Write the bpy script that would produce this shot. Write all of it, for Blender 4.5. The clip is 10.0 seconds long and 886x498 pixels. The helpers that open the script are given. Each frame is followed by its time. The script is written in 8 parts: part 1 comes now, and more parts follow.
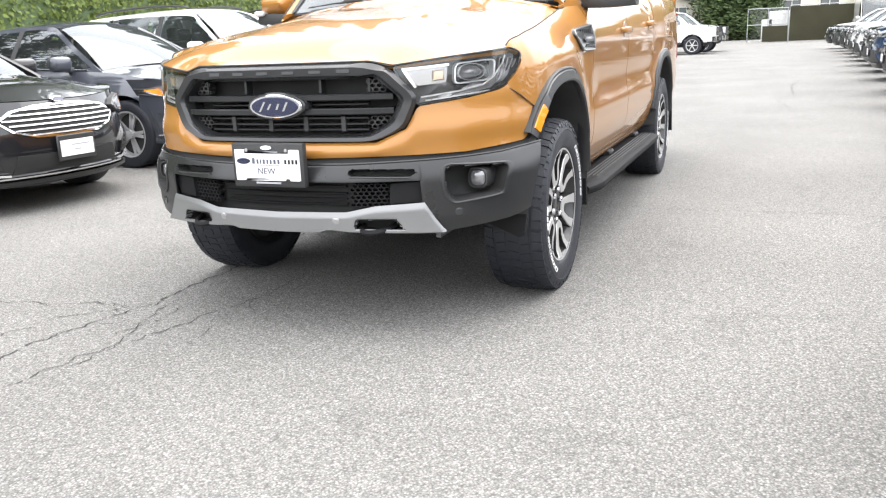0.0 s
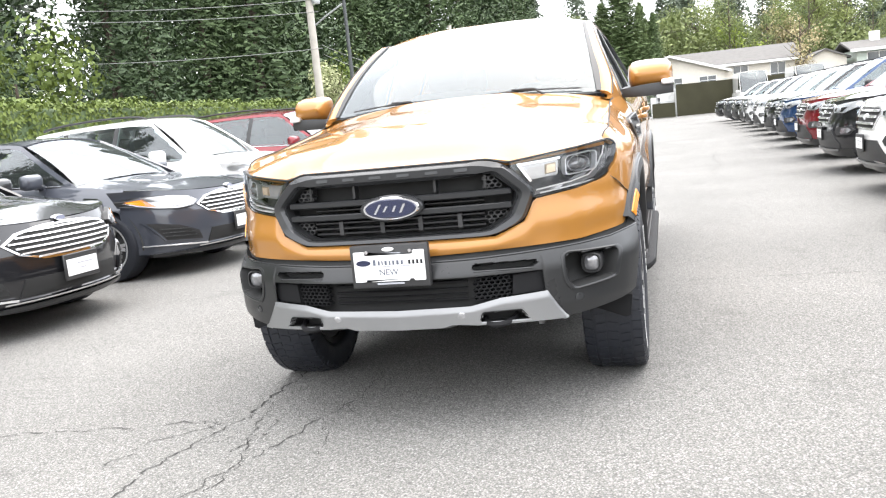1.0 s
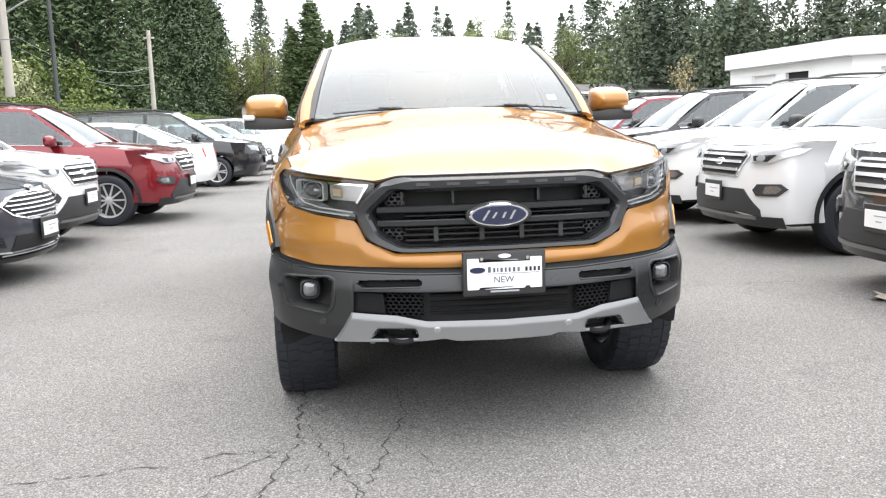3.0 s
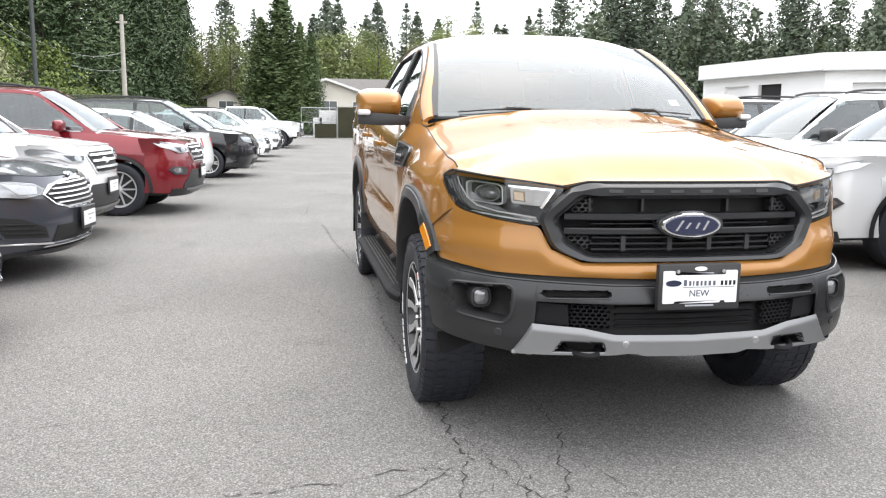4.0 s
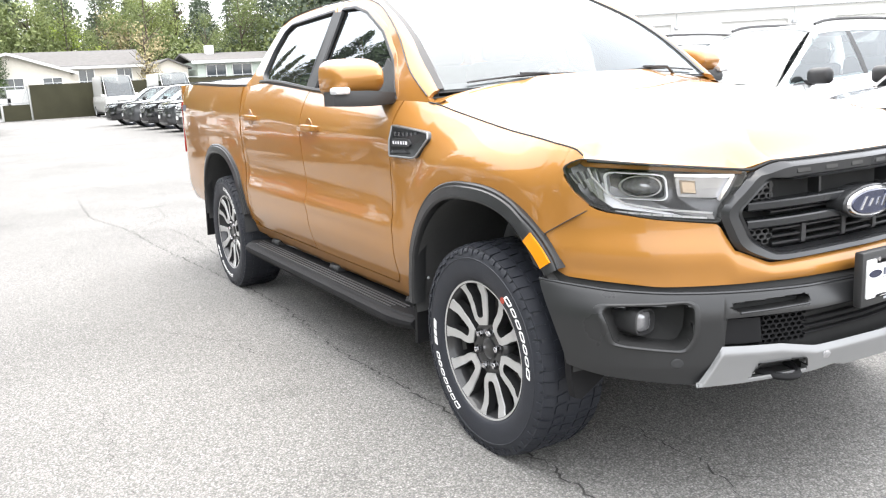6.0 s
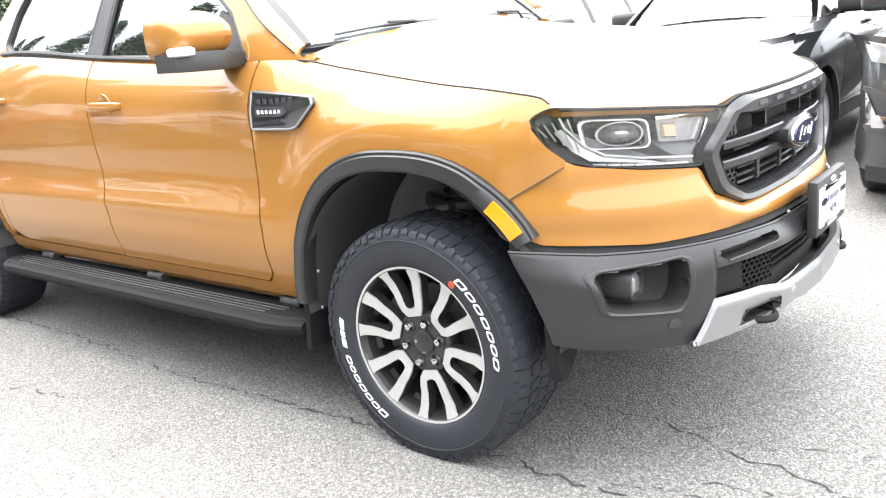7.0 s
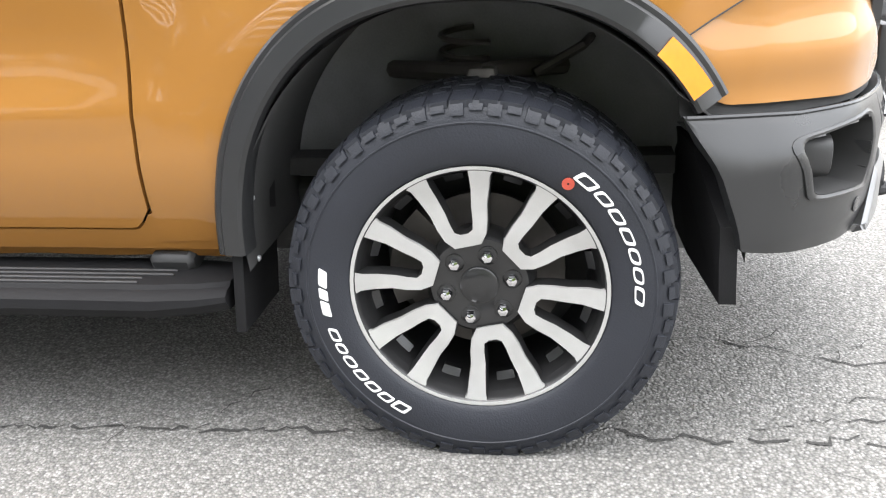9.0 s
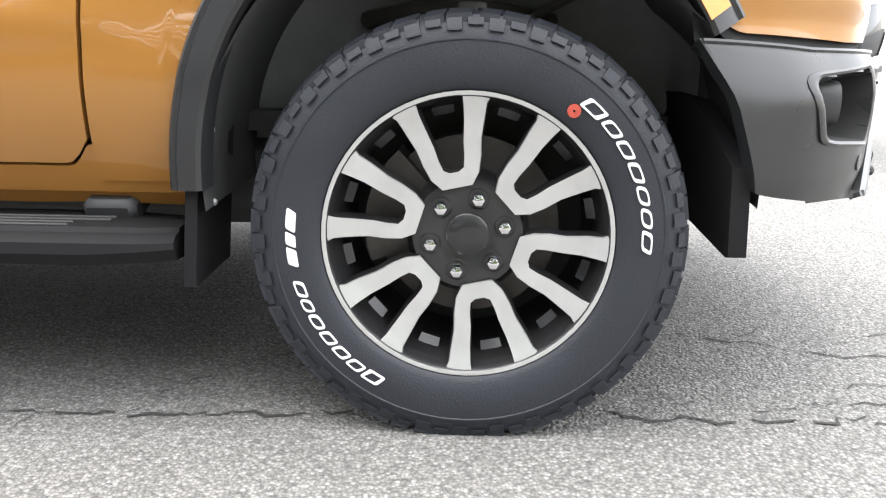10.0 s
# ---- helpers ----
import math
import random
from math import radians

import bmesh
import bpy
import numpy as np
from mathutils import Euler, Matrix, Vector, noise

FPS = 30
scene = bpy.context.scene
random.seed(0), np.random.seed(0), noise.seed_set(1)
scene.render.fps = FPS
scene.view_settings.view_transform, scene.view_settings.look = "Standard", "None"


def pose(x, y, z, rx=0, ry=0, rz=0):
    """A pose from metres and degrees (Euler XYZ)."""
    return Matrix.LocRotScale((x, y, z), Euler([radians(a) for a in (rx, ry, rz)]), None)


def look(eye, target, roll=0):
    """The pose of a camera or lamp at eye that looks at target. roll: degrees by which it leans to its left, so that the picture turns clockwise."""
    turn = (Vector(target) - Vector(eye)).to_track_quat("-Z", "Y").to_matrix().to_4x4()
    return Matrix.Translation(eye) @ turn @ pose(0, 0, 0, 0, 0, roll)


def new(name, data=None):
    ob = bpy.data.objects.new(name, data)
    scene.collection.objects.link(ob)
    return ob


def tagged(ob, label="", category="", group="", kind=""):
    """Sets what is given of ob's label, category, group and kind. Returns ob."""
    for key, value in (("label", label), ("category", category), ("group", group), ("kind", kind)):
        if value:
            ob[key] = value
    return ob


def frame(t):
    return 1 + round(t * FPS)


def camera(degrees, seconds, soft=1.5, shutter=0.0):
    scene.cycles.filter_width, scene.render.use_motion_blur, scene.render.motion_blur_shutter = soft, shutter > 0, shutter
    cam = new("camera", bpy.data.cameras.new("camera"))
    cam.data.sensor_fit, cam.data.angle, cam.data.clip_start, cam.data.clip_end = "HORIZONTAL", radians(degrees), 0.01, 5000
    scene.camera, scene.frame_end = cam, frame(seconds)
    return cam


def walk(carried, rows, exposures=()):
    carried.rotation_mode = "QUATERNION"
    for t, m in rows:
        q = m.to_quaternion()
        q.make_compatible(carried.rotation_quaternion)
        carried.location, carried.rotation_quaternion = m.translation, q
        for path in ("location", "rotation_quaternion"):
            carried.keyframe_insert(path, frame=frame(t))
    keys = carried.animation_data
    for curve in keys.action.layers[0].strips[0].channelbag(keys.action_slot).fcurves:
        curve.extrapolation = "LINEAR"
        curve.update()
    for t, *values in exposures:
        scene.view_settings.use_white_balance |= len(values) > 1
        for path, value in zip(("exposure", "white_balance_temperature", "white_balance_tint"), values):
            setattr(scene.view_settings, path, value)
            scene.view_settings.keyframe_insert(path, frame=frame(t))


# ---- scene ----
cam = camera(56.6, 10.0, soft=1.2)
PATH = [
    (0, (1.803, -3.576, 1.116), (1.056, -1.788, 0.623), -2.4),
    (0.5, (1.475, -3.767, 1.151), (0.843, -1.932, 0.668), -3.9),
    (1, (1.054, -3.899, 1.198), (0.515, -1.996, 0.899), -5.7),
    (1.5, (0.65, -4.062, 1.207), (0.155, -2.147, 0.913), -8.4),
    (2, (0.224, -4.125, 1.196), (-0.027, -2.163, 0.899), -6.9),
    (2.2, (0.053, -4.096, 1.217), (-0.058, -2.119, 0.941), -6.6),
    (3.3, (-0.85, -3.873, 1.24), (-0.55, -1.919, 0.94), -0.1),
    (3.5, (-1.015, -3.803, 1.233), (-0.705, -1.85, 0.933), 0.4),
    (4, (-1.43, -3.656, 1.255), (-1.079, -1.71, 0.952), 0.6),
    (4.5, (-1.779, -3.457, 1.3), (-1.186, -1.582, 0.933), -0.9),
    (5, (-1.99, -3.097, 1.331), (-1.172, -1.314, 0.941), -2.8),
    (5.5, (-2.207, -2.742, 1.326), (-1.317, -0.993, 0.94), -2.6),
    (5.7, (-2.296, -2.603, 1.339), (-1.368, -0.876, 0.943), -2.8),
    (6.8, (-2.581, -1.759, 1.308), (-1.308, -0.289, 0.839), -6.4),
    (7, (-2.641, -1.586, 1.313), (-1.156, -0.354, 0.786), -5.8),
    (7.5, (-2.614, -1.167, 1.255), (-0.889, -0.329, 0.687), -4.3),
    (8, (-2.56, -0.784, 1.236), (-0.762, -0.172, 0.609), -4.2),
    (8.1, (-2.526, -0.734, 1.243), (-0.746, -0.136, 0.556), -4.4),
    (8.5, (-2.487, -0.45, 1.13), (-0.679, -0.087, 0.355), -2.5),
    (9, (-2.347, -0.17, 1.04), (-0.51, 0.127, 0.306), -2.9),
    (9.5, (-2.28, -0.025, 0.853), (-0.378, 0.149, 0.26), -1.4),
    (10, (-2.283, -0.02, 0.727), (-0.354, 0.066, 0.206), 0.5),
]
EXPOSURES = [(0.0, 1.78), (0.5, 1.88), (1.0, 1.88), (1.5, 1.56), (2.0, 1.43), (3.5, 1.51), (4.0, 1.31), (4.5, 1.45), (5.0, 1.80), (5.5, 1.80), (7.0, 2.52), (7.5, 2.54), (8.0, 2.53), (8.5, 2.47), (9.0, 2.36), (9.5, 2.58), (10.0, 2.27)]
walk(cam, [(t, look(eye, target, roll)) for t, eye, target, roll in PATH], EXPOSURES)

# ---- world and light: bright overcast sky with a soft sun behind cloud ----
SUN_AZ, SUN_EL = 18.0, 68.0
world = bpy.data.worlds.new("overcast")
scene.world = world
world.use_nodes = True
wn, wl = world.node_tree.nodes, world.node_tree.links
wn.clear()
w_out = wn.new("ShaderNodeOutputWorld")
w_add = wn.new("ShaderNodeAddShader")
w_sky = wn.new("ShaderNodeTexSky")
w_sky.sky_type = 'NISHITA'
w_sky.sun_disc = False
w_sky.sun_elevation, w_sky.sun_rotation = radians(SUN_EL), radians(SUN_AZ)
w_sky.dust_density = 2.0
w_b1 = wn.new("ShaderNodeBackground")
w_b1.inputs["Strength"].default_value = 0.05
w_b2 = wn.new("ShaderNodeBackground")
w_b2.inputs["Strength"].default_value = 1.0
w_noise = wn.new("ShaderNodeTexNoise")
w_noise.inputs["Scale"].default_value = 2.2
w_noise.inputs["Detail"].default_value = 6.0
w_ramp = wn.new("ShaderNodeValToRGB")
w_ramp.color_ramp.elements[0].position, w_ramp.color_ramp.elements[0].color = 0.3, (0.89, 0.88, 0.868, 1)
w_ramp.color_ramp.elements[1].position, w_ramp.color_ramp.elements[1].color = 0.7, (1.01, 1.0, 0.985, 1)
wl.new(w_sky.outputs[0], w_b1.inputs["Color"])
wl.new(w_noise.outputs["Fac"], w_ramp.inputs["Fac"])
w_tc = wn.new("ShaderNodeTexCoord")
w_sep = wn.new("ShaderNodeSeparateXYZ")
wl.new(w_tc.outputs["Generated"], w_sep.inputs[0])
w_el = wn.new("ShaderNodeMapRange")
w_el.inputs["To Min"].default_value, w_el.inputs["To Max"].default_value = 0.84, 1.31
wl.new(w_sep.outputs["Z"], w_el.inputs["Value"])
w_mul = wn.new("ShaderNodeMix")
w_mul.data_type, w_mul.blend_type = 'RGBA', 'MULTIPLY'
w_mul.inputs[0].default_value = 1.0
wl.new(w_ramp.outputs["Color"], w_mul.inputs[6])
wl.new(w_el.outputs[0], w_mul.inputs[7])
wl.new(w_mul.outputs[2], w_b2.inputs["Color"])
wl.new(w_b1.outputs[0], w_add.inputs[0])
wl.new(w_b2.outputs[0], w_add.inputs[1])
wl.new(w_add.outputs[0], w_out.inputs["Surface"])

sun = new("sun", bpy.data.lights.new("sun", 'SUN'))
sun.data.energy, sun.data.angle, sun.data.color = 0.75, radians(70), (1.0, 0.96, 0.9)
sun.rotation_euler = (radians(90 - SUN_EL), 0, radians(180 - SUN_AZ))

# ---- materials ----
def mat(name, col, rough=0.5, metal=0.0, var=0.10, scale=6.0, bump=0.0, bscale=80.0, coat=0.0, spec=0.5, rvar=0.0, rand=0.0, cior=1.5):
    """A Principled surface with stains at two scales, optional relief and a clear coat."""
    m = bpy.data.materials.new(name)
    m.use_nodes = True
    n, k = m.node_tree.nodes, m.node_tree.links
    b = n["Principled BSDF"]
    b.inputs["Roughness"].default_value = rough
    b.inputs["Metallic"].default_value = metal
    b.inputs["Coat Weight"].default_value = coat
    b.inputs["Coat Roughness"].default_value = 0.03
    b.inputs["Coat IOR"].default_value = cior
    b.inputs["Specular IOR Level"].default_value = spec
    tc = n.new("ShaderNodeTexCoord")
    n1 = n.new("ShaderNodeTexNoise")
    n1.inputs["Scale"].default_value, n1.inputs["Detail"].default_value = scale, 5.0
    n2 = n.new("ShaderNodeTexNoise")
    n2.inputs["Scale"].default_value, n2.inputs["Detail"].default_value = bscale, 3.0
    k.new(tc.outputs["Object"], n1.inputs["Vector"])
    k.new(tc.outputs["Object"], n2.inputs["Vector"])
    add = n.new("ShaderNodeMath")
    add.operation = 'MULTIPLY_ADD'
    add.inputs[1].default_value = 0.4
    k.new(n2.outputs["Fac"], add.inputs[0])
    k.new(n1.outputs["Fac"], add.inputs[2])
    ramp = n.new("ShaderNodeMapRange")
    ramp.inputs["From Min"].default_value, ramp.inputs["From Max"].default_value = 0.35, 1.05
    ramp.inputs["To Min"].default_value, ramp.inputs["To Max"].default_value = 1.0 - var, 1.0 + var
    k.new(add.outputs[0], ramp.inputs["Value"])
    mul = n.new("ShaderNodeMix")
    mul.data_type, mul.blend_type = 'RGBA', 'MULTIPLY'
    mul.inputs[0].default_value = 1.0
    mul.inputs[6].default_value = (*col, 1)
    k.new(ramp.outputs[0], mul.inputs[7])
    last = mul.outputs[2]
    if rand:
        oi = n.new("ShaderNodeObjectInfo")
        mr = n.new("ShaderNodeMapRange")
        mr.inputs["To Min"].default_value, mr.inputs["To Max"].default_value = 1 - rand, 1 + rand
        k.new(oi.outputs["Random"], mr.inputs["Value"])
        m2 = n.new("ShaderNodeMix")
        m2.data_type, m2.blend_type = 'RGBA', 'MULTIPLY'
        m2.inputs[0].default_value = 1.0
        k.new(last, m2.inputs[6])
        k.new(mr.outputs[0], m2.inputs[7])
        last = m2.outputs[2]
    k.new(last, b.inputs["Base Color"])
    if rvar:
        rr = n.new("ShaderNodeMapRange")
        rr.inputs["From Min"].default_value, rr.inputs["From Max"].default_value = 0.3, 0.7
        rr.inputs["To Min"].default_value, rr.inputs["To Max"].default_value = max(0.0, rough - rvar), min(1.0, rough + rvar)
        k.new(n1.outputs["Fac"], rr.inputs["Value"])
        k.new(rr.outputs[0], b.inputs["Roughness"])
    if bump:
        bp = n.new("ShaderNodeBump")
        bp.inputs["Strength"].default_value, bp.inputs["Distance"].default_value = bump, 0.004
        k.new(n2.outputs["Fac"], bp.inputs["Height"])
        k.new(bp.outputs[0], b.inputs["Normal"])
    return m


def paint(name, col, metal=0.0, rough=0.32, coat=1.0, cior=1.58):
    return mat(name, col, rough, metal, var=0.03, scale=1.5, bscale=900.0, coat=coat, spec=0.12, cior=cior)


def glass(name, tint, clear, rough=0.01, ior=1.55, sky_veil=0.0):
    """A pane: clear tinted body, a diffuse veil painting in sky glare, Fresnel gloss."""
    m = bpy.data.materials.new(name)
    m.use_nodes = True
    n, k = m.node_tree.nodes, m.node_tree.links
    n.remove(n["Principled BSDF"])
    tr = n.new("ShaderNodeBsdfTransparent")
    tr.inputs["Color"].default_value = (*[c * clear for c in tint], 1)
    gl = n.new("ShaderNodeBsdfGlossy")
    gl.inputs["Roughness"].default_value = rough
    gl.inputs["Color"].default_value = (0.94, 0.98, 1.0, 1)
    fr = n.new("ShaderNodeFresnel")
    fr.inputs["IOR"].default_value = ior
    mx = n.new("ShaderNodeMixShader")
    k.new(fr.outputs[0], mx.inputs[0])
    df = n.new("ShaderNodeBsdfDiffuse")
    df.inputs["Color"].default_value = (0.62, 0.67, 0.70, 1)
    du = n.new("ShaderNodeMixShader")
    du.inputs[0].default_value = sky_veil
    k.new(tr.outputs[0], du.inputs[1])
    k.new(df.outputs[0], du.inputs[2])
    k.new(du.outputs[0], mx.inputs[1])
    k.new(gl.outputs[0], mx.inputs[2])
    k.new(mx.outputs[0], n["Material Output"].inputs["Surface"])
    return m


def leaf_mat(name, a, b, rough=0.6):
    """Foliage whose clumps vary from colour a to colour b."""
    m = bpy.data.materials.new(name)
    m.use_nodes = True
    n, k = m.node_tree.nodes, m.node_tree.links
    p = n["Principled BSDF"]
    p.inputs["Roughness"].default_value = rough
    p.inputs["Specular IOR Level"].default_value = 0.25
    g = n.new("ShaderNodeNewGeometry")
    oi = n.new("ShaderNodeObjectInfo")
    ad = n.new("ShaderNodeMath")
    ad.operation = 'MULTIPLY_ADD'
    ad.inputs[1].default_value, ad.inputs[2].default_value = 0.5, 0.0
    k.new(oi.outputs["Random"], ad.inputs[0])
    ad2 = n.new("ShaderNodeMath")
    ad2.operation = 'MULTIPLY_ADD'
    ad2.inputs[1].default_value = 0.5
    k.new(g.outputs["Random Per Island"], ad2.inputs[0])
    k.new(ad.outputs[0], ad2.inputs[2])
    r = n.new("ShaderNodeValToRGB")
    r.color_ramp.elements[0].color = (*a, 1)
    r.color_ramp.elements[1].color = (*b, 1)
    k.new(ad2.outputs[0], r.inputs["Fac"])
    k.new(r.outputs["Color"], p.inputs["Base Color"])
    return m


def asphalt_mat():
    m = bpy.data.materials.new("asphalt")
    m.use_nodes = True
    n, k = m.node_tree.nodes, m.node_tree.links
    p = n["Principled BSDF"]
    p.inputs["Roughness"].default_value = 0.85
    p.inputs["Specular IOR Level"].default_value = 0.3
    tc = n.new("ShaderNodeTexCoord")
    v = n.new("ShaderNodeTexVoronoi")
    v.inputs["Scale"].default_value = 150.0
    v.inputs["Randomness"].default_value = 1.0
    k.new(tc.outputs["Object"], v.inputs["Vector"])
    stone = n.new("ShaderNodeValToRGB")
    e = stone.color_ramp.elements
    e[0].position, e[0].color = 0.0, (0.143, 0.142, 0.139, 1)
    e[1].position, e[1].color = 1.0, (0.365, 0.358, 0.345, 1)
    mid = stone.color_ramp.elements.new(0.55)
    mid.color = (0.218, 0.212, 0.199, 1)
    k.new(v.outputs["Color"], stone.inputs["Fac"])
    gap = n.new("ShaderNodeMapRange")
    gap.inputs["From Min"].default_value, gap.inputs["From Max"].default_value = 0.25, 0.75
    gap.inputs["To Min"].default_value, gap.inputs["To Max"].default_value = 1.0, 0.55
    k.new(v.outputs["Distance"], gap.inputs["Value"])
    m1 = n.new("ShaderNodeMix")
    m1.data_type, m1.blend_type = 'RGBA', 'MULTIPLY'
    m1.inputs[0].default_value = 1.0
    k.new(stone.outputs["Color"], m1.inputs[6])
    k.new(gap.outputs[0], m1.inputs[7])
    big = n.new("ShaderNodeTexNoise")
    big.inputs["Scale"].default_value, big.inputs["Detail"].default_value = 0.55, 8.0
    k.new(tc.outputs["Object"], big.inputs["Vector"])
    br = n.new("ShaderNodeMapRange")
    br.inputs["From Min"].default_value, br.inputs["From Max"].default_value = 0.3, 0.7
    br.inputs["To Min"].default_value, br.inputs["To Max"].default_value = 0.86, 1.12
    k.new(big.outputs["Fac"], br.inputs["Value"])
    m2 = n.new("ShaderNodeMix")
    m2.data_type, m2.blend_type = 'RGBA', 'MULTIPLY'
    m2.inputs[0].default_value = 1.0
    k.new(m1.outputs[2], m2.inputs[6])
    k.new(br.outputs[0], m2.inputs[7])
    oil = n.new("ShaderNodeTexNoise")
    oil.inputs["Scale"].default_value, oil.inputs["Detail"].default_value = 1.7, 3.0
    k.new(tc.outputs["Object"], oil.inputs["Vector"])
    orr = n.new("ShaderNodeMapRange")
    orr.inputs["From Min"].default_value, orr.inputs["From Max"].default_value = 0.62, 0.75
    orr.inputs["To Min"].default_value, orr.inputs["To Max"].default_value = 1.0, 0.8
    k.new(oil.outputs["Fac"], orr.inputs["Value"])
    m3 = n.new("ShaderNodeMix")
    m3.data_type, m3.blend_type = 'RGBA', 'MULTIPLY'
    m3.inputs[0].default_value = 1.0
    k.new(m2.outputs[2], m3.inputs[6])
    k.new(orr.outputs[0], m3.inputs[7])
    fine = n.new("ShaderNodeTexNoise")
    fine.inputs["Scale"].default_value, fine.inputs["Detail"].default_value = 70.0, 6.0
    fine.inputs["Roughness"].default_value = 0.75
    k.new(tc.outputs["Object"], fine.inputs["Vector"])
    fr = n.new("ShaderNodeMapRange")
    fr.inputs["From Min"].default_value, fr.inputs["From Max"].default_value = 0.3, 0.7
    fr.inputs["To Min"].default_value, fr.inputs["To Max"].default_value = 0.72, 1.28
    k.new(fine.outputs["Fac"], fr.inputs["Value"])
    m4 = n.new("ShaderNodeMix")
    m4.data_type, m4.blend_type = 'RGBA', 'MULTIPLY'
    m4.inputs[0].default_value = 1.0
    k.new(m3.outputs[2], m4.inputs[6])
    k.new(fr.outputs[0], m4.inputs[7])
    k.new(m4.outputs[2], p.inputs["Base Color"])
    bp = n.new("ShaderNodeBump")
    bp.inputs["Strength"].default_value, bp.inputs["Distance"].default_value = 0.9, 0.004
    bp.invert = True
    k.new(v.outputs["Distance"], bp.inputs["Height"])
    k.new(bp.outputs[0], p.inputs["Normal"])
    return m


CHROMEBAR = mat("satin_chrome_bar", (0.80, 0.80, 0.81), 0.24, 0.7, var=0.05)
PRINT = mat("faded_grey_print", (0.36, 0.37, 0.40), 0.6, var=0.05)
BRIGHTBAR = mat("satin_bright_bar", (0.5, 0.5, 0.51), 0.28, 0.6, var=0.05)
FOGGLASS = mat("fog_lamp_lens", (0.24, 0.24, 0.25), 0.10, 0.5, var=0.4, scale=60, coat=0.8)
ASPHALT = asphalt_mat()
CRACK = mat("crack_fill", (0.040, 0.039, 0.037), 0.95, var=0.3, scale=30, bump=0.6, bscale=300)
ORANGE = paint("metallic_orange_paint", (0.335, 0.153, 0.034), metal=0.12, rough=0.42, cior=1.47)
GREYPLASTIC = mat("charcoal_plastic", (0.019, 0.0195, 0.0205), 0.32, var=0.08, bump=0.06, bscale=700, rvar=0.06)
GRILLEGREY = mat("warm_grey_trim", (0.036, 0.037, 0.039), 0.22, 0.2, var=0.05, bscale=400)
BLACK = mat("black_plastic", (0.028, 0.028, 0.029), 0.5, var=0.1, bump=0.1, bscale=400)
STEPBLACK = mat("step_black_plastic", (0.011, 0.011, 0.012), 0.7, spec=0.2, var=0.15, bump=0.15, bscale=300)
# near-black that paints in the shade inside openings, pockets and gaps
NIGHT = mat("cavity_shade_black", (0.014, 0.014, 0.014), 0.8, var=0.2)
# arch plastic lightened so its colour carries the veiling glare in the wheel well
LINER = mat("haze_lifted_arch_plastic", (0.17, 0.17, 0.176), 0.75, var=0.25, scale=9, bump=0.1, bscale=200)
DARK = mat("underbody_black", (0.042, 0.042, 0.042), 0.9, var=0.2)
WHEELSILVER = mat("bright_alloy_wheel", (0.62, 0.62, 0.63), 0.3, 0.5, var=0.05, coat=0.5)
GRILLEBAR = mat("dark_grille_bar", (0.024, 0.025, 0.027), 0.22, 0.2, var=0.05, bscale=400)
SILVER = mat("silver_paint_trim", (0.22, 0.222, 0.225), 0.34, 0.5, var=0.04, bscale=600)
MACHINED = mat("machined_aluminium", (0.56, 0.56, 0.555), 0.34, 0.65, var=0.08, scale=20, bscale=500, bump=0.05)
WHEELGREY = mat("dark_wheel_paint", (0.026, 0.026, 0.027), 0.35, 0.4, var=0.06, coat=0.4)
CHROME = mat("chrome", (0.75, 0.75, 0.77), 0.08, 1.0, var=0.03)
RUBBER = mat("tyre_rubber", (0.0150, 0.0170, 0.0235), 0.56, var=0.16, scale=9, bump=0.25, bscale=260, rvar=0.08)
WHITELET = mat("white_lettering", (0.75, 0.75, 0.74), 0.6, var=0.06)
REDDOT = mat("red_paint_mark", (0.40, 0.06, 0.035), 0.7, var=0.2, scale=60)
DISC = mat("brake_disc_steel", (0.11, 0.10, 0.095), 0.5, 0.5, var=0.15, scale=30)
AMBER = mat("amber_lens", (0.72, 0.25, 0.008), 0.15, var=0.12, scale=25, coat=0.8)
LAMPDARK = mat("lamp_bezel_black", (0.020, 0.020, 0.022), 0.18, var=0.1, scale=20, coat=0.6)
LAMPBODY = mat("lamp_housing", (0.42, 0.42, 0.43), 0.22, 0.6, var=0.15, scale=20)
LAMPSHELL = mat("lamp_shell", (0.13, 0.13, 0.135), 0.25, 0.4, var=0.2, scale=30)
BULB = mat("pale_amber_bulb", (0.66, 0.52, 0.38), 0.15, 0.3, var=0.1, coat=0.8)
REDLENS = mat("red_lens", (0.42, 0.012, 0.014), 0.15, var=0.08, coat=0.8)
LAMPCLEAR = glass("lamp_lens", (1, 1, 1), 0.95, ior=1.62)
LAMPIN = mat("lamp_reflector", (0.80, 0.81, 0.83), 0.38, 0.5, var=0.1, scale=40)
WINDGLASS = glass("windshield_glass", (0.78, 0.88, 0.87), 0.72, ior=1.56, sky_veil=0.10)
SIDEGLASS = glass("side_glass", (0.55, 0.62, 0.60), 0.40, ior=2.6, sky_veil=0.02)
CARGLASS = glass("car_glass", (0.5, 0.58, 0.58), 0.55, ior=1.72, sky_veil=0.06)
CARSIDE = glass("car_side_glass", (0.66, 0.76, 0.76), 0.85, ior=1.9, sky_veil=0.02)
CABIN = mat("cabin_trim", (0.05, 0.05, 0.052), 0.8, var=0.15)
HEADLINER = mat("headliner_fabric", (0.42, 0.42, 0.41), 0.9, var=0.08)
PLATEWHITE = mat("plate_white", (0.80, 0.80, 0.80), 0.45, var=0.03)
BADGEBLUE = mat("badge_blue", (0.010, 0.016, 0.055), 0.25, 0.3, var=0.05, coat=1.0)
INK = mat("plate_ink", (0.10, 0.11, 0.14), 0.6, var=0.05)
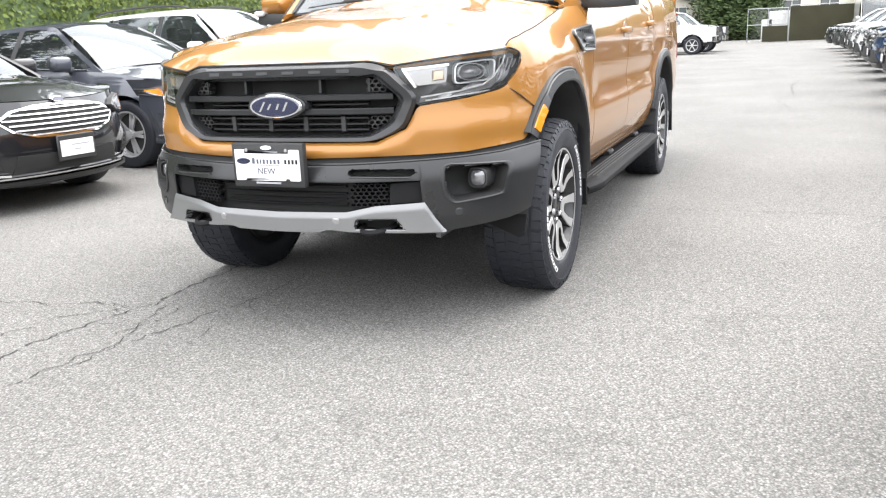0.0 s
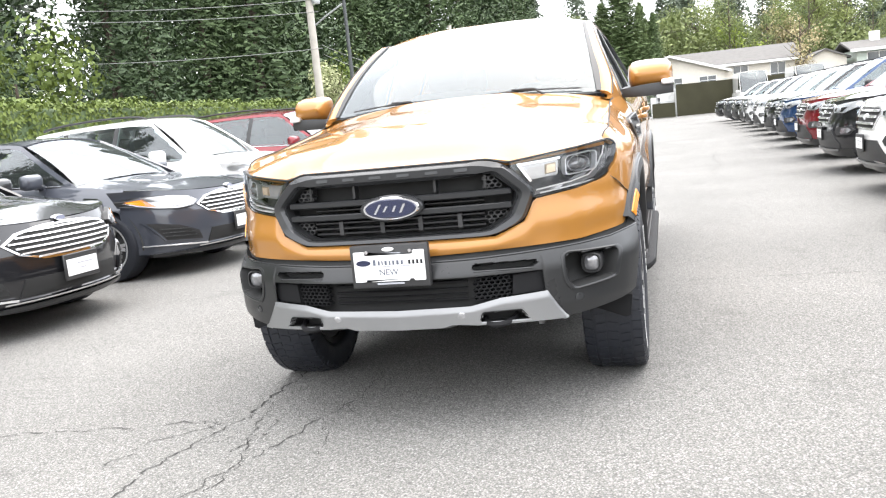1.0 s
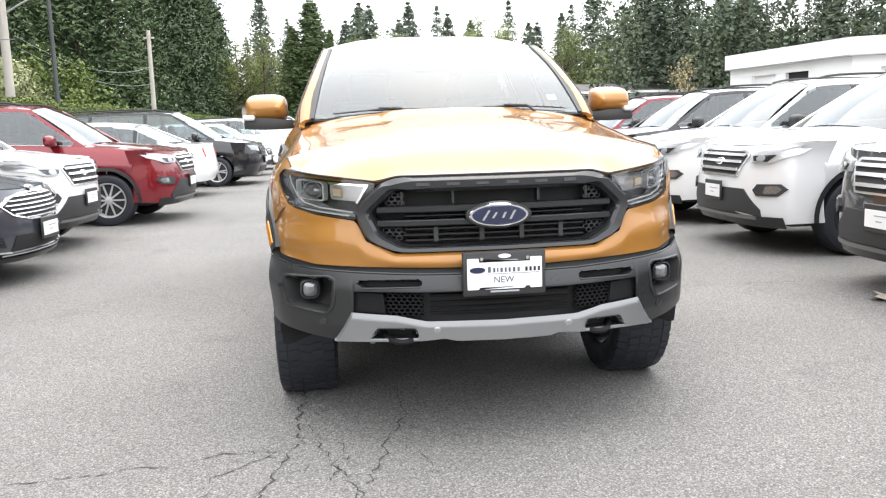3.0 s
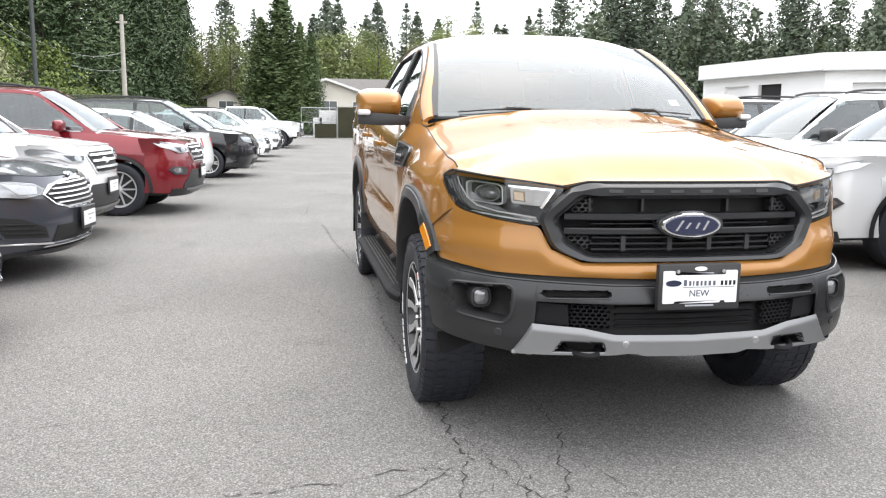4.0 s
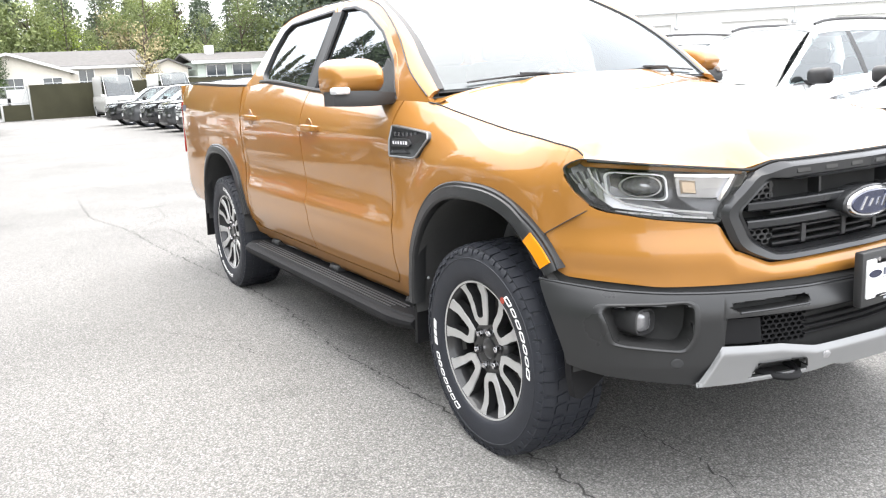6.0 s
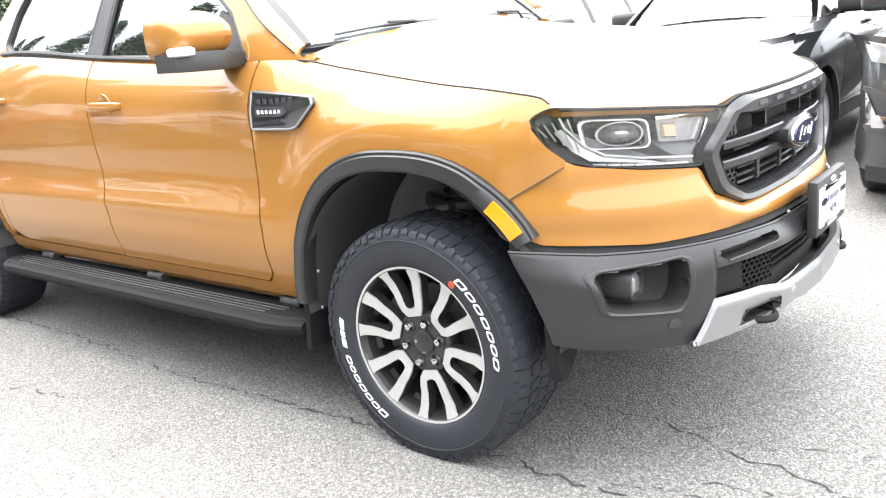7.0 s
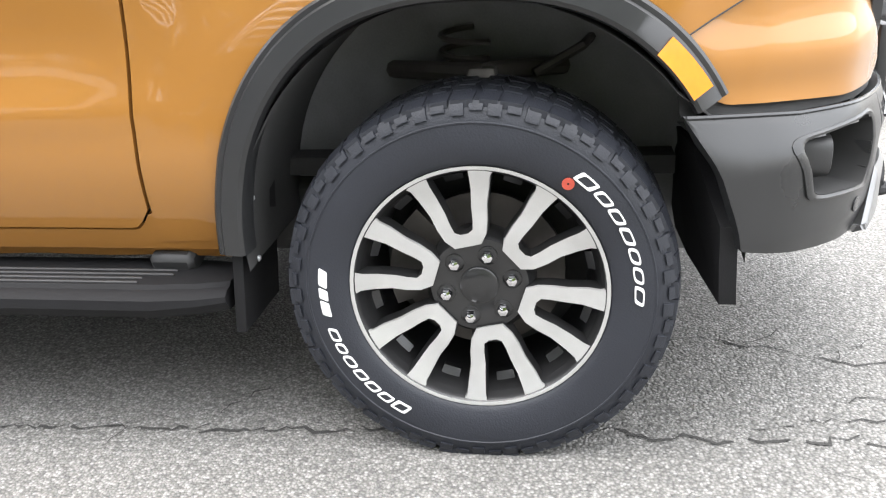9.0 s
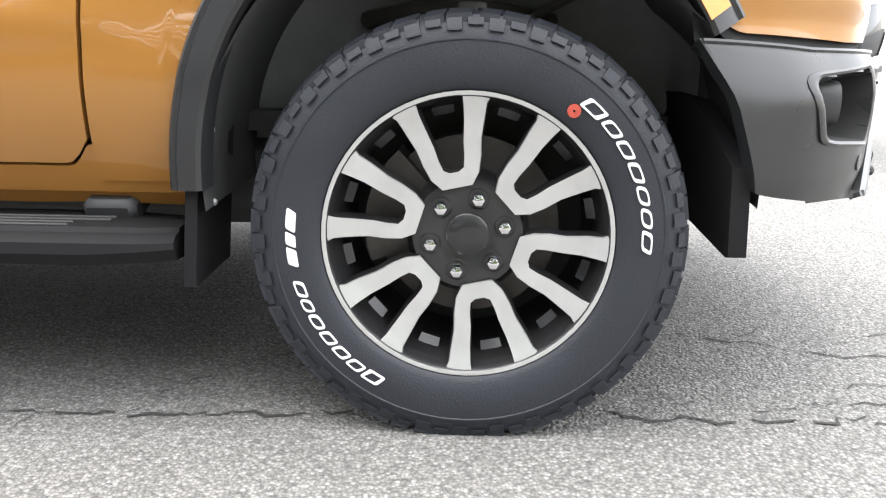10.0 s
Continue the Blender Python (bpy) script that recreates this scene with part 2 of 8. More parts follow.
BARK = mat("bark", (0.09, 0.07, 0.055), 0.95, var=0.3, scale=4, bump=0.8, bscale=20)
POLEWOOD = mat("grey_pole_wood", (0.42, 0.39, 0.35), 0.9, var=0.15, scale=3, bump=0.3, bscale=30)
STEEL = mat("galvanised_steel", (0.42, 0.43, 0.44), 0.45, 0.6, var=0.12)
POLEDARK = mat("dark_lamp_post_paint", (0.05, 0.055, 0.055), 0.5, var=0.1)
CABLE = mat("cable_sheath", (0.20, 0.21, 0.20), 0.6)
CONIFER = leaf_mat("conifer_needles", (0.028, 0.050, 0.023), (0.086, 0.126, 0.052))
# paler, greyer needles: distance haze is put into the colour
HAZEFIR = leaf_mat("hazed_conifer_needles", (0.048, 0.066, 0.044), (0.110, 0.138, 0.086))
CEDAR = leaf_mat("cedar_foliage", (0.035, 0.062, 0.022), (0.11, 0.15, 0.055))
SPRING = leaf_mat("spring_leaves", (0.16, 0.24, 0.03), (0.34, 0.42, 0.06))
ALDER = leaf_mat("alder_leaves", (0.085, 0.120, 0.040), (0.205, 0.235, 0.090))
FRESH = leaf_mat("fresh_green_leaves", (0.115, 0.155, 0.045), (0.255, 0.290, 0.100))
BUDS = leaf_mat("pale_buds", (0.26, 0.22, 0.12), (0.42, 0.36, 0.20))
HEDGE = leaf_mat("hedge_leaves", (0.04, 0.068, 0.014), (0.17, 0.215, 0.05))
STUCCO = mat("cream_stucco", (0.66, 0.62, 0.55), 0.9, var=0.06, bump=0.2, bscale=60)
SIDING = mat("pale_green_siding", (0.50, 0.56, 0.50), 0.8, var=0.06)
WHITEWALL = mat("white_painted_block", (0.80, 0.80, 0.79), 0.7, var=0.04, scale=0.8, bump=0.15, bscale=40)
SHINGLE = mat("weathered_shingle", (0.125, 0.12, 0.115), 0.95, var=0.2, scale=3, bump=0.5, bscale=30)
WHITETRIM = mat("white_trim_paint", (0.78, 0.78, 0.76), 0.6, var=0.04)
DARKOPEN = mat("dark_interior", (0.02, 0.02, 0.02), 0.9)
SCREEN = mat("green_windscreen_fabric", (0.040, 0.038, 0.020), 0.95, var=0.25, scale=0.8, bump=0.3, bscale=60)
PAPER = mat("litter_paper", (0.55, 0.50, 0.42), 0.8, var=0.15, scale=30)

# ---- building helpers ----
def part(name, bm, material, parent=None, label="", smooth=38.0, fix=False):
    """Links a bmesh as one mesh object, under a thing or a part."""
    if fix:
        bmesh.ops.recalc_face_normals(bm, faces=bm.faces)
    me = bpy.data.meshes.new(name)
    bm.to_mesh(me)
    bm.free()
    me.polygons.foreach_set("use_smooth", [True] * len(me.polygons))
    me.set_sharp_from_angle(angle=radians(smooth))
    for m in (material if isinstance(material, (list, tuple)) else [material]):
        me.materials.append(m)
    ob = new(name, me)
    if parent is not None:
        ob.parent = parent
    if label:
        ob["label"] = label
    return ob


def thing(name, label, category, group="", m=None):
    """An Empty at a thing's base."""
    e = new(name)
    e.empty_display_size = 0.1
    if m is not None:
        e.matrix_basis = m
    return tagged(e, label, category, group)


def structure(ob, label, category):
    return tagged(ob, label, category, kind="structure")


def crv(*pts):
    """A smooth curve through (u, v) points, as a function of u."""
    u = [p[0] for p in pts]
    v = [p[1] for p in pts]
    n = len(pts)
    d = [(v[i + 1] - v[i]) / (u[i + 1] - u[i]) for i in range(n - 1)]
    t = [d[0]] + [0.0 if d[i - 1] * d[i] <= 0 else 2 * d[i - 1] * d[i] / (d[i - 1] + d[i]) for i in range(1, n - 1)] + [d[-1]]

    def at(x):
        if x <= u[0]:
            return v[0]
        if x >= u[-1]:
            return v[-1]
        i = 0
        while x > u[i + 1]:
            i += 1
        h = u[i + 1] - u[i]
        s = (x - u[i]) / h
        return (v[i] * (1 + 2 * s) * (1 - s) ** 2 + t[i] * h * s * (1 - s) ** 2
                + v[i + 1] * s * s * (3 - 2 * s) + t[i + 1] * h * s * s * (s - 1))
    return at


def lin(*pts):
    u = [p[0] for p in pts]
    v = [p[1] for p in pts]
    return lambda x: float(np.interp(x, u, v))


def steps(a, b, n):
    return [a + (b - a) * i / n for i in range(n + 1)]


def sheet(bm, us, vs, fn, mi=0, keep=None):
    """A grid of quads: fn(u, v) gives the place; keep(u, v) leaves faces out."""
    g = [[bm.verts.new(fn(u, v)) for v in vs] for u in us]
    for i in range(len(us) - 1):
        for j in range(len(vs) - 1):
            if keep and not keep((us[i] + us[i + 1]) / 2, (vs[j] + vs[j + 1]) / 2):
                continue
            try:
                f = bm.faces.new((g[i][j], g[i + 1][j], g[i + 1][j + 1], g[i][j + 1]))
                f.material_index = mi
            except ValueError:
                pass
    return g


def columns(bm, us, lo, hi, fn, nz, mi=0, holes=()):
    """Columns of quads between two height curves; holes are polygons in (u, z)."""
    def keep(u, k):
        z = lo(u) + (hi(u) - lo(u)) * k
        return not any(inside(u, z, h) for h in holes)
    return sheet(bm, us, steps(0, 1, nz), lambda u, k: fn(u, lo(u) + (hi(u) - lo(u)) * k), mi, keep)


def inside(x, y, poly):
    hit = False
    for (x0, y0), (x1, y1) in zip(poly, poly[1:] + poly[:1]):
        if (y0 > y) != (y1 > y) and x < x0 + (y - y0) / (y1 - y0) * (x1 - x0):
            hit = not hit
    return hit


def orient(bm, centre):
    """Turns every face away from a centre point or from a centre line (x, None, z)."""
    for f in bm.faces:
        c = f.calc_center_median()
        f.normal_update()
        d = Vector((c.x - centre[0], 0 if centre[1] is None else c.y - centre[1], c.z - centre[2]))
        if f.normal.dot(d) < 0:
            f.normal_flip()
    bm.normal_update()


def thicken(bm, d):
    """Gives the faces a thickness inwards."""
    for v in [v for v in bm.verts if not v.link_faces]:
        bm.verts.remove(v)
    bmesh.ops.solidify(bm, geom=bm.faces[:], thickness=d)


def loops(bm, rings, closed=True, cap0=False, cap1=False, mi=0):
    """Quads from ring to ring of points."""
    vs = [[bm.verts.new(p) for p in r] for r in rings]
    n = len(rings[0])
    for a, b in zip(vs, vs[1:]):
        for i in range(n if closed else n - 1):
            j = (i + 1) % n
            f = bm.faces.new((a[i], a[j], b[j], b[i]))
            f.material_index = mi
    for flag, r in ((cap0, vs[0][::-1]), (cap1, vs[-1])):
        if flag:
            f = bm.faces.new(r)
            f.material_index = mi
    return vs


def tube(bm, pts, r, n=8, cap=True, mi=0):
    """A round bar along points; r is a number or a list."""
    rings = []
    up = Vector((0, 0, 1))
    pts = [Vector(p) for p in pts]
    for i, p in enumerate(pts):
        d = (pts[min(i + 1, len(pts) - 1)] - pts[max(i - 1, 0)]).normalized()
        a = d.cross(up if abs(d.dot(up)) < 0.95 else Vector((1, 0, 0))).normalized()
        b = d.cross(a)
        rr = r[i] if isinstance(r, (list, tuple)) else r
        rings.append([p + a * rr * math.cos(2 * math.pi * k / n) + b * rr * math.sin(2 * math.pi * k / n) for k in range(n)])
    loops(bm, rings, True, cap, cap, mi)


def block(bm, c, s, bevel=0.0, m=None, mi=0, seg=1):
    """A box with eased edges."""
    r = bmesh.ops.create_cube(bm, size=1.0)
    vs = r["verts"]
    for v in vs:
        v.co = Vector((v.co.x * s[0], v.co.y * s[1], v.co.z * s[2]))
    fs = list({f for v in vs for f in v.link_faces})
    if bevel:
        es = list({e for v in vs for e in v.link_edges})
        o = bmesh.ops.bevel(bm, geom=es, offset=bevel, segments=seg, affect='EDGES', profile=0.5)
        vs = list({v for f in o["faces"] for v in f.verts} | {v for v in vs if v.is_valid})
        fs = list({f for v in vs for f in v.link_faces})
    for v in vs:
        v.co = (m @ v.co if m is not None else v.co) + Vector(c)
    for f in fs:
        f.material_index = mi
    return vs


def lathe(bm, prof, n=48, mi=0, cx=0.0, cy=0.0, cz=0.0, sx=1.0, cap0=False, cap1=False):
    """A profile of (radius, x) turned about the x axis."""
    loops(bm, [[(cx + sx * a, cy + r * math.cos(2 * math.pi * k / n), cz + r * math.sin(2 * math.pi * k / n)) for k in range(n)] for r, a in prof],
          True, cap0, cap1, mi)


def plate(bm, poly, put, d0, d1, mi=0, ease=0.0):
    """A flat-sided piece: poly in two coordinates, put(a, b, depth) gives the place; ease rounds the front edge."""
    rings = []
    if ease:
        cx = sum(p[0] for p in poly) / len(poly)
        cy = sum(p[1] for p in poly) / len(poly)
        small = []
        for a, b in poly:
            l = math.hypot(a - cx, b - cy) or 1.0
            small.append((a - (a - cx) / l * ease, b - (b - cy) / l * ease))
        s = 1 if d1 > d0 else -1
        rings = [[put(a, b, d0) for a, b in small], [put(a, b, d0 + s * ease) for a, b in poly], [put(a, b, d1) for a, b in poly]]
    else:
        rings = [[put(a, b, d0) for a, b in poly], [put(a, b, d1) for a, b in poly]]
    loops(bm, rings, True, True, True, mi)


def oval(rx, ry, n=32, cx=0.0, cy=0.0, power=2.0):
    out = []
    for k in range(n):
        a = 2 * math.pi * k / n
        c, s = math.cos(a), math.sin(a)
        out.append((cx + rx * math.copysign(abs(c) ** (2 / power), c), cy + ry * math.copysign(abs(s) ** (2 / power), s)))
    return out


def lettering(words, size, depth):
    """Raised letters as a mesh in the xy plane, centred."""
    cu = bpy.data.curves.new("letters", 'FONT')
    cu.body, cu.size, cu.extrude, cu.align_x, cu.align_y = words, size, depth, 'CENTER', 'CENTER'
    ob = new("letters", cu)
    dg = bpy.context.evaluated_depsgraph_get()
    me = bpy.data.meshes.new_from_object(ob.evaluated_get(dg))
    bpy.data.objects.remove(ob)
    bm = bmesh.new()
    bm.from_mesh(me)
    bpy.data.meshes.remove(me)
    return bm

# ---- ground, cracks ----
bm = bmesh.new()
xs = [-400, -120, -40, -20, -12, -8, -4, 0, 4, 8, 14, 25, 50, 120, 400]
ys = [-400, -120, -40, -15, -8, -4, -2, 0, 2, 4, 8, 14, 25, 45, 62, 90, 160, 600]
sheet(bm, xs, ys, lambda x, y: (x, y, 0.0))
ground = structure(part("ground", bm, ASPHALT), "worn light grey asphalt of a car lot with fine aggregate", "ground")


def crack(points, width, seed, name="pavement_crack"):
    """A thin ragged seam of dark fill along points on the ground."""
    rnd = random.Random(seed)
    pts = []
    for (x0, y0), (x1, y1) in zip(points, points[1:]):
        n = max(2, int(math.hypot(x1 - x0, y1 - y0) / 0.022))
        for i in range(n):
            k = i / n
            wob = 0.5 + 0.5 * math.sin(i * 0.17 + seed * 2.1)
            dx_, dy_ = rnd.uniform(-0.012, 0.012) + 0.013 * wob * math.sin(i * 0.9 + seed), rnd.uniform(-0.012, 0.012) + 0.016 * (1 - wob) * math.sin(i * 0.37 + 3 * seed)
            pts.append((x0 + (x1 - x0) * k + dx_, y0 + (y1 - y0) * k + dy_))
    pts.append(points[-1])
    b = bmesh.new()
    prev = None
    for i, (x, y) in enumerate(pts):
        a, c = pts[max(i - 1, 0)], pts[min(i + 1, len(pts) - 1)]
        dx, dy = c[0] - a[0], c[1] - a[1]
        l = math.hypot(dx, dy) or 1
        w = 0.58 * width * rnd.uniform(0.1, 1.8) * min(1, (i + 1) / 4, (len(pts) - i) / 4) / 2
        v = [b.verts.new((x - dy / l * w, y + dx / l * w, 0.003)), b.verts.new((x + dy / l * w, y - dx / l * w, 0.003))]
        if prev and rnd.random() > 0.10:
            b.faces.new((prev[0], prev[1], v[1], v[0]))
        prev = v
    return structure(part(name, b, CRACK), "thin ragged dark crack running through the asphalt", "crack")


crack([(-0.95, -3.0), (-0.9, -1.9), (-0.93, -1.3), (-0.864, -0.94), (-0.803, -0.77), (-0.825, -0.59), (-0.828, -0.426), (-0.803, -0.262), (-0.83, 0.1),
       (-0.865, 0.67), (-0.9, 1.4), (-0.84, 2.3), (-0.86, 3.0), (-0.935, 3.8), (-1.05, 5.2), (-1.083, 6.2), (-1.3, 7.6), (-1.2, 9.5)], 0.011, 1)
crack([(-0.86, -0.95), (-1.03, -0.82), (-1.3, -0.92), (-1.7, -0.95), (-2.3, -1.15)], 0.008, 2)
crack([(-0.37, -0.1), (-0.372, -0.366), (-0.375, -0.56), (-0.46, -0.8), (-0.5, -1.05), (-0.62, -1.35), (-0.66, -1.7)], 0.008, 3)
crack([(-0.46, -0.8), (-0.33, -0.98), (-0.3, -1.2)], 0.006, 4)
crack([(-0.66, -0.72), (-0.62, -0.95), (-0.7, -1.2)], 0.006, 5)
crack([(-1.083, 6.2), (-0.6, 6.9), (-0.5, 8.0)], 0.008, 6)
crack([(-0.9, 1.4), (-1.25, 1.55), (-1.3, 1.9), (-1.6, 2.4)], 0.005, 7)
crack([(-0.865, 0.67), (-0.6, 0.5), (-0.45, 0.2)], 0.006, 8)
crack([(-0.847, -0.773), (-0.924, -0.892), (-1.1, -1.05), (-1.15, -1.35)], 0.007, 9)
crack([(1.0, 1.75), (2.0, 1.8), (3.0, 1.72), (4.5, 1.85)], 0.008, 10)
crack([(1.9, 13.4), (1.95, 11.5), (1.7, 10.2), (1.9, 8.8)], 0.014, 11)
crack([(1.7, 10.2), (2.3, 9.6), (2.6, 8.9)], 0.012, 12)
crack([(2.1, 15.5), (1.9, 13.4), (2.4, 12.6)], 0.014, 13)
crack([(-2.1, 0.6), (-2.05, 1.3)], 0.004, 14)
crack([(-1.09, 6.1), (-0.74, 6.01), (-0.69, 5.13), (-0.75, 3.75), (-0.9, 2.83)], 0.008, 15)
crack([(-0.77, -0.56), (-0.72, -0.80), (-0.69, -0.95), (-0.57, -1.30), (-0.59, -1.5)], 0.007, 16)
crack([(-2.5, -0.19), (-2.39, -0.17), (-2.2, -0.15)], 0.006, 18)
# short spurs off the longer cracks
rs = random.Random(41)
for i in range(9):
    x, y = rs.choice(((-0.86, -0.9), (-0.83, -0.5), (-0.88, 0.8), (-0.5, -0.9), (-0.38, -0.5), (-0.95, 3.4), (-1.05, 5.4), (-0.9, 2.2)))
    x, y = x + rs.uniform(-0.06, 0.06), y + rs.uniform(-0.3, 0.3)
    a, l = rs.uniform(0, 6.28), rs.uniform(0.08, 0.28)
    crack([(x, y), (x + 0.5 * l * math.cos(a), y + 0.5 * l * math.sin(a)), (x + l * math.cos(a + 0.6), y + l * math.sin(a + 0.6))], 0.004, 50 + i)

# ---- parked cars ----
SHARED = {}


def shared(name, key, make, material, parent, m=None, label="", smooth=38.0):
    """One mesh made once under key and used by many objects."""
    if key not in SHARED:
        b = bmesh.new()
        make(b)
        ob = part(name, b, material, parent, label, smooth, fix=True)
        SHARED[key] = ob.data
    else:
        ob = new(name, SHARED[key])
        ob.parent = parent
        if label:
            ob["label"] = label
    if m is not None:
        ob.matrix_basis = m
    return ob


def car_wheel(parent, x, y, side, r, w, style):
    """A wheel with its tyre and alloy rim; side is -1 or 1."""
    rr = r * 0.68

    def tyre(b):
        lathe(b, [(rr * 0.97, -0.3 * w), (rr * 1.02, -0.46 * w), (r * 0.88, -0.52 * w), (r * 0.97, -0.46 * w), (r, -0.36 * w), (r, 0.36 * w), (r * 0.97, 0.46 * w),
                  (r * 0.88, 0.52 * w), (rr * 1.02, 0.46 * w), (rr * 0.97, 0.3 * w)], 40)

    def rim(b):
        lathe(b, [(rr * 1.0, 0.40 * w), (rr * 1.0, 0.46 * w), (rr * 0.93, 0.44 * w), (rr * 0.9, 0.25 * w), (rr * 0.88, -0.3 * w)], 36)
        n = style[0]
        for k in range(n):
            a = 2 * math.pi * k / n
            for da in style[1]:
                sw = 0.55 if n > 8 else 0.85
                poly = [(0.1 * rr, -0.10 * rr * sw), (0.93 * rr, -0.07 * rr * sw + 0.93 * rr * da), (0.93 * rr, 0.07 * rr * sw + 0.93 * rr * da), (0.1 * rr, 0.10 * rr * sw)]

                def put(p, q, d, a=a):
                    return (d, p * math.cos(a) - q * math.sin(a), p * math.sin(a) + q * math.cos(a))
                plate(b, poly, put, 0.42 * w - 0.02, 0.25 * w)
        lathe(b, [(rr * 0.2, 0.2 * w), (rr * 0.2, 0.4 * w), (rr * 0.1, 0.43 * w), (0.001, 0.43 * w)], 18)

    def back(b):
        lathe(b, [(rr * 0.9, 0.1 * w), (0.02, 0.12 * w)], 28)
    m = pose(x, y, r) if side > 0 else pose(x, y, r, 0, 0, 180)
    wh = thing_part("wheel", parent, m)
    shared("tyre", ("tyre", r, w), tyre, RUBBER, wh)
    shared("rim", ("rim", r, w, style), rim, style[2], wh)
    shared("brake_disc", ("bd", r, w), back, DARK, wh)
    return wh


def thing_part(name, parent, m):
    """An Empty that holds the pieces of a part."""
    e = new(name)
    e.empty_display_size = 0.05
    e.parent = parent
    e.matrix_basis = m
    return e


def parked_car(name, label, spec, body, m, group="parked cars"):
    """A car, nose at the origin, facing -y in its own space."""
    s = spec
    L, hw, rc, nc = s["L"], s["hw"], s["rc"], s["nc"]
    fa, ra, r = s["fa"], s["ra"], s["r"]
    belt = crv(*s["belt"])
    sill = s["sill"]
    car = thing(name, label, s["kind"], group, m)
    plan = crv((0, 0.96), (nc, 0.975), (fa, 1.0), (L * 0.5, 1.0), (ra, 0.995), (L - rc, 0.965), (L, 0.93))
    nexp = s.get("nexp", 2.6)

    def half(y, z):
        b = belt(y)
        k = (z - sill) / max(b - sill, 0.1)
        f = 1.0 - 0.055 * max(0, 0.35 - k) ** 1.5 / 0.2 - 0.10 * max(0, k - 0.62) ** 2 / 0.144
        f += 0.012 * math.exp(-((k - 0.66) / 0.06) ** 2) - 0.010 * math.exp(-((k - 0.42) / 0.12) ** 2)
        return hw * plan(y) * f

    ar = r + s.get("gap", 0.055)

    def low(y):
        z = sill + 0.0
        for c in (fa, ra):
            d = abs(y - c)
            if d < ar:
                z = max(z, r + math.sqrt(ar * ar - d * d) * 0.98)
        if y < fa - ar:
            z = max(z, s["chin"] + 0.02)
        if y > ra + ar:
            z = max(z, s["chin"] + 0.08)
        return z

    # sides as separate panels with narrow seams
    cuts = [nc] + s["cuts"] + [L - rc]
    names = ["fender"] + ["door"] * (len(cuts) - 3) + ["quarter_panel"]
    for sg in (-1, 1):
        for i, (a, b) in enumerate(zip(cuts, cuts[1:])):
            g = 0.004
            q = bmesh.new()
            us = steps(a + (g if i else 0), b - (g if i < len(cuts) - 2 else 0), max(6, int((b - a) / 0.045)))
            columns(q, us, low, lambda y: belt(y), lambda y, z: (sg * half(y, z), y, z), 12)
            orient(q, (0, None, 0.6))
            thicken(q, 0.02)
            p = part(names[i], q, body, car)
            if names[i] == "door":
                hb = bmesh.new()
                hy = b - 0.2
                hz = belt(hy) - 0.13
                block(hb, (sg * (half(hy, hz) + 0.018), hy, hz), (0.03, 0.2, 0.035), 0.012, seg=2)
                part("handle", hb, body if not s.get("chromehandle") else CHROME, p)
        # dark arches and sill
        for c in (fa, ra):
            q = bmesh.new()
            loops(q, [[(sg * x, c + (ar + o) * math.cos(t), r + (ar + o) * math.sin(t)) for t in steps(-0.1, math.pi + 0.1, 22)]
                      for x, o in ((hw * 0.995 + 0.012, 0.045), (hw * 0.995 + 0.016, 0.0), (hw * 0.96, -0.012), (hw * 0.55, 0.0))] if s.get("clad") else
                  [[(sg * x, c + (ar + o) * math.cos(t), r + (ar + o) * math.sin(t)) for t in steps(-0.1, math.pi + 0.1, 22)]
                   for x, o in ((hw * 0.965, 0.004), (hw * 0.55, 0.004))], closed=False)
            part("wheel_arch", q, GREYPLASTIC if s.get("clad") else DARK, car)
        q = bmesh.new()
        block(q, (sg * hw * 0.93, (fa + ra) / 2, sill - 0.015), (0.09, ra - fa - 2 * ar, 0.13), 0.02)
        part("sill", q, GREYPLASTIC, car)

    # front and rear skins
    def nose(x, z, off=0.0):
        u = min(1.0, abs(x) / (hw * plan(nc)))
        th = math.asin(min(1.0, u ** (nexp / 2)))
        y = nc * (1 - math.cos(th) ** (2 / nexp))
        y += s["lean"](z) * (1 - 0.6 * u)
        k = max(0.0, 1 - u ** 4)
        return Vector((x * (1 + off * 0.4), y - off * (0.35 + 0.65 * k), z))

    hood_lo = s["hood_lip"]
    top = lambda x: hood_lo + (belt(nc) - hood_lo) * (abs(x) / hw) ** 2.5
    q = bmesh.new()
    xs_ = [hw * plan(nc) * math.copysign(abs(u) ** 0.75, u) for u in steps(-1, 1, 36)]

    def edge_x(x, z):
        w = half(nc, max(z, low(nc)))
        return nose(x, z) + Vector((math.copysign(min(abs(x), w) - abs(x), x), 0, 0))
    columns(q, xs_, lambda x: s["chin"] + 0.06 * (abs(x) / hw) ** 3, top, edge_x, 14)
    orient(q, (0, 1.5, 0.5))
    front = part("front_bumper", q, body, car)
    # hood
    q = bmesh.new()
    wb = s["ws"][0]

    def hood(u, k):
        x0 = half(nc, belt(nc)) * u
        p = nose(x0, top(x0))
        y1 = wb + 0.10 * u * u
        y = p.y + (y1 - p.y) * k
        x = u * half(max(y, nc), belt(max(y, nc)))
        kk = min(1, (y - p.y) / 0.5)
        z = top(x0) * (1 - min(1, k * 2.5)) + belt(max(y, nc)) * min(1, k * 2.5)
        return (x, y, z + s["crown"] * (1 - u * u) * min(1, kk * 1.2 + 0.15) + 0.012 * math.exp(-((abs(u) - 0.62) / 0.08) ** 2) * kk)
    sheet(q, steps(-1, 1, 28), [0, 0.02, 0.05, 0.09] + steps(0.14, 1, 12), hood)
    orient(q, (0, None, -3))
    part("hood", q, body, car)
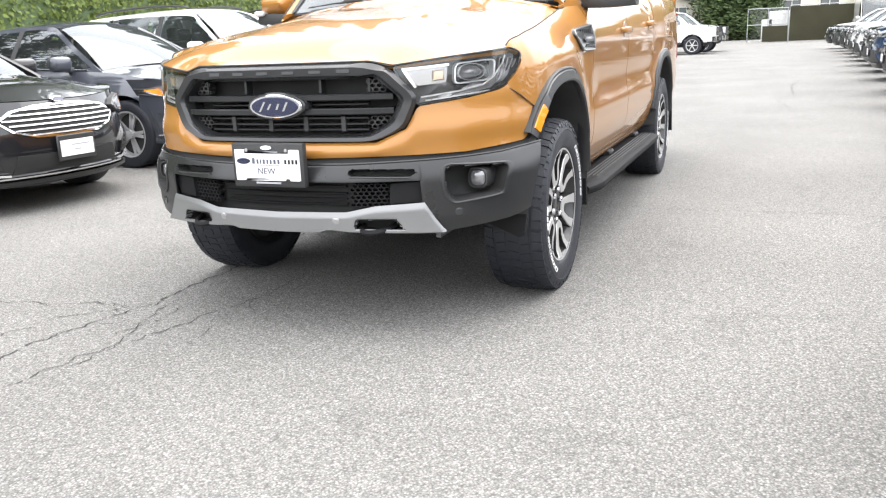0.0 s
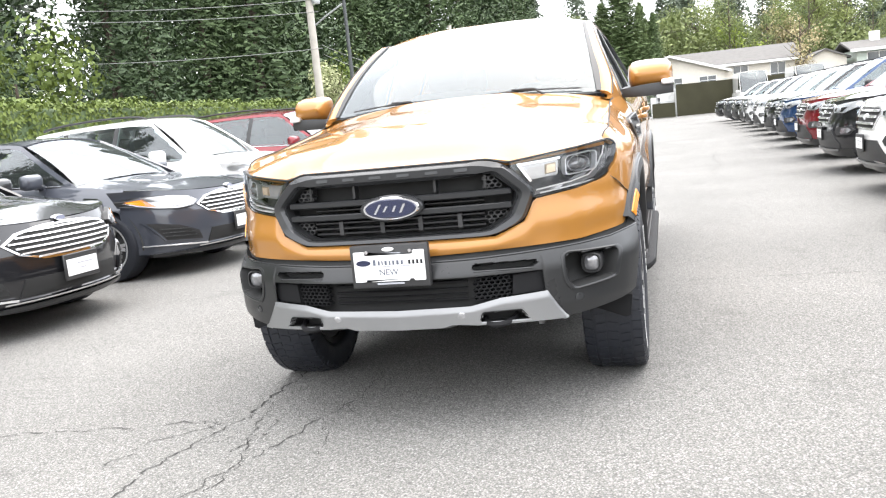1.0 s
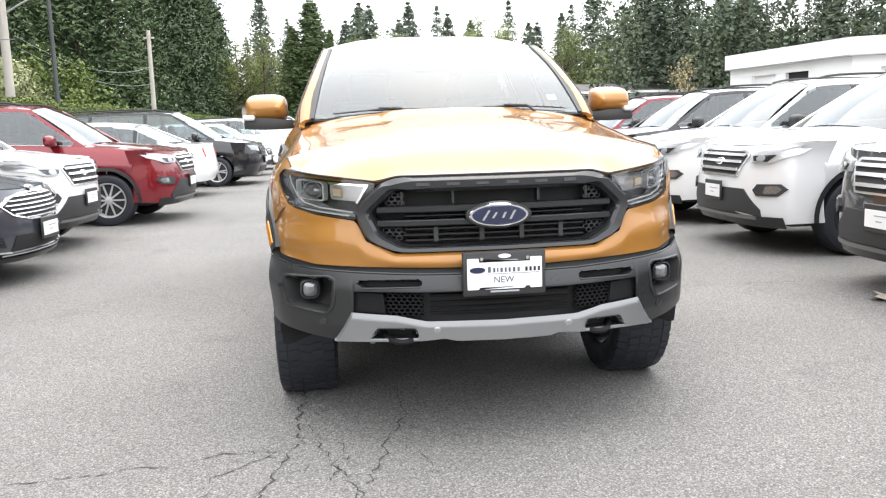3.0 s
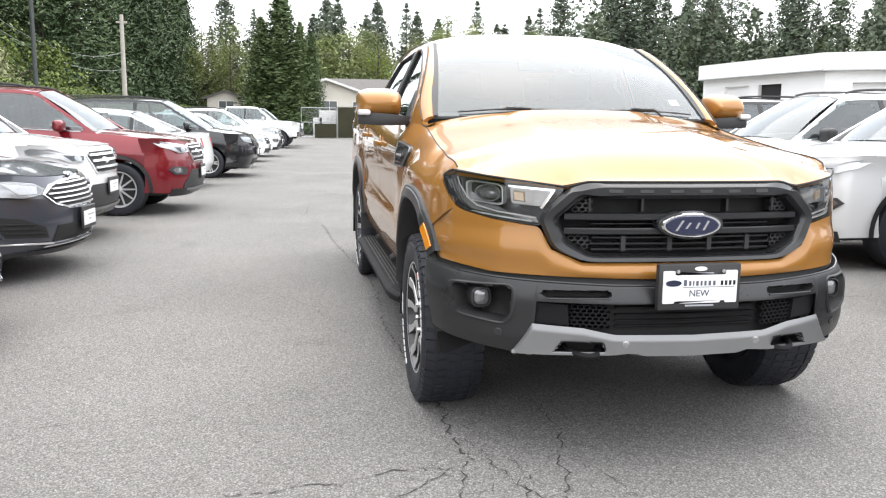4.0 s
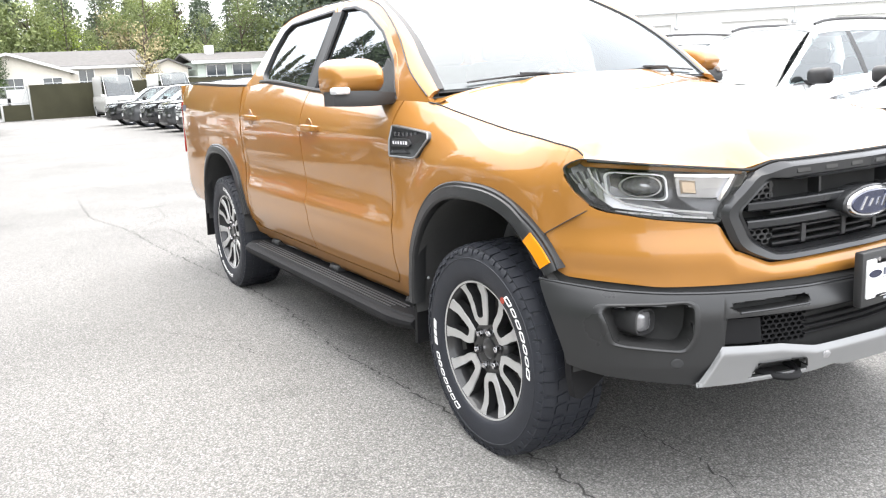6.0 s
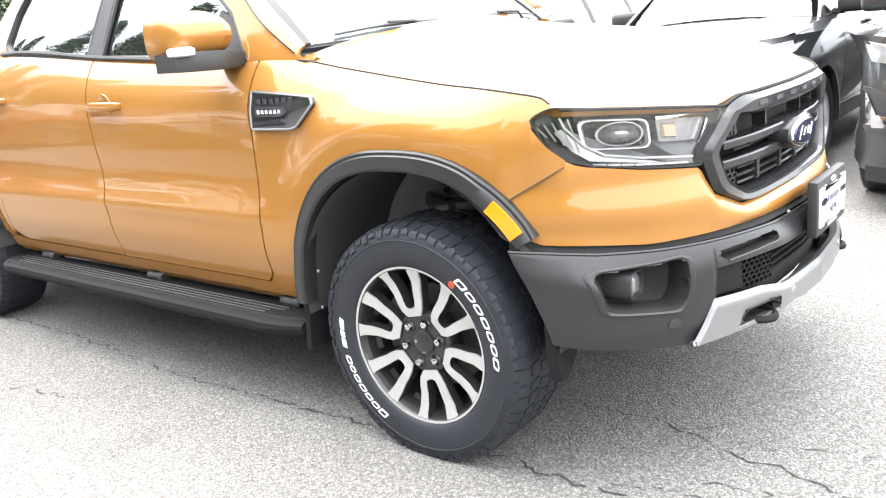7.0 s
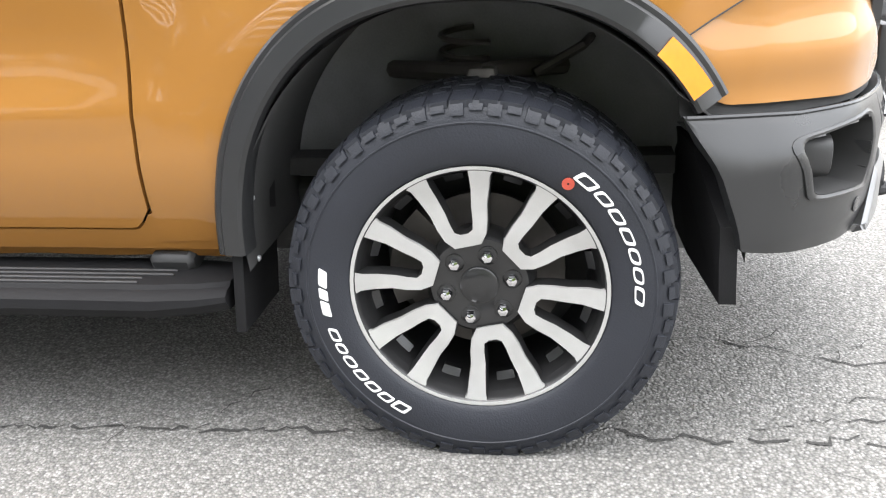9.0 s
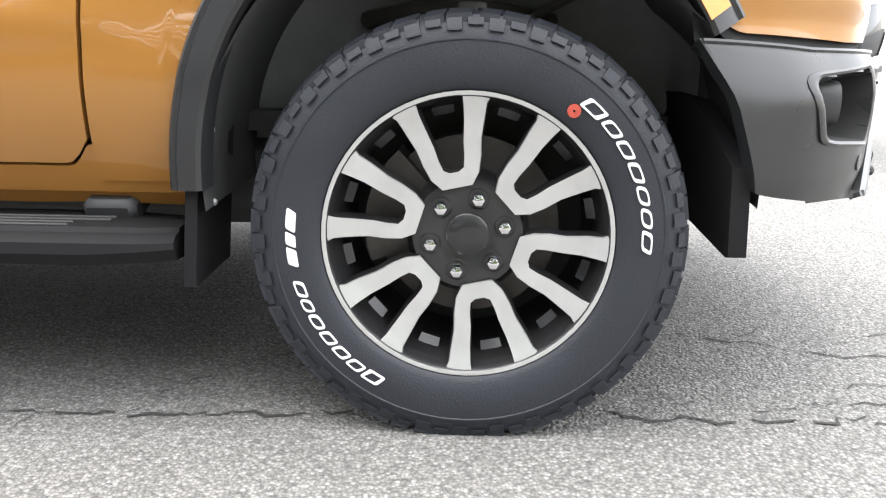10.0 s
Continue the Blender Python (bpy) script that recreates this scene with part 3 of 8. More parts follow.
    # greenhouse
    y0, y1, y2, y3 = s["ws"][0], s["ws"][1], s["rw"][0], s["rw"][1]
    zr, rw = s["roof"], s["roofw"]

    def wbelt(y):
        return half(y, belt(y)) - 0.01

    def rail(y):
        k = (y - y1) / (y2 - y1)
        return zr - 0.05 - s.get("drop", 0.04) * max(0, k - 0.3) ** 2 * 2 - 0.03 * (1 - min(1, max(0, k) * 4)) ** 2
    q = bmesh.new()
    sheet(q, steps(-1, 1, 16), steps(y1, y2, 14), lambda u, y: (u * rw * (1 - 0.04 * abs(y - (y1 + y2) / 2)), y, rail(y) + 0.05 * (1 - abs(u) ** 2.5)))
    orient(q, (0, None, -5))
    thicken(q, 0.02)
    part("roof", q, body, car)

    def wsf(u, k, off=0.0):
        xb, xt = wbelt(y0 + 0.1) * 0.96, rw * 0.99
        yb, yt = y0 + 0.10 * u * u, y1 + 0.04 * u * u
        zb, zt = belt(y0) + 0.01 + s["crown"] * (1 - u * u), rail(y1) + 0.045 * (1 - abs(u) ** 2.5)
        bow = 0.03 * math.sin(math.pi * k) * 0.8
        return (u * (xb + (xt - xb) * k), yb + (yt - yb) * k - bow - off, zb + (zt - zb) * k + bow)
    q = bmesh.new()
    sheet(q, steps(-0.94, 0.94, 14), steps(0.0, 0.97, 8), wsf)
    orient(q, (0, 2.5, 0))
    part("windshield", q, CARGLASS, car)

    def rwf(u, k):
        xb, xt = wbelt(y3 - 0.05) * 0.93, rw * 0.97
        zb, zt = belt(y3) + 0.01, rail(y2) + 0.045 * (1 - abs(u) ** 2.5)
        yb, yt = y3 - 0.12 * u * u, y2 - 0.03 * u * u
        return (u * (xb + (xt - xb) * k), yb + (yt - yb) * k, zb + (zt - zb) * k)
    q = bmesh.new()
    sheet(q, steps(-0.9, 0.9, 12), steps(0.08, 0.95, 6), rwf)
    orient(q, (0, 2.0, 0.5))
    part("rear_window", q, CARGLASS, car)
    # pillars and side panes
    hi = lambda y: min(belt(y0) + (y - y0) / (y1 - y0) * (rail(y1) - belt(y0)), rail(y), belt(y3) + (y3 - y) / (y3 - y2) * (rail(y2) - belt(y3)))

    def sidef(sg, off):
        def fn(y, z):
            b = belt(y)
            k = (z - b) / (zr - 0.05 - b)
            return (sg * (wbelt(y) + (rw - wbelt(y)) * max(0, k) ** 1.15 + off), y, z)
        return fn
    panes = []
    dl = s["panes"]
    for a, b in zip(dl, dl[1:]):
        def po(y):
            return hi(y) - 0.055
        lo_ = lambda y: belt(y) + 0.03
        ya, yb = a + 0.03, b - 0.03
        top_pts = [(y, po(y)) for y in steps(ya, yb, 10)]
        poly = [(y, lo_(y)) for y in (ya, yb)] + top_pts[::-1]
        poly = [p for p in poly if p[1] >= lo_(p[0]) - 1e-6]
        panes.append((ya, yb, poly))
    for sg in (-1, 1):
        q = bmesh.new()
        columns(q, steps(y0 + 0.02, y3 - 0.02, 70), belt, lambda y: max(hi(y), belt(y) + 0.002), sidef(sg, 0.0), 12, holes=[p[2] for p in panes])
        orient(q, (0, None, 0.8))
        thicken(q, 0.025)
        part("pillar_frame", q, body, car)
        for ya, yb, poly in panes:
            q = bmesh.new()
            us = [y for y in steps(ya - 0.012, yb + 0.012, 14)]
            columns(q, us, lambda y: belt(y) + 0.02, lambda y: max(hi(y) - 0.045, belt(y) + 0.021), sidef(sg, 0.003), 5)
            orient(q, (0, None, 0.8))
            part("side_window", q, CARSIDE, car)
        for yb_ in dl[1:-1]:
            q = bmesh.new()
            columns(q, steps(yb_ - 0.036, yb_ + 0.036, 2), lambda y: belt(y) + 0.02, lambda y: hi(y) - 0.045, sidef(sg, 0.005), 5)
            orient(q, (0, None, 0.8))
            part("pillar_cover", q, BLACK, car)
        if s.get("brightdlo", True):
            q = bmesh.new()
            tube(q, [sidef(sg, 0.008)(y, belt(y) + 0.012) for y in steps(y0 + 0.2, y3 - 0.25, 24)], 0.008, 5)
            part("window_trim", q, CHROME if s.get("chrome", True) else BLACK, car)
        # mirror
        q = bmesh.new()
        my, mz = y0 + 0.42, belt(y0 + 0.42) + 0.075
        vs = block(q, (sg * (wbelt(my) + 0.14), my, mz), (0.24, 0.12, 0.15), 0.05, seg=3)
        block(q, (sg * (wbelt(my) + 0.02), my + 0.02, mz - 0.06), (0.1, 0.07, 0.05), 0.01)
        part("mirror", q, s.get("mirrormat") or body, car)
        if s.get("rails"):
            q = bmesh.new()
            tube(q, [(sg * (rw - 0.05), y, rail(y) + 0.05 + 0.035 * math.sin(math.pi * k) ** 0.4) for k, y in zip(steps(0, 1, 14), steps(y1 + 0.12, y2 - 0.05, 14))], 0.016, 6)
            part("roof_rail", q, BLACK, car)
        for c in (fa, ra):
            car_wheel(car, sg * (hw - s["tw"] * 0.5 - 0.01), c, sg, r, s["tw"], s["rim"])
    # cabin floor, seats and tail
    q = bmesh.new()
    block(q, (0, (y0 + y3) / 2, 0.45), (hw * 1.5, y3 - y0, 0.25), 0.05)
    for yy in ((y0 + y1) / 2 + 0.75, (y0 + y1) / 2 + 1.6):
        for x in (-0.38, 0.38):
            block(q, (x, yy, belt(yy) - 0.15), (0.5, 0.16, 0.6), 0.05, seg=2)
            block(q, (x, yy + 0.02, belt(yy) + 0.22), (0.26, 0.1, 0.16), 0.04, seg=2)
    block(q, (0, y0 + 0.35, belt(y0) - 0.1), (hw * 1.6, 0.5, 0.2), 0.06, seg=2)
    part("cabin", q, CABIN, car)
    q = bmesh.new()
    block(q, (0, L / 2, sill), (hw * 1.55, L - 0.7, 0.22), 0.04)
    part("underbody", q, DARK, car)
    q = bmesh.new()

    def tail(x, z):
        u = min(1.0, abs(x) / (hw * plan(L - rc)))
        th = math.asin(min(1.0, u ** 1.5))
        w = half(L - rc, max(z, low(L - rc)))
        return Vector((math.copysign(min(abs(x), w), x), L - rc * (1 - math.cos(th) ** 0.67) - s["tlean"](z), z))
    xr = [hw * plan(L - rc) * math.copysign(abs(u) ** 0.75, u) for u in steps(-1, 1, 24)]
    columns(q, xr, lambda x: s["chin"] + 0.1, lambda x: belt(L - rc) - 0.004, tail, 10)
    sheet(q, steps(-1, 1, 16), steps(0, 1, 8), lambda u, k: (u * half(L - rc, belt(L - rc)) * 0.999, (y3 - 0.12 * u * u) + (tail(u * hw * plan(L - rc), belt(L - rc)).y - (y3 - 0.12 * u * u)) * k,
          belt(y3 + (L - rc - y3) * min(1, k)) + 0.015 * (1 - u * u)))
    orient(q, (0, L - 1.5, 0.3))
    part("tailgate", q, body, car)
    for sg in (-1, 1):
        q = bmesh.new()
        z0, z1 = s["tails"]
        plate(q, [(sg * hw * 0.52, z0 + 0.04), (sg * hw * 0.93, z0), (sg * hw * 0.95, z1), (sg * hw * 0.55, z1 - 0.02)], lambda a, b, d: tail(a, b) + Vector((0, d, 0)), 0.015, -0.03)
        tl_ = part("tail_light", q, REDLENS, car, "red tail light", fix=True)
        q = bmesh.new()
        ye = L - rc
        loops(q, [[(sg * (half(y, z) + o), y, z) for y, z in ((ye - 0.24, z1 - 0.03), (ye, z1), (ye + 0.03, z0), (ye - 0.10, z0 + 0.02))] for o in (-0.02, 0.008)], True, True, True)
        part("tail_light_side", q, REDLENS, tl_, fix=True)
    s["face"](car, nose, s, body)
    return car


def polyplate(name, car, nose, poly, material, off, depth=0.03, ease=0.0, label=""):
    q = bmesh.new()
    fine = []
    for (xa, za), (xb, zb) in zip(poly, poly[1:] + poly[:1]):
        fine += [(xa + (xb - xa) * i / 4, za + (zb - za) * i / 4) for i in range(4)]
    cx, cz = sum(p[0] for p in fine) / len(fine), sum(p[1] for p in fine) / len(fine)
    ring = lambda k, d: [nose(cx + (a - cx) * k, cz + (b - cz) * k, d) for a, b in fine]
    loops(q, [ring(1, off - depth), ring(1, off), ring(0.66, off), ring(0.33, off), ring(0.05, off)], True, False, True)
    return part(name, q, material, car, label, fix=True)


def both(poly):
    return [(-a, b) for a, b in poly][::-1]


def plate_on(car, nose, z, w=0.305, h=0.152, x=0.0, blank=False):
    p = nose(x, z, 0.03)
    q = bmesh.new()
    block(q, (x, p.y, z), (w + 0.03, 0.018, h + 0.035), 0.006)
    fr = part("licence_plate", q, BLACK, car, "white dealer plate in a black frame" if not blank else "empty black plate holder")
    if not blank:
        q = bmesh.new()
        block(q, (x, p.y - 0.011, z - 0.004), (w - 0.01, 0.004, h - 0.035), 0.001)
        part("plate_insert", q, PLATEWHITE, fr)
        q = bmesh.new()
        block(q, (x + 0.03, p.y - 0.0135, z + 0.018), (0.16, 0.002, 0.009))
        block(q, (x, p.y - 0.0135, z - 0.018), (0.06, 0.002, 0.009))
        part("plate_print", q, PRINT, fr)


def badge_on(car, nose, z, w=0.075):
    q = bmesh.new()
    plate(q, oval(w, w * 0.42, 20, 0, z), lambda a, b, d: nose(a, b, d), 0.035, 0.0, ease=0.006)
    b = part("badge", q, CHROME, car, fix=True)
    q = bmesh.new()
    plate(q, oval(w * 0.86, w * 0.33, 20, 0, z), lambda a, b, d: nose(a, b, d), 0.039, 0.03)
    part("badge_field", q, BADGEBLUE, b, fix=True)


def bars_on(car, nose, zs, hx, material, off, h, name="grille_bar"):
    for z in zs:
        w = hx(z)
        q = bmesh.new()
        n = 12
        rings = []
        for x in steps(-w, w, n):
            rings.append([nose(x, z - h / 2, off - 0.02), nose(x, z - h / 2, off), nose(x, z + h / 2, off), nose(x, z + h / 2, off - 0.02)])
        loops(q, rings, True, True, True)
        part(name, q, material, car, fix=True)


def face_fusion(car, nose, s, body):
    half = [(0.0, 0.785), (0.22, 0.777), (0.40, 0.748), (0.515, 0.680), (0.43, 0.598), (0.27, 0.550), (0.0, 0.540)]
    g = [(-a, b) for a, b in half[::-1]] + half[1:-1]
    polyplate("grille_frame", car, nose, g, CHROME, 0.014, 0.05)
    polyplate("grille", car, nose, [(a * 0.95, 0.665 + (b - 0.665) * 0.86) for a, b in g], NIGHT, 0.020, 0.05)
    bars_on(car, nose, steps(0.572, 0.752, 5), lin((0.555, 0.23), (0.60, 0.40), (0.68, 0.475), (0.745, 0.37), (0.775, 0.20)), CHROMEBAR, 0.031, 0.0105)
    for sg in (1, -1):
        hl = [(0.515, 0.722), (0.56, 0.680), (0.68, 0.662), (0.80, 0.680), (0.875, 0.715), (0.910, 0.765), (0.86, 0.792), (0.72, 0.792), (0.58, 0.768)]
        hl = hl if sg > 0 else both(hl)
        polyplate("headlight_rim", car, nose, [(0.0 + a * 1.0 + (0.02 if abs(a) > 0.7 else -0.012) * sg, 0.73 + (b - 0.73) * 1.10) for a, b in hl], BLACK, 0.040, 0.08)
        h = polyplate("headlight", car, nose, hl, LAMPBODY, 0.045, 0.08, label="clear headlight")
        polyplate("reflector", car, nose, [(sg * a, b) for a, b in ((0.57, 0.745), (0.59, 0.69), (0.70, 0.69), (0.76, 0.775))][::sg], LAMPIN, 0.052, 0.02)
        polyplate("lens", car, nose, hl, LAMPCLEAR, 0.062, 0.006)
        polyplate("turn_lens", car, nose, [(sg * a, b) for a, b in ((0.80, 0.692), (0.865, 0.718), (0.902, 0.762), (0.85, 0.778))][::sg], AMBER, 0.054, 0.004)
        fog = [(0.53, 0.345), (0.78, 0.372), (0.86, 0.545), (0.70, 0.505), (0.56, 0.43)]
        polyplate("intake_frame", car, nose, [(sg * (0.69 + (a - 0.69) * 1.10), 0.44 + (b - 0.44) * 1.12) for a, b in fog][::sg], body, 0.028, 0.06)
        polyplate("air_intake", car, nose, fog if sg > 0 else both(fog), NIGHT, 0.032, 0.06)
        for k in range(3):
            z = 0.382 + 0.036 * k
            fin = [(0.57 + 0.03 * k, z), (0.785 + 0.012 * k, z + 0.018), (0.788 + 0.012 * k, z + 0.028), (0.57 + 0.03 * k, z + 0.010)]
            polyplate("intake_fin", car, nose, [(sg * a, b) for a, b in fin][::sg], GREYPLASTIC, 0.040, 0.01)
        line = [(0.48, 0.288), (0.88, 0.325), (0.88, 0.337), (0.48, 0.304)]
        polyplate("lip_line", car, nose, [(sg * a, b) for a, b in line][::sg], CHROMEBAR, 0.036, 0.02)
    polyplate("lower_grille", car, nose, [(-0.46, 0.30), (0.46, 0.30), (0.42, 0.43), (-0.42, 0.43)], NIGHT, 0.012, 0.04)
    bars_on(car, nose, [0.235], lambda z: 0.84, GREYPLASTIC, 0.03, 0.03, "front_lip")
    bars_on(car, nose, [0.275], lambda z: 0.55, CHROME, 0.026, 0.012, "chrome_strip")
    badge_on(car, nose, 0.808, 0.05)
    plate_on(car, nose, 0.455)


def face_escape(car, nose, s, body):
    g = [(-0.40, 0.94), (0.40, 0.94), (0.47, 0.90), (0.36, 0.70), (-0.36, 0.70), (-0.47, 0.90)]
    polyplate("grille_frame", car, nose, g, CHROMEBAR, 0.018, 0.05)
    polyplate("grille", car, nose, [(a * 0.93, 0.82 + (b - 0.82) * 0.86) for a, b in g], NIGHT, 0.022, 0.05)
    bars_on(car, nose, [0.762, 0.832, 0.893], lin((0.7, 0.33), (0.9, 0.42)), CHROMEBAR, 0.040, 0.024)
    badge_on(car, nose, 0.83, 0.08)
    for sg in (1, -1):
        hl = [(0.49, 0.915), (0.51, 0.835), (0.70, 0.825), (0.86, 0.905), (0.90, 0.985), (0.80, 0.965)]
        polyplate("headlight", car, nose, hl if sg > 0 else both(hl), LAMPIN, 0.030, 0.07, label="clear headlight")
        inn = [(0.53, 0.888), (0.55, 0.845), (0.68, 0.838), (0.74, 0.90)]
        polyplate("headlight_bezel", car, nose, inn if sg > 0 else both(inn), BLACK, 0.038, 0.03)
        q = bmesh.new()
        plate(q, oval(0.04, 0.03, 16, sg * 0.62, 0.866), lambda a, b, d: nose(a, b, d), 0.046, 0.01)
        part("projector", q, LAMPIN, car, fix=True)
        polyplate("lens", car, nose, hl if sg > 0 else both(hl), LAMPCLEAR, 0.055, 0.006)
        fog = [(0.58, 0.585), (0.62, 0.535), (0.78, 0.54), (0.83, 0.60), (0.79, 0.645), (0.62, 0.64)]
        polyplate("fog_bezel", car, nose, fog if sg > 0 else both(fog), BLACK, 0.026, 0.05)
        fg = [(0.68, 0.57), (0.70, 0.555), (0.77, 0.558), (0.805, 0.60), (0.775, 0.63), (0.70, 0.625)]
        polyplate("fog_lamp", car, nose, fg if sg > 0 else both(fg), FOGGLASS, 0.034, 0.03)
    low = [(-0.64, 0.41), (-0.46, 0.59), (0.46, 0.59), (0.64, 0.41), (0.64, 0.345), (-0.64, 0.345)]
    polyplate("lower_grille", car, nose, low, BLACK, 0.014, 0.05)
    bars_on(car, nose, [0.30], lambda z: 0.80, GREYPLASTIC, 0.02, 0.10, "lower_bumper")
    bars_on(car, nose, [0.335], lambda z: 0.60, SILVER, 0.034, 0.03, "skid_strip")
    plate_on(car, nose, 0.555)


def face_edge(car, nose, s, body):
    g = [(-0.52, 0.845), (-0.44, 0.905), (0.44, 0.905), (0.52, 0.845), (0.40, 0.715), (0.26, 0.672), (-0.26, 0.672), (-0.40, 0.715)]
    polyplate("grille_frame", car, nose, g, CHROMEBAR, 0.014, 0.05)
    polyplate("grille", car, nose, [(a * 0.965, 0.79 + (b - 0.79) * 0.92) for a, b in g], NIGHT, 0.018, 0.05)
    reach = lin((0.68, 0.27), (0.72, 0.38), (0.84, 0.48))
    rows_ = steps(0.705, 0.880, 5)
    bars_on(car, nose, rows_, reach, BRIGHTBAR, 0.034, 0.011)
    for k, z in enumerate(rows_[:-1]):
        for j in range(-3, 4):
            x = j * 0.15 + (0.075 if k % 2 else 0.0)
            if abs(x) + 0.05 < reach(z) and not (abs(x) < 0.11 and k in (2, 3)):
                polyplate("grille_dash", car, nose, [(x - 0.042, z + 0.011), (x + 0.042, z + 0.011), (x + 0.042, z + 0.019), (x - 0.042, z + 0.019)], SILVER, 0.028, 0.01)
    badge_on(car, nose, 0.80, 0.078)
    for sg in (1, -1):
        hl = [(0.50, 0.90), (0.56, 0.84), (0.84, 0.88), (0.90, 0.99), (0.74, 0.96)]
        polyplate("headlight", car, nose, hl if sg > 0 else both(hl), LAMPIN, 0.010, 0.05, label="clear headlight")
        polyplate("lens", car, nose, hl if sg > 0 else both(hl), LAMPCLEAR, 0.022, 0.006)
        fog = [(0.46, 0.62), (0.84, 0.54), (0.89, 0.56), (0.89, 0.74), (0.85, 0.74)]
        polyplate("side_vent", car, nose, fog if sg > 0 else both(fog), BLACK, 0.010, 0.05)
        ll = [(0.60, 0.535), (0.87, 0.52), (0.895, 0.55), (0.895, 0.72), (0.865, 0.72), (0.86, 0.565), (0.62, 0.565)]
        polyplate("running_light", car, nose, ll if sg > 0 else both(ll), CHROME, 0.022, 0.03)
    bars_on(car, nose, [0.52], lambda z: 0.86, body, 0.03, 0.035, "bumper_ridge")
    low = [(-0.52, 0.33), (-0.40, 0.485), (0.40, 0.485), (0.52, 0.33)]
    polyplate("lower_grille", car, nose, low, BLACK, 0.012, 0.05)
    bars_on(car, nose, [0.37, 0.41, 0.45], lambda z: 0.40, GREYPLASTIC, 0.026, 0.012)
    bars_on(car, nose, [0.30], lambda z: 0.50, SILVER, 0.036, 0.02, "skid_strip")
    bars_on(car, nose, [0.25], lambda z: 0.86, GREYPLASTIC, 0.015, 0.09, "lower_bumper")
    plate_on(car, nose, 0.595, 0.27, 0.115, blank=True)


def face_plain(car, nose, s, body):
    z = s["hood_lip"]
    polyplate("grille", car, nose, [(-0.42, z - 0.06), (0.42, z - 0.06), (0.36, z - 0.24), (-0.36, z - 0.24)], BLACK, 0.014, 0.05)
    bars_on(car, nose, [z - 0.11, z - 0.17], lambda q: 0.38, CHROME, 0.03, 0.02)
    for sg in (1, -1):
        hl = [(0.48, z - 0.05), (0.50, z - 0.17), (0.80, z - 0.13), (0.86, z - 0.02)]
        polyplate("headlight", car, nose, hl if sg > 0 else both(hl), LAMPIN, 0.012, 0.05, label="clear headlight")
        polyplate("lens", car, nose, hl if sg > 0 else both(hl), LAMPCLEAR, 0.022, 0.006)
    polyplate("lower_grille", car, nose, [(-0.5, s["chin"] + 0.08), (0.5, s["chin"] + 0.08), (0.46, s["chin"] + 0.22), (-0.46, s["chin"] + 0.22)], BLACK, 0.012, 0.05)
    plate_on(car, nose, z - 0.36)


R10 = (5, (-0.14, 0.14), WHEELSILVER)
R10D = (5, (-0.14, 0.14), WHEELGREY)
R10S = (10, (0.0,), WHEELSILVER)
R6 = (6, (0.0,), WHEELSILVER)
SALOON = dict(kind="car", nexp=2.1, L=4.87, hw=0.925, nc=0.72, rc=0.5, fa=0.93, ra=3.78, r=0.335, tw=0.225, chin=0.20, sill=0.30, hood_lip=0.80, crown=0.05,
              belt=[(0, 0.78), (0.62, 0.86), (1.3, 0.94), (2.2, 0.97), (3.4, 1.0), (4.3, 1.03), (4.87, 0.98)], ws=(1.25, 2.10), rw=(3.45, 4.25), roof=1.475, roofw=0.56,
              cuts=[1.62, 2.62, 3.55], panes=[1.41, 2.62, 3.45, 3.95], rim=R10, lean=crv((0.2, 0.10), (0.3, 0.03), (0.45, 0.0), (0.6, 0.02), (0.82, 0.14)),
              tlean=crv((0.3, 0.08), (0.5, 0.0), (0.95, 0.08)), tails=(0.80, 0.95), face=face_fusion, drop=0.06)
COMPACT_SUV = dict(kind="suv", L=4.53, hw=0.92, nc=0.55, rc=0.40, fa=0.90, ra=3.59, r=0.35, tw=0.235, chin=0.25, sill=0.36, hood_lip=0.97, crown=0.05, clad=True,
              belt=[(0, 0.96), (0.55, 1.02), (1.1, 1.07), (2.2, 1.12), (3.4, 1.18), (4.53, 1.18)], ws=(1.15, 1.95), rw=(3.95, 4.42), roof=1.68, roofw=0.56, rails=True,
              cuts=[1.50, 2.50, 3.42], panes=[1.31, 2.48, 3.40, 4.12], rim=R10, lean=crv((0.25, 0.12), (0.35, 0.03), (0.5, 0.0), (0.7, 0.02), (0.97, 0.13)),
              tlean=crv((0.3, 0.05), (0.5, 0.0), (1.15, 0.08)), tails=(0.95, 1.12), face=face_escape)
SMALL_SUV = dict(COMPACT_SUV, L=4.1, hw=0.88, fa=0.80, ra=3.32, r=0.33, ws=(1.05, 1.75), rw=(3.6, 4.0), cuts=[1.36, 2.3, 3.15], panes=[1.20, 2.28, 3.1, 3.75],
                belt=[(0, 0.95), (0.55, 1.0), (1.0, 1.05), (2.2, 1.09), (3.2, 1.14), (4.1, 1.14)], roof=1.65)
MID_SUV = dict(COMPACT_SUV, L=4.78, hw=0.965, fa=0.97, ra=3.82, r=0.37, chin=0.22, hood_lip=0.98, nexp=3.0, ws=(1.22, 2.15), rw=(4.15, 4.65), face=face_edge, rim=R10D, clad=False,
            belt=[(0, 0.97), (0.55, 1.03), (1.2, 1.08), (2.3, 1.13), (3.6, 1.2), (4.78, 1.2)], cuts=[1.6, 2.65, 3.6], panes=[1.39, 2.62, 3.55, 4.3], roof=1.74, roofw=0.6)
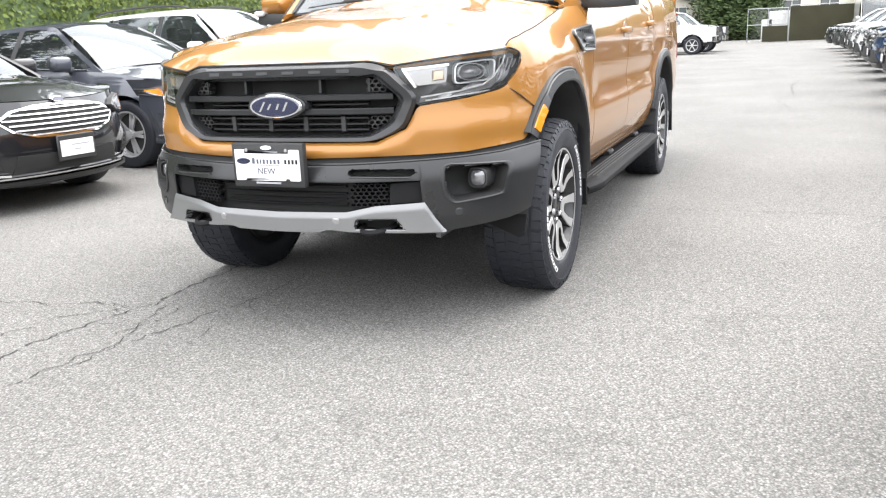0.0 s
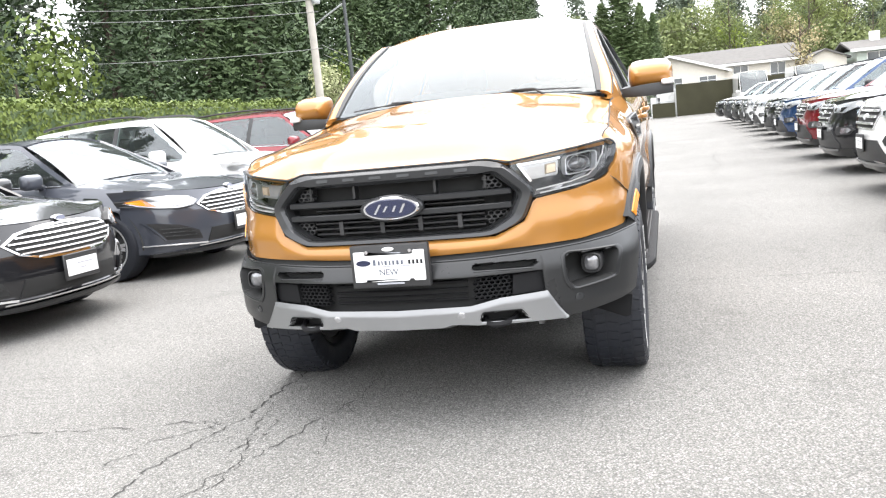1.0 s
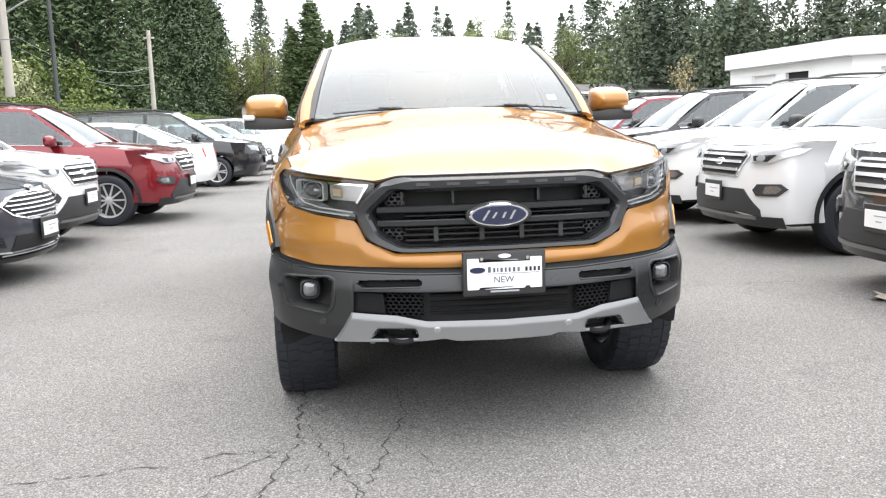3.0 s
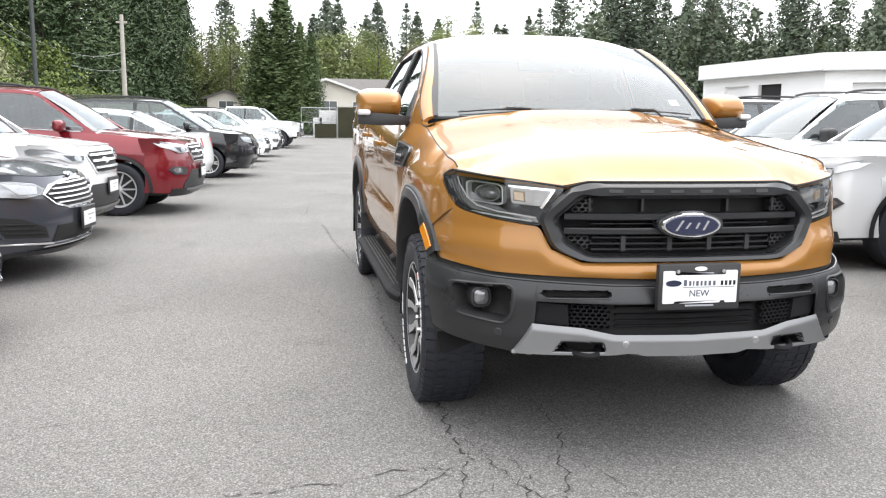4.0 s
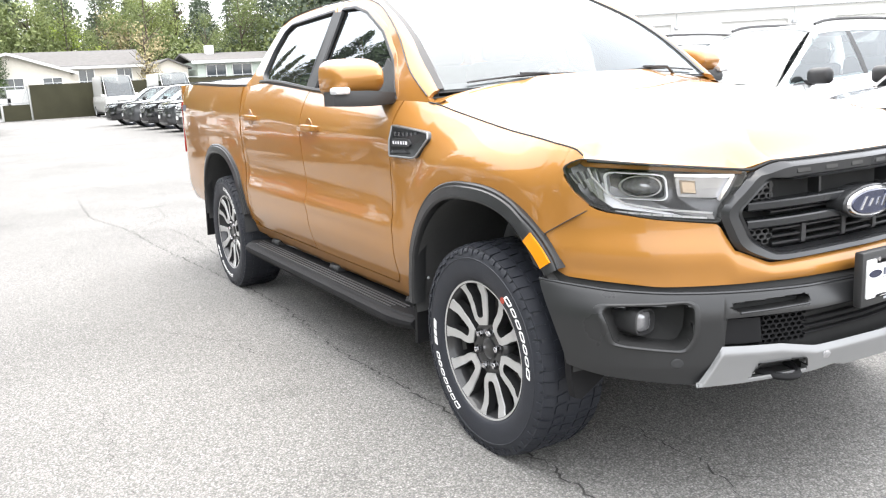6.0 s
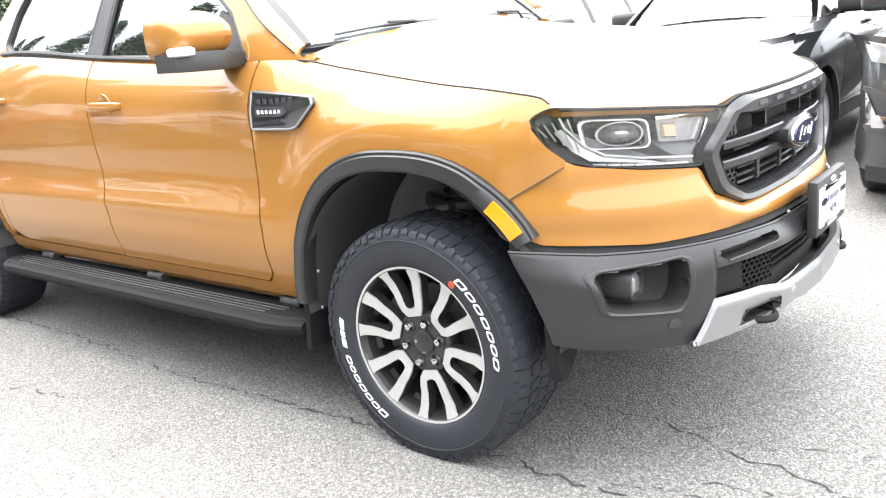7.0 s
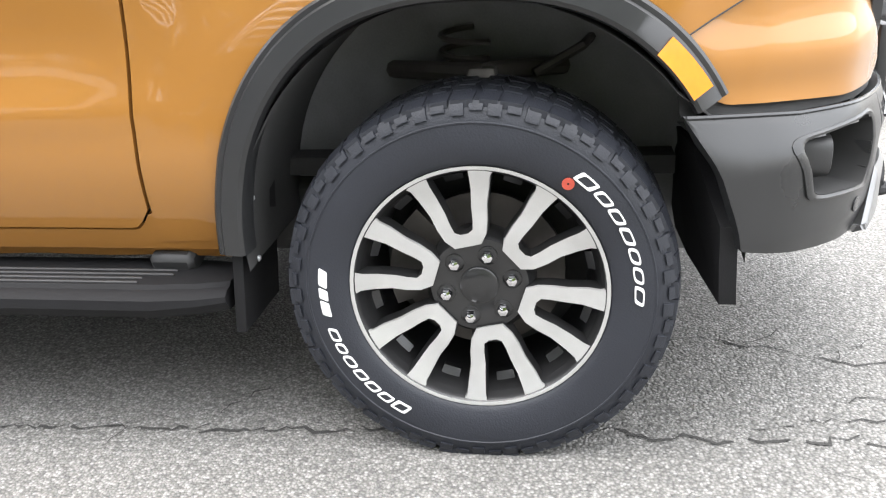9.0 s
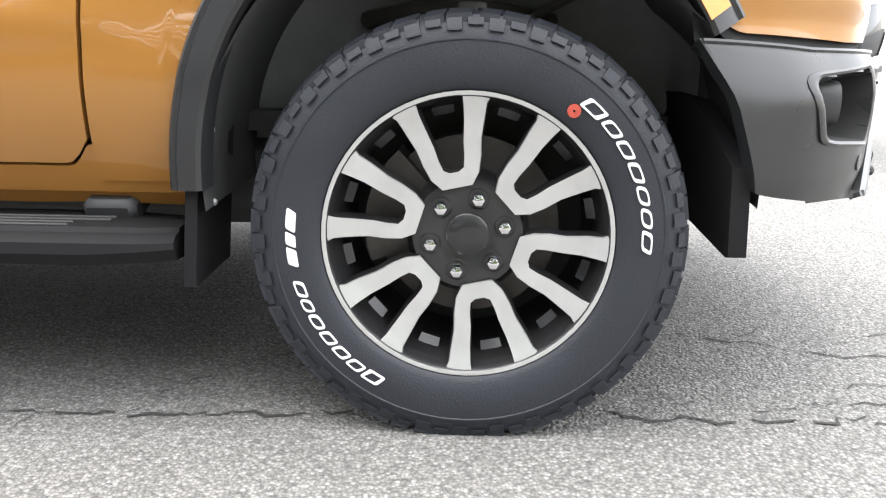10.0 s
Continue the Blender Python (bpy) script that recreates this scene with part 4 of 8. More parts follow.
SEDAN = dict(SALOON, L=4.54, hw=0.88, fa=0.9, ra=3.6, r=0.315, face=face_plain, rim=R10S, chrome=False, ws=(1.15, 1.95), rw=(3.2, 3.95),
             belt=[(0, 0.76), (0.62, 0.84), (1.2, 0.92), (2.2, 0.95), (3.3, 0.98), (4.0, 1.02), (4.54, 0.99)], cuts=[1.5, 2.5, 3.35], panes=[1.31, 2.5, 3.25, 3.7], tails=(0.72, 0.95))
MINIVAN = dict(COMPACT_SUV, L=5.15, hw=0.99, fa=0.95, ra=4.03, r=0.335, clad=False, ws=(0.95, 1.95), rw=(4.7, 5.05), roof=1.73, roofw=0.66, face=face_plain, hood_lip=0.93, chin=0.2, sill=0.3,
               belt=[(0, 0.90), (0.55, 0.98), (1.1, 1.05), (2.2, 1.10), (3.4, 1.12), (5.15, 1.12)], cuts=[1.45, 2.55, 3.75], panes=[1.12, 2.5, 3.7, 4.85])

# ---- the rows of parked cars ----
P_BLACK = paint("gloss_black_paint", (0.012, 0.012, 0.014), metal=0.2)
P_GREY = paint("warm_grey_paint", (0.060, 0.065, 0.080), metal=0.25)
P_WHITE = paint("plain_white_paint", (0.78, 0.78, 0.77))
P_SILVER = paint("pearl_white_paint", (0.72, 0.725, 0.73), metal=0.1)
P_RED = paint("ruby_red_paint", (0.18, 0.009, 0.016), metal=0.35)
P_BLUE = paint("deep_blue_paint", (0.02, 0.05, 0.13), metal=0.4)
P_DARKGREY = paint("guard_grey_paint", (0.06, 0.062, 0.066), metal=0.45)

R_SUV = "row of new cars facing the lane"
L_ROW = "row of cars along the hedge"


def face_at(x, y, az):
    """Nose at (x, y); heading az degrees from +x."""
    return pose(x, y, 0, 0, 0, az + 90)


parked_car("sedan", "glossy black midsize sedan with chrome slatted grille", SALOON, P_BLACK, face_at(-3.12, 1.1, -4), L_ROW)
parked_car("sedan", "dark grey midsize sedan with chrome slatted grille", SALOON, P_GREY, face_at(-3.17, 3.62, -4), L_ROW)
parked_car("small_suv", "white subcompact suv with black lower cladding", SMALL_SUV, P_WHITE, face_at(-3.4, 5.75, -4), L_ROW)
parked_car("suv", "red compact suv with silver alloy wheels", dict(COMPACT_SUV, rim=R10S), P_RED, face_at(-2.75, 8.5, -4), L_ROW)
parked_car("sedan", "white compact sedan parked tail outwards", SEDAN, P_WHITE, face_at(-7.53, 13.1, 176), L_ROW)
parked_car("minivan", "black minivan with dark windows and chrome grille", MINIVAN, P_BLACK, face_at(-2.3, 16.0, -3), L_ROW)
parked_car("sedan", "white compact sedan beyond the dark minivan", SEDAN, P_WHITE, face_at(-2.4, 19.6, -3), L_ROW)

COLS = [("dark grey compact suv with chrome grille bars", P_DARKGREY, 2.9, 0.95), ("pearl white compact suv with black alloy wheels", P_SILVER, 3.0, 3.57),
        ("white compact suv with chrome framed grille", P_WHITE, 3.1, 6.0), ("black compact suv with chrome framed grille", P_BLACK, 3.15, 8.75),
        ("ruby red compact suv with chrome framed grille", P_RED, 3.25, 11.6), ("deep blue compact suv with chrome framed grille", P_BLUE, 3.3, 14.9),
        ("black compact suv with clear headlights", P_BLACK, 3.4, 18.0), ("white compact suv in the long row", P_WHITE, 3.45, 21.2),
        ("pearl white compact suv in the long row", P_SILVER, 3.5, 24.4), ("dark grey compact suv near the far fence", P_DARKGREY, 3.6, 27.6),
        ("black compact suv near the far end of the row", P_BLACK, 3.6, 31.0), ("dark grey compact suv in the long row", P_DARKGREY, 3.5, 34.5), ("black compact suv near the far fence", P_BLACK, 3.4, 38.5)]
for lab, col, x, y in COLS:
    parked_car("suv", lab, dict(COMPACT_SUV, mirrormat=BLACK, rim=R10D if "black alloy" in lab else R10), col, face_at(x, y, 180), R_SUV)
parked_car("crossover", "dark grey crossover with wide chrome grille and empty plate holder", MID_SUV, P_DARKGREY, face_at(2.3, -1.41, 184), R_SUV)

# ---- the orange pickup ----
truck = thing("pickup_truck", "glossy saber orange crew cab pickup with charcoal bumper and grille", "pickup truck")
HUBZ, TYRE_R, BASE = 0.372, 0.387, 3.221

# plan of the nose: arc value -> (x, y), low at the bumper and high at the grille
S_ = [0.0, 0.26, 0.46, 0.72, 0.85, 0.99, 1.14, 1.33]
LOWX = crv(*zip(S_, [0, 0.255, 0.45, 0.68, 0.78, 0.86, 0.907, 0.925]))
LOWY = crv(*zip(S_, [-0.90, -0.885, -0.835, -0.725, -0.64, -0.53, -0.39, -0.20]))
UPX = crv(*zip(S_, [0, 0.255, 0.45, 0.665, 0.76, 0.83, 0.880, 0.912]))
UPY = crv(*zip(S_, [-0.835, -0.823, -0.79, -0.69, -0.58, -0.47, -0.36, -0.20]))


def blend(z):
    k = min(1.0, max(0.0, (z - 0.60) / 0.16))
    return k * k * (3 - 2 * k)


def skin(s, z, off=0.0):
    """A point of the truck's nose: signed arc value, height and outward offset."""
    def at(a):
        k = blend(z)
        return LOWX(a) + (UPX(a) - LOWX(a)) * k, LOWY(a) + (UPY(a) - LOWY(a)) * k
    a = abs(s)
    x, y = at(a)
    x0, y0 = at(max(a - 0.01, 0))
    x1, y1 = at(a + 0.01)
    tx, ty = x1 - x0, y1 - y0
    l = math.hypot(tx, ty)
    nx, ny = ty / l, -tx / l
    lean = 0.10 * max(0, z - 0.98) + 0.25 * max(0, 0.47 - z)
    y += lean
    return Vector((math.copysign(x + nx * off, s), y + ny * off, z))


def arc(x, z):
    """The arc value at which the nose has that x."""
    lo, hi = 0.0, 1.33
    for _ in range(30):
        m = (lo + hi) / 2
        if skin(m, z).x < abs(x):
            lo = m
        else:
            hi = m
    return math.copysign(lo, x)


def F(x, z, off=0.0):
    return skin(arc(x, z), z, off)


def mirror_x(poly):
    return [(-a, b) for a, b in poly][::-1]


def skin_plate(name, poly, material, d0, d1, parent=truck, label="", ease=0.0, sub=0.04):
    """A piece on the nose bounded by a polygon in (x, z), with its edges cut fine enough to follow the curve."""
    fine = []
    for (x0, z0), (x1, z1) in zip(poly, poly[1:] + poly[:1]):
        n = max(1, int(math.hypot(x1 - x0, z1 - z0) / sub))
        fine += [(x0 + (x1 - x0) * i / n, z0 + (z1 - z0) * i / n) for i in range(n)]
    q = bmesh.new()
    plate(q, fine, lambda a, b, d: F(a, b, d), d0, d1, ease=ease)
    bmesh.ops.triangulate(q, faces=[f for f in q.faces if len(f.verts) > 4])
    return part(name, q, material, parent, label, fix=True)


def skin_columns(name, s0, s1, lo, hi, material, off=0.0, holes=(), n=60, nz=14, thick=0.015, parent=truck, label=""):
    """A curved panel of the nose between two height curves over the arc value."""
    q = bmesh.new()
    columns(q, steps(s0, s1, n), lo, hi, lambda s, z: skin(s, z, off(s, z) if callable(off) else off), nz, holes=holes)
    orient(q, (0, 0.6, 0.7))
    thicken(q, thick)
    return part(name, q, material, parent, label)


def ring_on(name, rings, material, parent=truck, label="", cap=False, smooth=38.0):
    """A moulding from rings of ((x, z) polygon, offset)."""
    q = bmesh.new()
    loops(q, [[F(x, z, o) for x, z in poly] for poly, o in rings], True, False, cap)
    return part(name, q, material, parent, label, smooth, fix=True)


def fine_poly(poly, sub=0.03, rnd=0.0, seg=4):
    """A polygon with rounded corners and finely cut edges."""
    pts = []
    n = len(poly)
    for i, (x, z) in enumerate(poly):
        if not rnd:
            pts.append((x, z))
            continue
        (xa, za), (xb, zb) = poly[i - 1], poly[(i + 1) % n]
        la, lb = math.hypot(xa - x, za - z), math.hypot(xb - x, zb - z)
        r = min(rnd, la * 0.45, lb * 0.45)
        p0 = (x + (xa - x) / la * r, z + (za - z) / la * r)
        p2 = (x + (xb - x) / lb * r, z + (zb - z) / lb * r)
        for k in range(seg + 1):
            t = k / seg
            pts.append(((1 - t) ** 2 * p0[0] + 2 * t * (1 - t) * x + t * t * p2[0], (1 - t) ** 2 * p0[1] + 2 * t * (1 - t) * z + t * t * p2[1]))
    out = []
    for (x0, z0), (x1, z1) in zip(pts, pts[1:] + pts[:1]):
        m = max(1, int(math.hypot(x1 - x0, z1 - z0) / sub))
        out += [(x0 + (x1 - x0) * i / m, z0 + (z1 - z0) * i / m) for i in range(m)]
    return out


def sized(poly, d):
    """The polygon moved outwards by d (inwards: minus)."""
    n = len(poly)
    area = sum(poly[i][0] * poly[(i + 1) % n][1] - poly[(i + 1) % n][0] * poly[i][1] for i in range(n))
    sg = 1 if area > 0 else -1
    out = []
    for i in range(n):
        (xa, za), (x, z), (xb, zb) = poly[i - 1], poly[i], poly[(i + 1) % n]
        t1 = Vector((x - xa, z - za)).normalized() if (x, z) != (xa, za) else Vector((1, 0))
        t2 = Vector((xb - x, zb - z)).normalized() if (x, z) != (xb, zb) else t1
        nn = Vector((t1.y + t2.y, -t1.x - t2.x)) * sg
        nn = nn.normalized() if nn.length > 1e-6 else Vector((t1.y, -t1.x)) * sg
        out.append((x + nn.x * d, z + nn.y * d))
    return out


# -- grille
G_HALF = [(0.385, 1.046), (0.455, 1.022), (0.553, 0.918), (0.505, 0.800), (0.395, 0.752)]
G_OUT = G_HALF + mirror_x(G_HALF)
G_OUT = fine_poly(G_OUT, 0.03, 0.035)
H_HALF = [(0.352, 0.992), (0.372, 1.004), (0.405, 0.998), (0.497, 0.914), (0.455, 0.825), (0.368, 0.776)]
G_IN = H_HALF + mirror_x(H_HALF)


def by_angle(poly, n, cx=0.0, cz=0.898, kx=0.5, kz=0.14):
    """The polygon's points on n rays from its middle."""
    out = []
    for k in range(n):
        a = 2 * math.pi * (k + 0.5) / n
        dx, dz = math.cos(a) * kx, math.sin(a) * kz
        best = 0
        for (x0, z0), (x1, z1) in zip(poly, poly[1:] + poly[:1]):
            ex, ez = x1 - x0, z1 - z0
            det = dx * ez - dz * ex
            if abs(det) < 1e-12:
                continue
            t = ((x0 - cx) * ez - (z0 - cz) * ex) / det
            u = ((x0 - cx) * dz - (z0 - cz) * dx) / det
            if t > 0 and -1e-9 <= u <= 1 + 1e-9:
                best = max(best, t)
        out.append((cx + dx * best, cz + dz * best))
    return out


NG = 120
go, gi = by_angle(G_OUT, NG), by_angle(fine_poly(G_IN, 0.03, 0.02), NG)
gmid = [(o[0] * 0.72 + i[0] * 0.28, o[1] * 0.72 + i[1] * 0.28) for o, i in zip(go, gi)]
glip = [(o[0] * 0.2 + i[0] * 0.8, o[1] * 0.2 + i[1] * 0.8) for o, i in zip(go, gi)]
grille = ring_on("grille", [(go, -0.02), (go, 0.008), (gmid, 0.026), (glip, 0.020), (gi, 0.006), (gi, -0.075)], GRILLEGREY, truck, "charcoal hexagonal grille with two broad bars")
ring_on("grille_lip", [(gi, 0.004), (by_angle([(a * 0.985, 0.892 + (b - 0.892) * 0.97) for a, b in gi], NG), 0.008), (by_angle([(a * 0.975, 0.892 + (b - 0.892) * 0.95) for a, b in gi], NG), -0.03)], GREYPLASTIC, grille)
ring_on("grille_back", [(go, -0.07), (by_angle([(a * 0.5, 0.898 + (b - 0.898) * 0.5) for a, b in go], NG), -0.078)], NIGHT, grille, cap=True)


def nose_bar(name, x0, x1, z0, z1, d0, d1, material, parent, n=18, ease=0.004):
    """A bar of the grille that follows the nose."""
    q = bmesh.new()
    rings = []
    for x in steps(x0, x1, n):
        e = min(ease, (z1 - z0) * 0.3)
        rings.append([F(x, z0, d1), F(x, z0, d0 - e), F(x, z0 + e, d0), F(x, z1 - e, d0), F(x, z1, d0 - e), F(x, z1, d1)])
    loops(q, rings, True, True, True)
    return part(name, q, material, parent, fix=True)


for z0, z1 in ((0.908, 0.933), (0.855, 0.880)):
    nose_bar("grille_bar", -0.463, 0.463, z0, z1, 0.004, -0.05, GRILLEBAR, grille)
for z0, z1 in ((0.838, 0.847), (0.815, 0.824), (0.794, 0.802)):
    nose_bar("grille_fin", -0.36, 0.36, z0, z1, -0.02, -0.06, GREYPLASTIC, grille)
nose_bar("grille_fin", -0.36, 0.36, 0.889, 0.897, -0.03, -0.06, GREYPLASTIC, grille)
for x in (-0.37, -0.17, 0.17, 0.37):
    nose_bar("grille_post", x - 0.005, x + 0.005, 0.935, 0.992, -0.02, -0.06, GREYPLASTIC, grille, 1)
for x in (-0.24, -0.06, 0.10, 0.26):
    nose_bar("grille_post", x - 0.009, x + 0.009, 0.79, 0.852, -0.015, -0.06, BLACK, grille, 1)
# honeycomb in the corners
for sg in (-1, 1):
    for zc0, rows in ((0.793, 5), (0.945, 3)):
        q = bmesh.new()
        for r_ in range(rows):
            for c_ in range(5):
                x, z = 0.372 + c_ * 0.025 + (0.0125 if r_ % 2 else 0), zc0 + r_ * 0.0155
                if not inside(x, z, sized(gi, -0.012)) or 0.85 < z < 0.94:
                    continue
                out, inn = [], []
                for k in range(6):
                    a = math.pi / 6 + k * math.pi / 3
                    out.append((sg * (x + 0.0145 * math.cos(a)), z + 0.0100 * math.sin(a)))
                    inn.append((sg * (x + 0.0108 * math.cos(a)), z + 0.0072 * math.sin(a)))
                loops(q, [[F(a, b, -0.03) for a, b in out], [F(a, b, -0.022) for a, b in out], [F(a, b, -0.022) for a, b in inn], [F(a, b, -0.05) for a, b in inn]])
        tagged(part("grille_mesh", q, BLACK, grille, fix=True), kind="stuff")
# raised blocks in place of the maker's lettering on the surround
for k in range(6):
    x = -0.285 + k * 0.114
    nose_bar("raised_block", x - 0.025, x + 0.025, 1.009, 1.029, 0.0242, 0.012, GRILLEGREY, grille, 2, 0.002)
# badge
badge = skin_plate("badge", oval(0.128, 0.053, 40, 0, 0.893), GRILLEGREY, 0.034, -0.03, truck, "blue oval badge with chrome rim", ease=0.005)
for nm, rx, rz, d0, d1, m_ in (("badge_ring", 0.116, 0.046, 0.040, 0.02, CHROME), ("badge_field", 0.105, 0.039, 0.0435, 0.03, BADGEBLUE)):
    skin_plate(nm, oval(rx, rz, 40, 0, 0.893), m_, d0, d1, badge, ease=0.005)
for k, (w_, h_) in enumerate(((0.017, 0.019), (0.012, 0.011), (0.010, 0.011), (0.014, 0.017))):
    x = -0.050 + k * 0.033
    q = bmesh.new()
    plate(q, [(x - w_, 0.893 - h_), (x - w_ + 0.009, 0.893 - h_), (x + w_, 0.893 + h_), (x + w_ - 0.009, 0.893 + h_)], lambda a, b, d: F(a, b, d), 0.0455, 0.041)
    part("badge_bar", q, CHROME, badge, fix=True)

# -- headlights
HL = [(0.462, 1.026), (0.545, 0.884), (0.70, 0.904), (0.782, 0.924), (0.815, 0.944), (0.836, 0.978), (0.850, 1.055), (0.824, 1.080)]
for sg in (1, -1):
    pl = fine_poly([(sg * a, b) for a, b in HL], 0.03, 0.012, 3)
    c0 = (sg * 0.68, 0.985)
    shr = lambda k: [(c0[0] + (a - c0[0]) * k, c0[1] + (b - c0[1]) * k) for a, b in pl]
    hl = ring_on("headlight", [(pl, 0.0), (shr(0.985), 0.0), (shr(0.97), -0.03), (shr(0.7), -0.06), (shr(0.3), -0.075)], LAMPSHELL, truck, "clear headlight with chrome projector and light strip", cap=True)
    ring_on("lamp_edge", [(pl, -0.01), (pl, 0.003), (shr(0.982), 0.003), (shr(0.975), -0.03)], BLACK, hl)
    lower = [(0.552, 0.892), (0.70, 0.911), (0.775, 0.932), (0.800, 0.96), (0.822, 1.012), (0.812, 1.02), (0.785, 0.972), (0.755, 0.945), (0.69, 0.930), (0.56, 0.912)]
    skin_plate("light_strip", [(sg * a, b) for a, b in lower], LAMPBODY, -0.016, -0.03, hl, "running light strip")
    q = bmesh.new()
    tube(q, [F(sg * a, b, -0.010) for a, b in ((0.560, 0.912), (0.69, 0.929), (0.752, 0.945), (0.782, 0.972), (0.806, 1.022), (0.812, 1.050))], 0.0032, 6)
    part("light_guide", q, PLATEWHITE, hl, "white light guide")
    for k in range(9):
        x = 0.575 + k * 0.022
        skin_plate("led_segment", [(sg * a, b) for a, b in ((x, 0.896 + k * 0.0026), (x + 0.020, 0.898 + k * 0.0026), (x + 0.020, 0.903 + k * 0.0026), (x, 0.901 + k * 0.0026))], PLATEWHITE, -0.008, -0.02, hl)
    sq = fine_poly([(sg * 0.672, 0.952), (sg * 0.785, 0.962), (sg * 0.79, 1.04), (sg * 0.674, 1.028)], 0.03, 0.02)
    sqc = (sg * 0.73, 0.996)
    sqs = lambda k: [(sqc[0] + (a - sqc[0]) * k, sqc[1] + (b - sqc[1]) * k) for a, b in sq]
    ring_on("projector_bezel", [(sq, -0.040), (sq, -0.012), (sqs(0.92), -0.012), (sqs(0.86), -0.035)], LAMPIN, hl)
    ring_on("projector_well", [(sqs(0.87), -0.03), (sqs(0.3), -0.05)], LAMPDARK, hl, cap=True)
    # upright bright ribs in the lamp's tail
    for k in range(5):
        xa_, zt_ = 0.800 + 0.0105 * k, 1.045 - 0.003 * k
        skin_plate("lamp_rib", [(sg * (xa_ - 0.012), 0.955 + 0.012 * k), (sg * (xa_ - 0.0095), 0.954 + 0.012 * k), (sg * (xa_ + 0.0025), zt_), (sg * xa_, zt_ + 0.001)], LAMPBODY, -0.012, -0.03, hl)
    ov = lambda k, n=24: oval(0.040 * k, 0.032 * k, n, sg * 0.725, 0.995)
    ring_on("projector_ring", [(ov(1.0), -0.045), (ov(1.0), -0.018), (ov(0.90), -0.018), (ov(0.86), -0.03)], LAMPBODY, hl)
    ring_on("projector", [(ov(0.86), -0.03), (ov(0.7), -0.018), (ov(0.45), -0.008), (ov(0.2), -0.005)], FOGGLASS, hl, cap=True)
    turn = [(sg * a, b) for a, b in ((0.505, 1.012), (0.545, 0.953), (0.648, 0.962), (0.652, 1.022))]
    skin_plate("turn_reflector", fine_poly(turn, 0.05, 0.01), LAMPBODY, -0.022, -0.05, hl)
    skin_plate("turn_signal", [(sg * a, b) for a, b in ((0.600, 0.968), (0.640, 0.972), (0.642, 1.010), (0.602, 1.006))], BULB, -0.014, -0.03, hl, "pale amber turn signal bulb", ease=0.006)
    skin_plate("turn_bar", [(sg * a, b) for a, b in ((0.495, 1.019), (0.50, 1.010), (0.655, 1.022), (0.655, 1.030))], CHROME, -0.012, -0.04, hl)
    skin_plate("turn_side", [(sg * a, b) for a, b in ((0.495, 1.015), (0.540, 0.945), (0.548, 0.950), (0.508, 1.015))], CHROME, -0.010, -0.04, hl)
    q = bmesh.new()
    sA, sB = 0.44, 0.86
    lo_h = lambda s: max(float(np.interp(skin(s, 0.95).x, [0.462, 0.545, 0.70, 0.782, 0.815, 0.836, 0.848], [1.022, 0.884, 0.904, 0.924, 0.944, 0.978, 1.03])), 0.88)
    hi_h = lambda s: float(np.interp(skin(s, 1.03).x, [0.462, 0.824, 0.850], [1.026, 1.080, 1.06]))
    us = [arc(x, 0.98) for x in steps(0.470, 0.847, 28)]
    columns(q, us, lo_h, hi_h, lambda s, z: skin(sg * s, z, 0.008), 6)
    orient(q, (0, 0.4, 0.8))
    part("lens", q, LAMPCLEAR, hl).visible_shadow = False

# dark shut line between the hood and the lamps and grille
q = bmesh.new()
seam_z = lambda x: float(np.interp(abs(x), [0, 0.385, 0.455, 0.462, 0.815], [1.049, 1.049, 1.029, 1.030, 1.073]))
tube(q, [F(x, seam_z(x), 0.004) for x in steps(-0.81, 0.81, 90)], 0.0045, 5)
part("hood_gap", q, NIGHT, truck)

# -- painted fascia below the lamps
up_pts = [(0, 0.752), (0.395, 0.752), (0.505, 0.800), (0.548, 0.88), (0.70, 0.901), (0.782, 0.921), (0.800, 0.930), (0.814, 0.945), (0.841, 0.916), (0.857, 0.887), (0.880, 0.855), (0.892, 0.838)]
lo_pts = [(0, 0.692), (0.5, 0.703), (0.7, 0.706), (0.85, 0.722), (0.862, 0.735), (0.874, 0.785), (0.888, 0.83)]


def xof(s, z):
    return abs(skin(s, z).x)


fas_hi = lambda s: float(np.interp(xof(s, 0.88), [p[0] for p in up_pts], [p[1] for p in up_pts]))
fas_lo = lambda s: float(np.interp(xof(s, 0.74), [p[0] for p in lo_pts], [p[1] for p in lo_pts]))


def fas_off(s, z):
    k = (z - fas_lo(s)) / max(fas_hi(s) - fas_lo(s), 0.01)
    return min(1.0, (1.18 - abs(s)) / 0.22) * (0.012 - 0.012 * math.exp(-((z - 0.86) / 0.05) ** 2) * min(1, abs(s) * 2) * (1 if abs(s) > 0.6 else abs(s) / 0.6) + 0.016 * math.sin(math.pi * min(1, max(0, k))))


q = bmesh.new()
us = steps(-1.15, 1.15, 150)
columns(q, us, fas_lo, fas_hi, lambda s, z: skin(s, z, fas_off(s, z)), 20)
orient(q, (0, 0.6, 0.75))
thicken(q, 0.02)
part("front_fascia", q, ORANGE, truck, "glossy orange painted front fascia")

# -- charcoal bumper with slots, fog pockets and lower opening
bt = lambda s: float(np.interp(xof(s, 0.66), [0, 0.3, 0.61, 0.8, 0.907], [0.676, 0.680, 0.690, 0.698, 0.714]))


def bb(s):
    a = abs(s)
    if a < 0.585:
        return 0.612
    base = float(np.interp(a, [0.585, 0.66, 0.80, 0.92, 1.0, 1.045, 1.06, 1.10, 1.145], [0.45, 0.41, 0.425, 0.437, 0.450, 0.459, 0.51, 0.615, 0.712]))
    return base


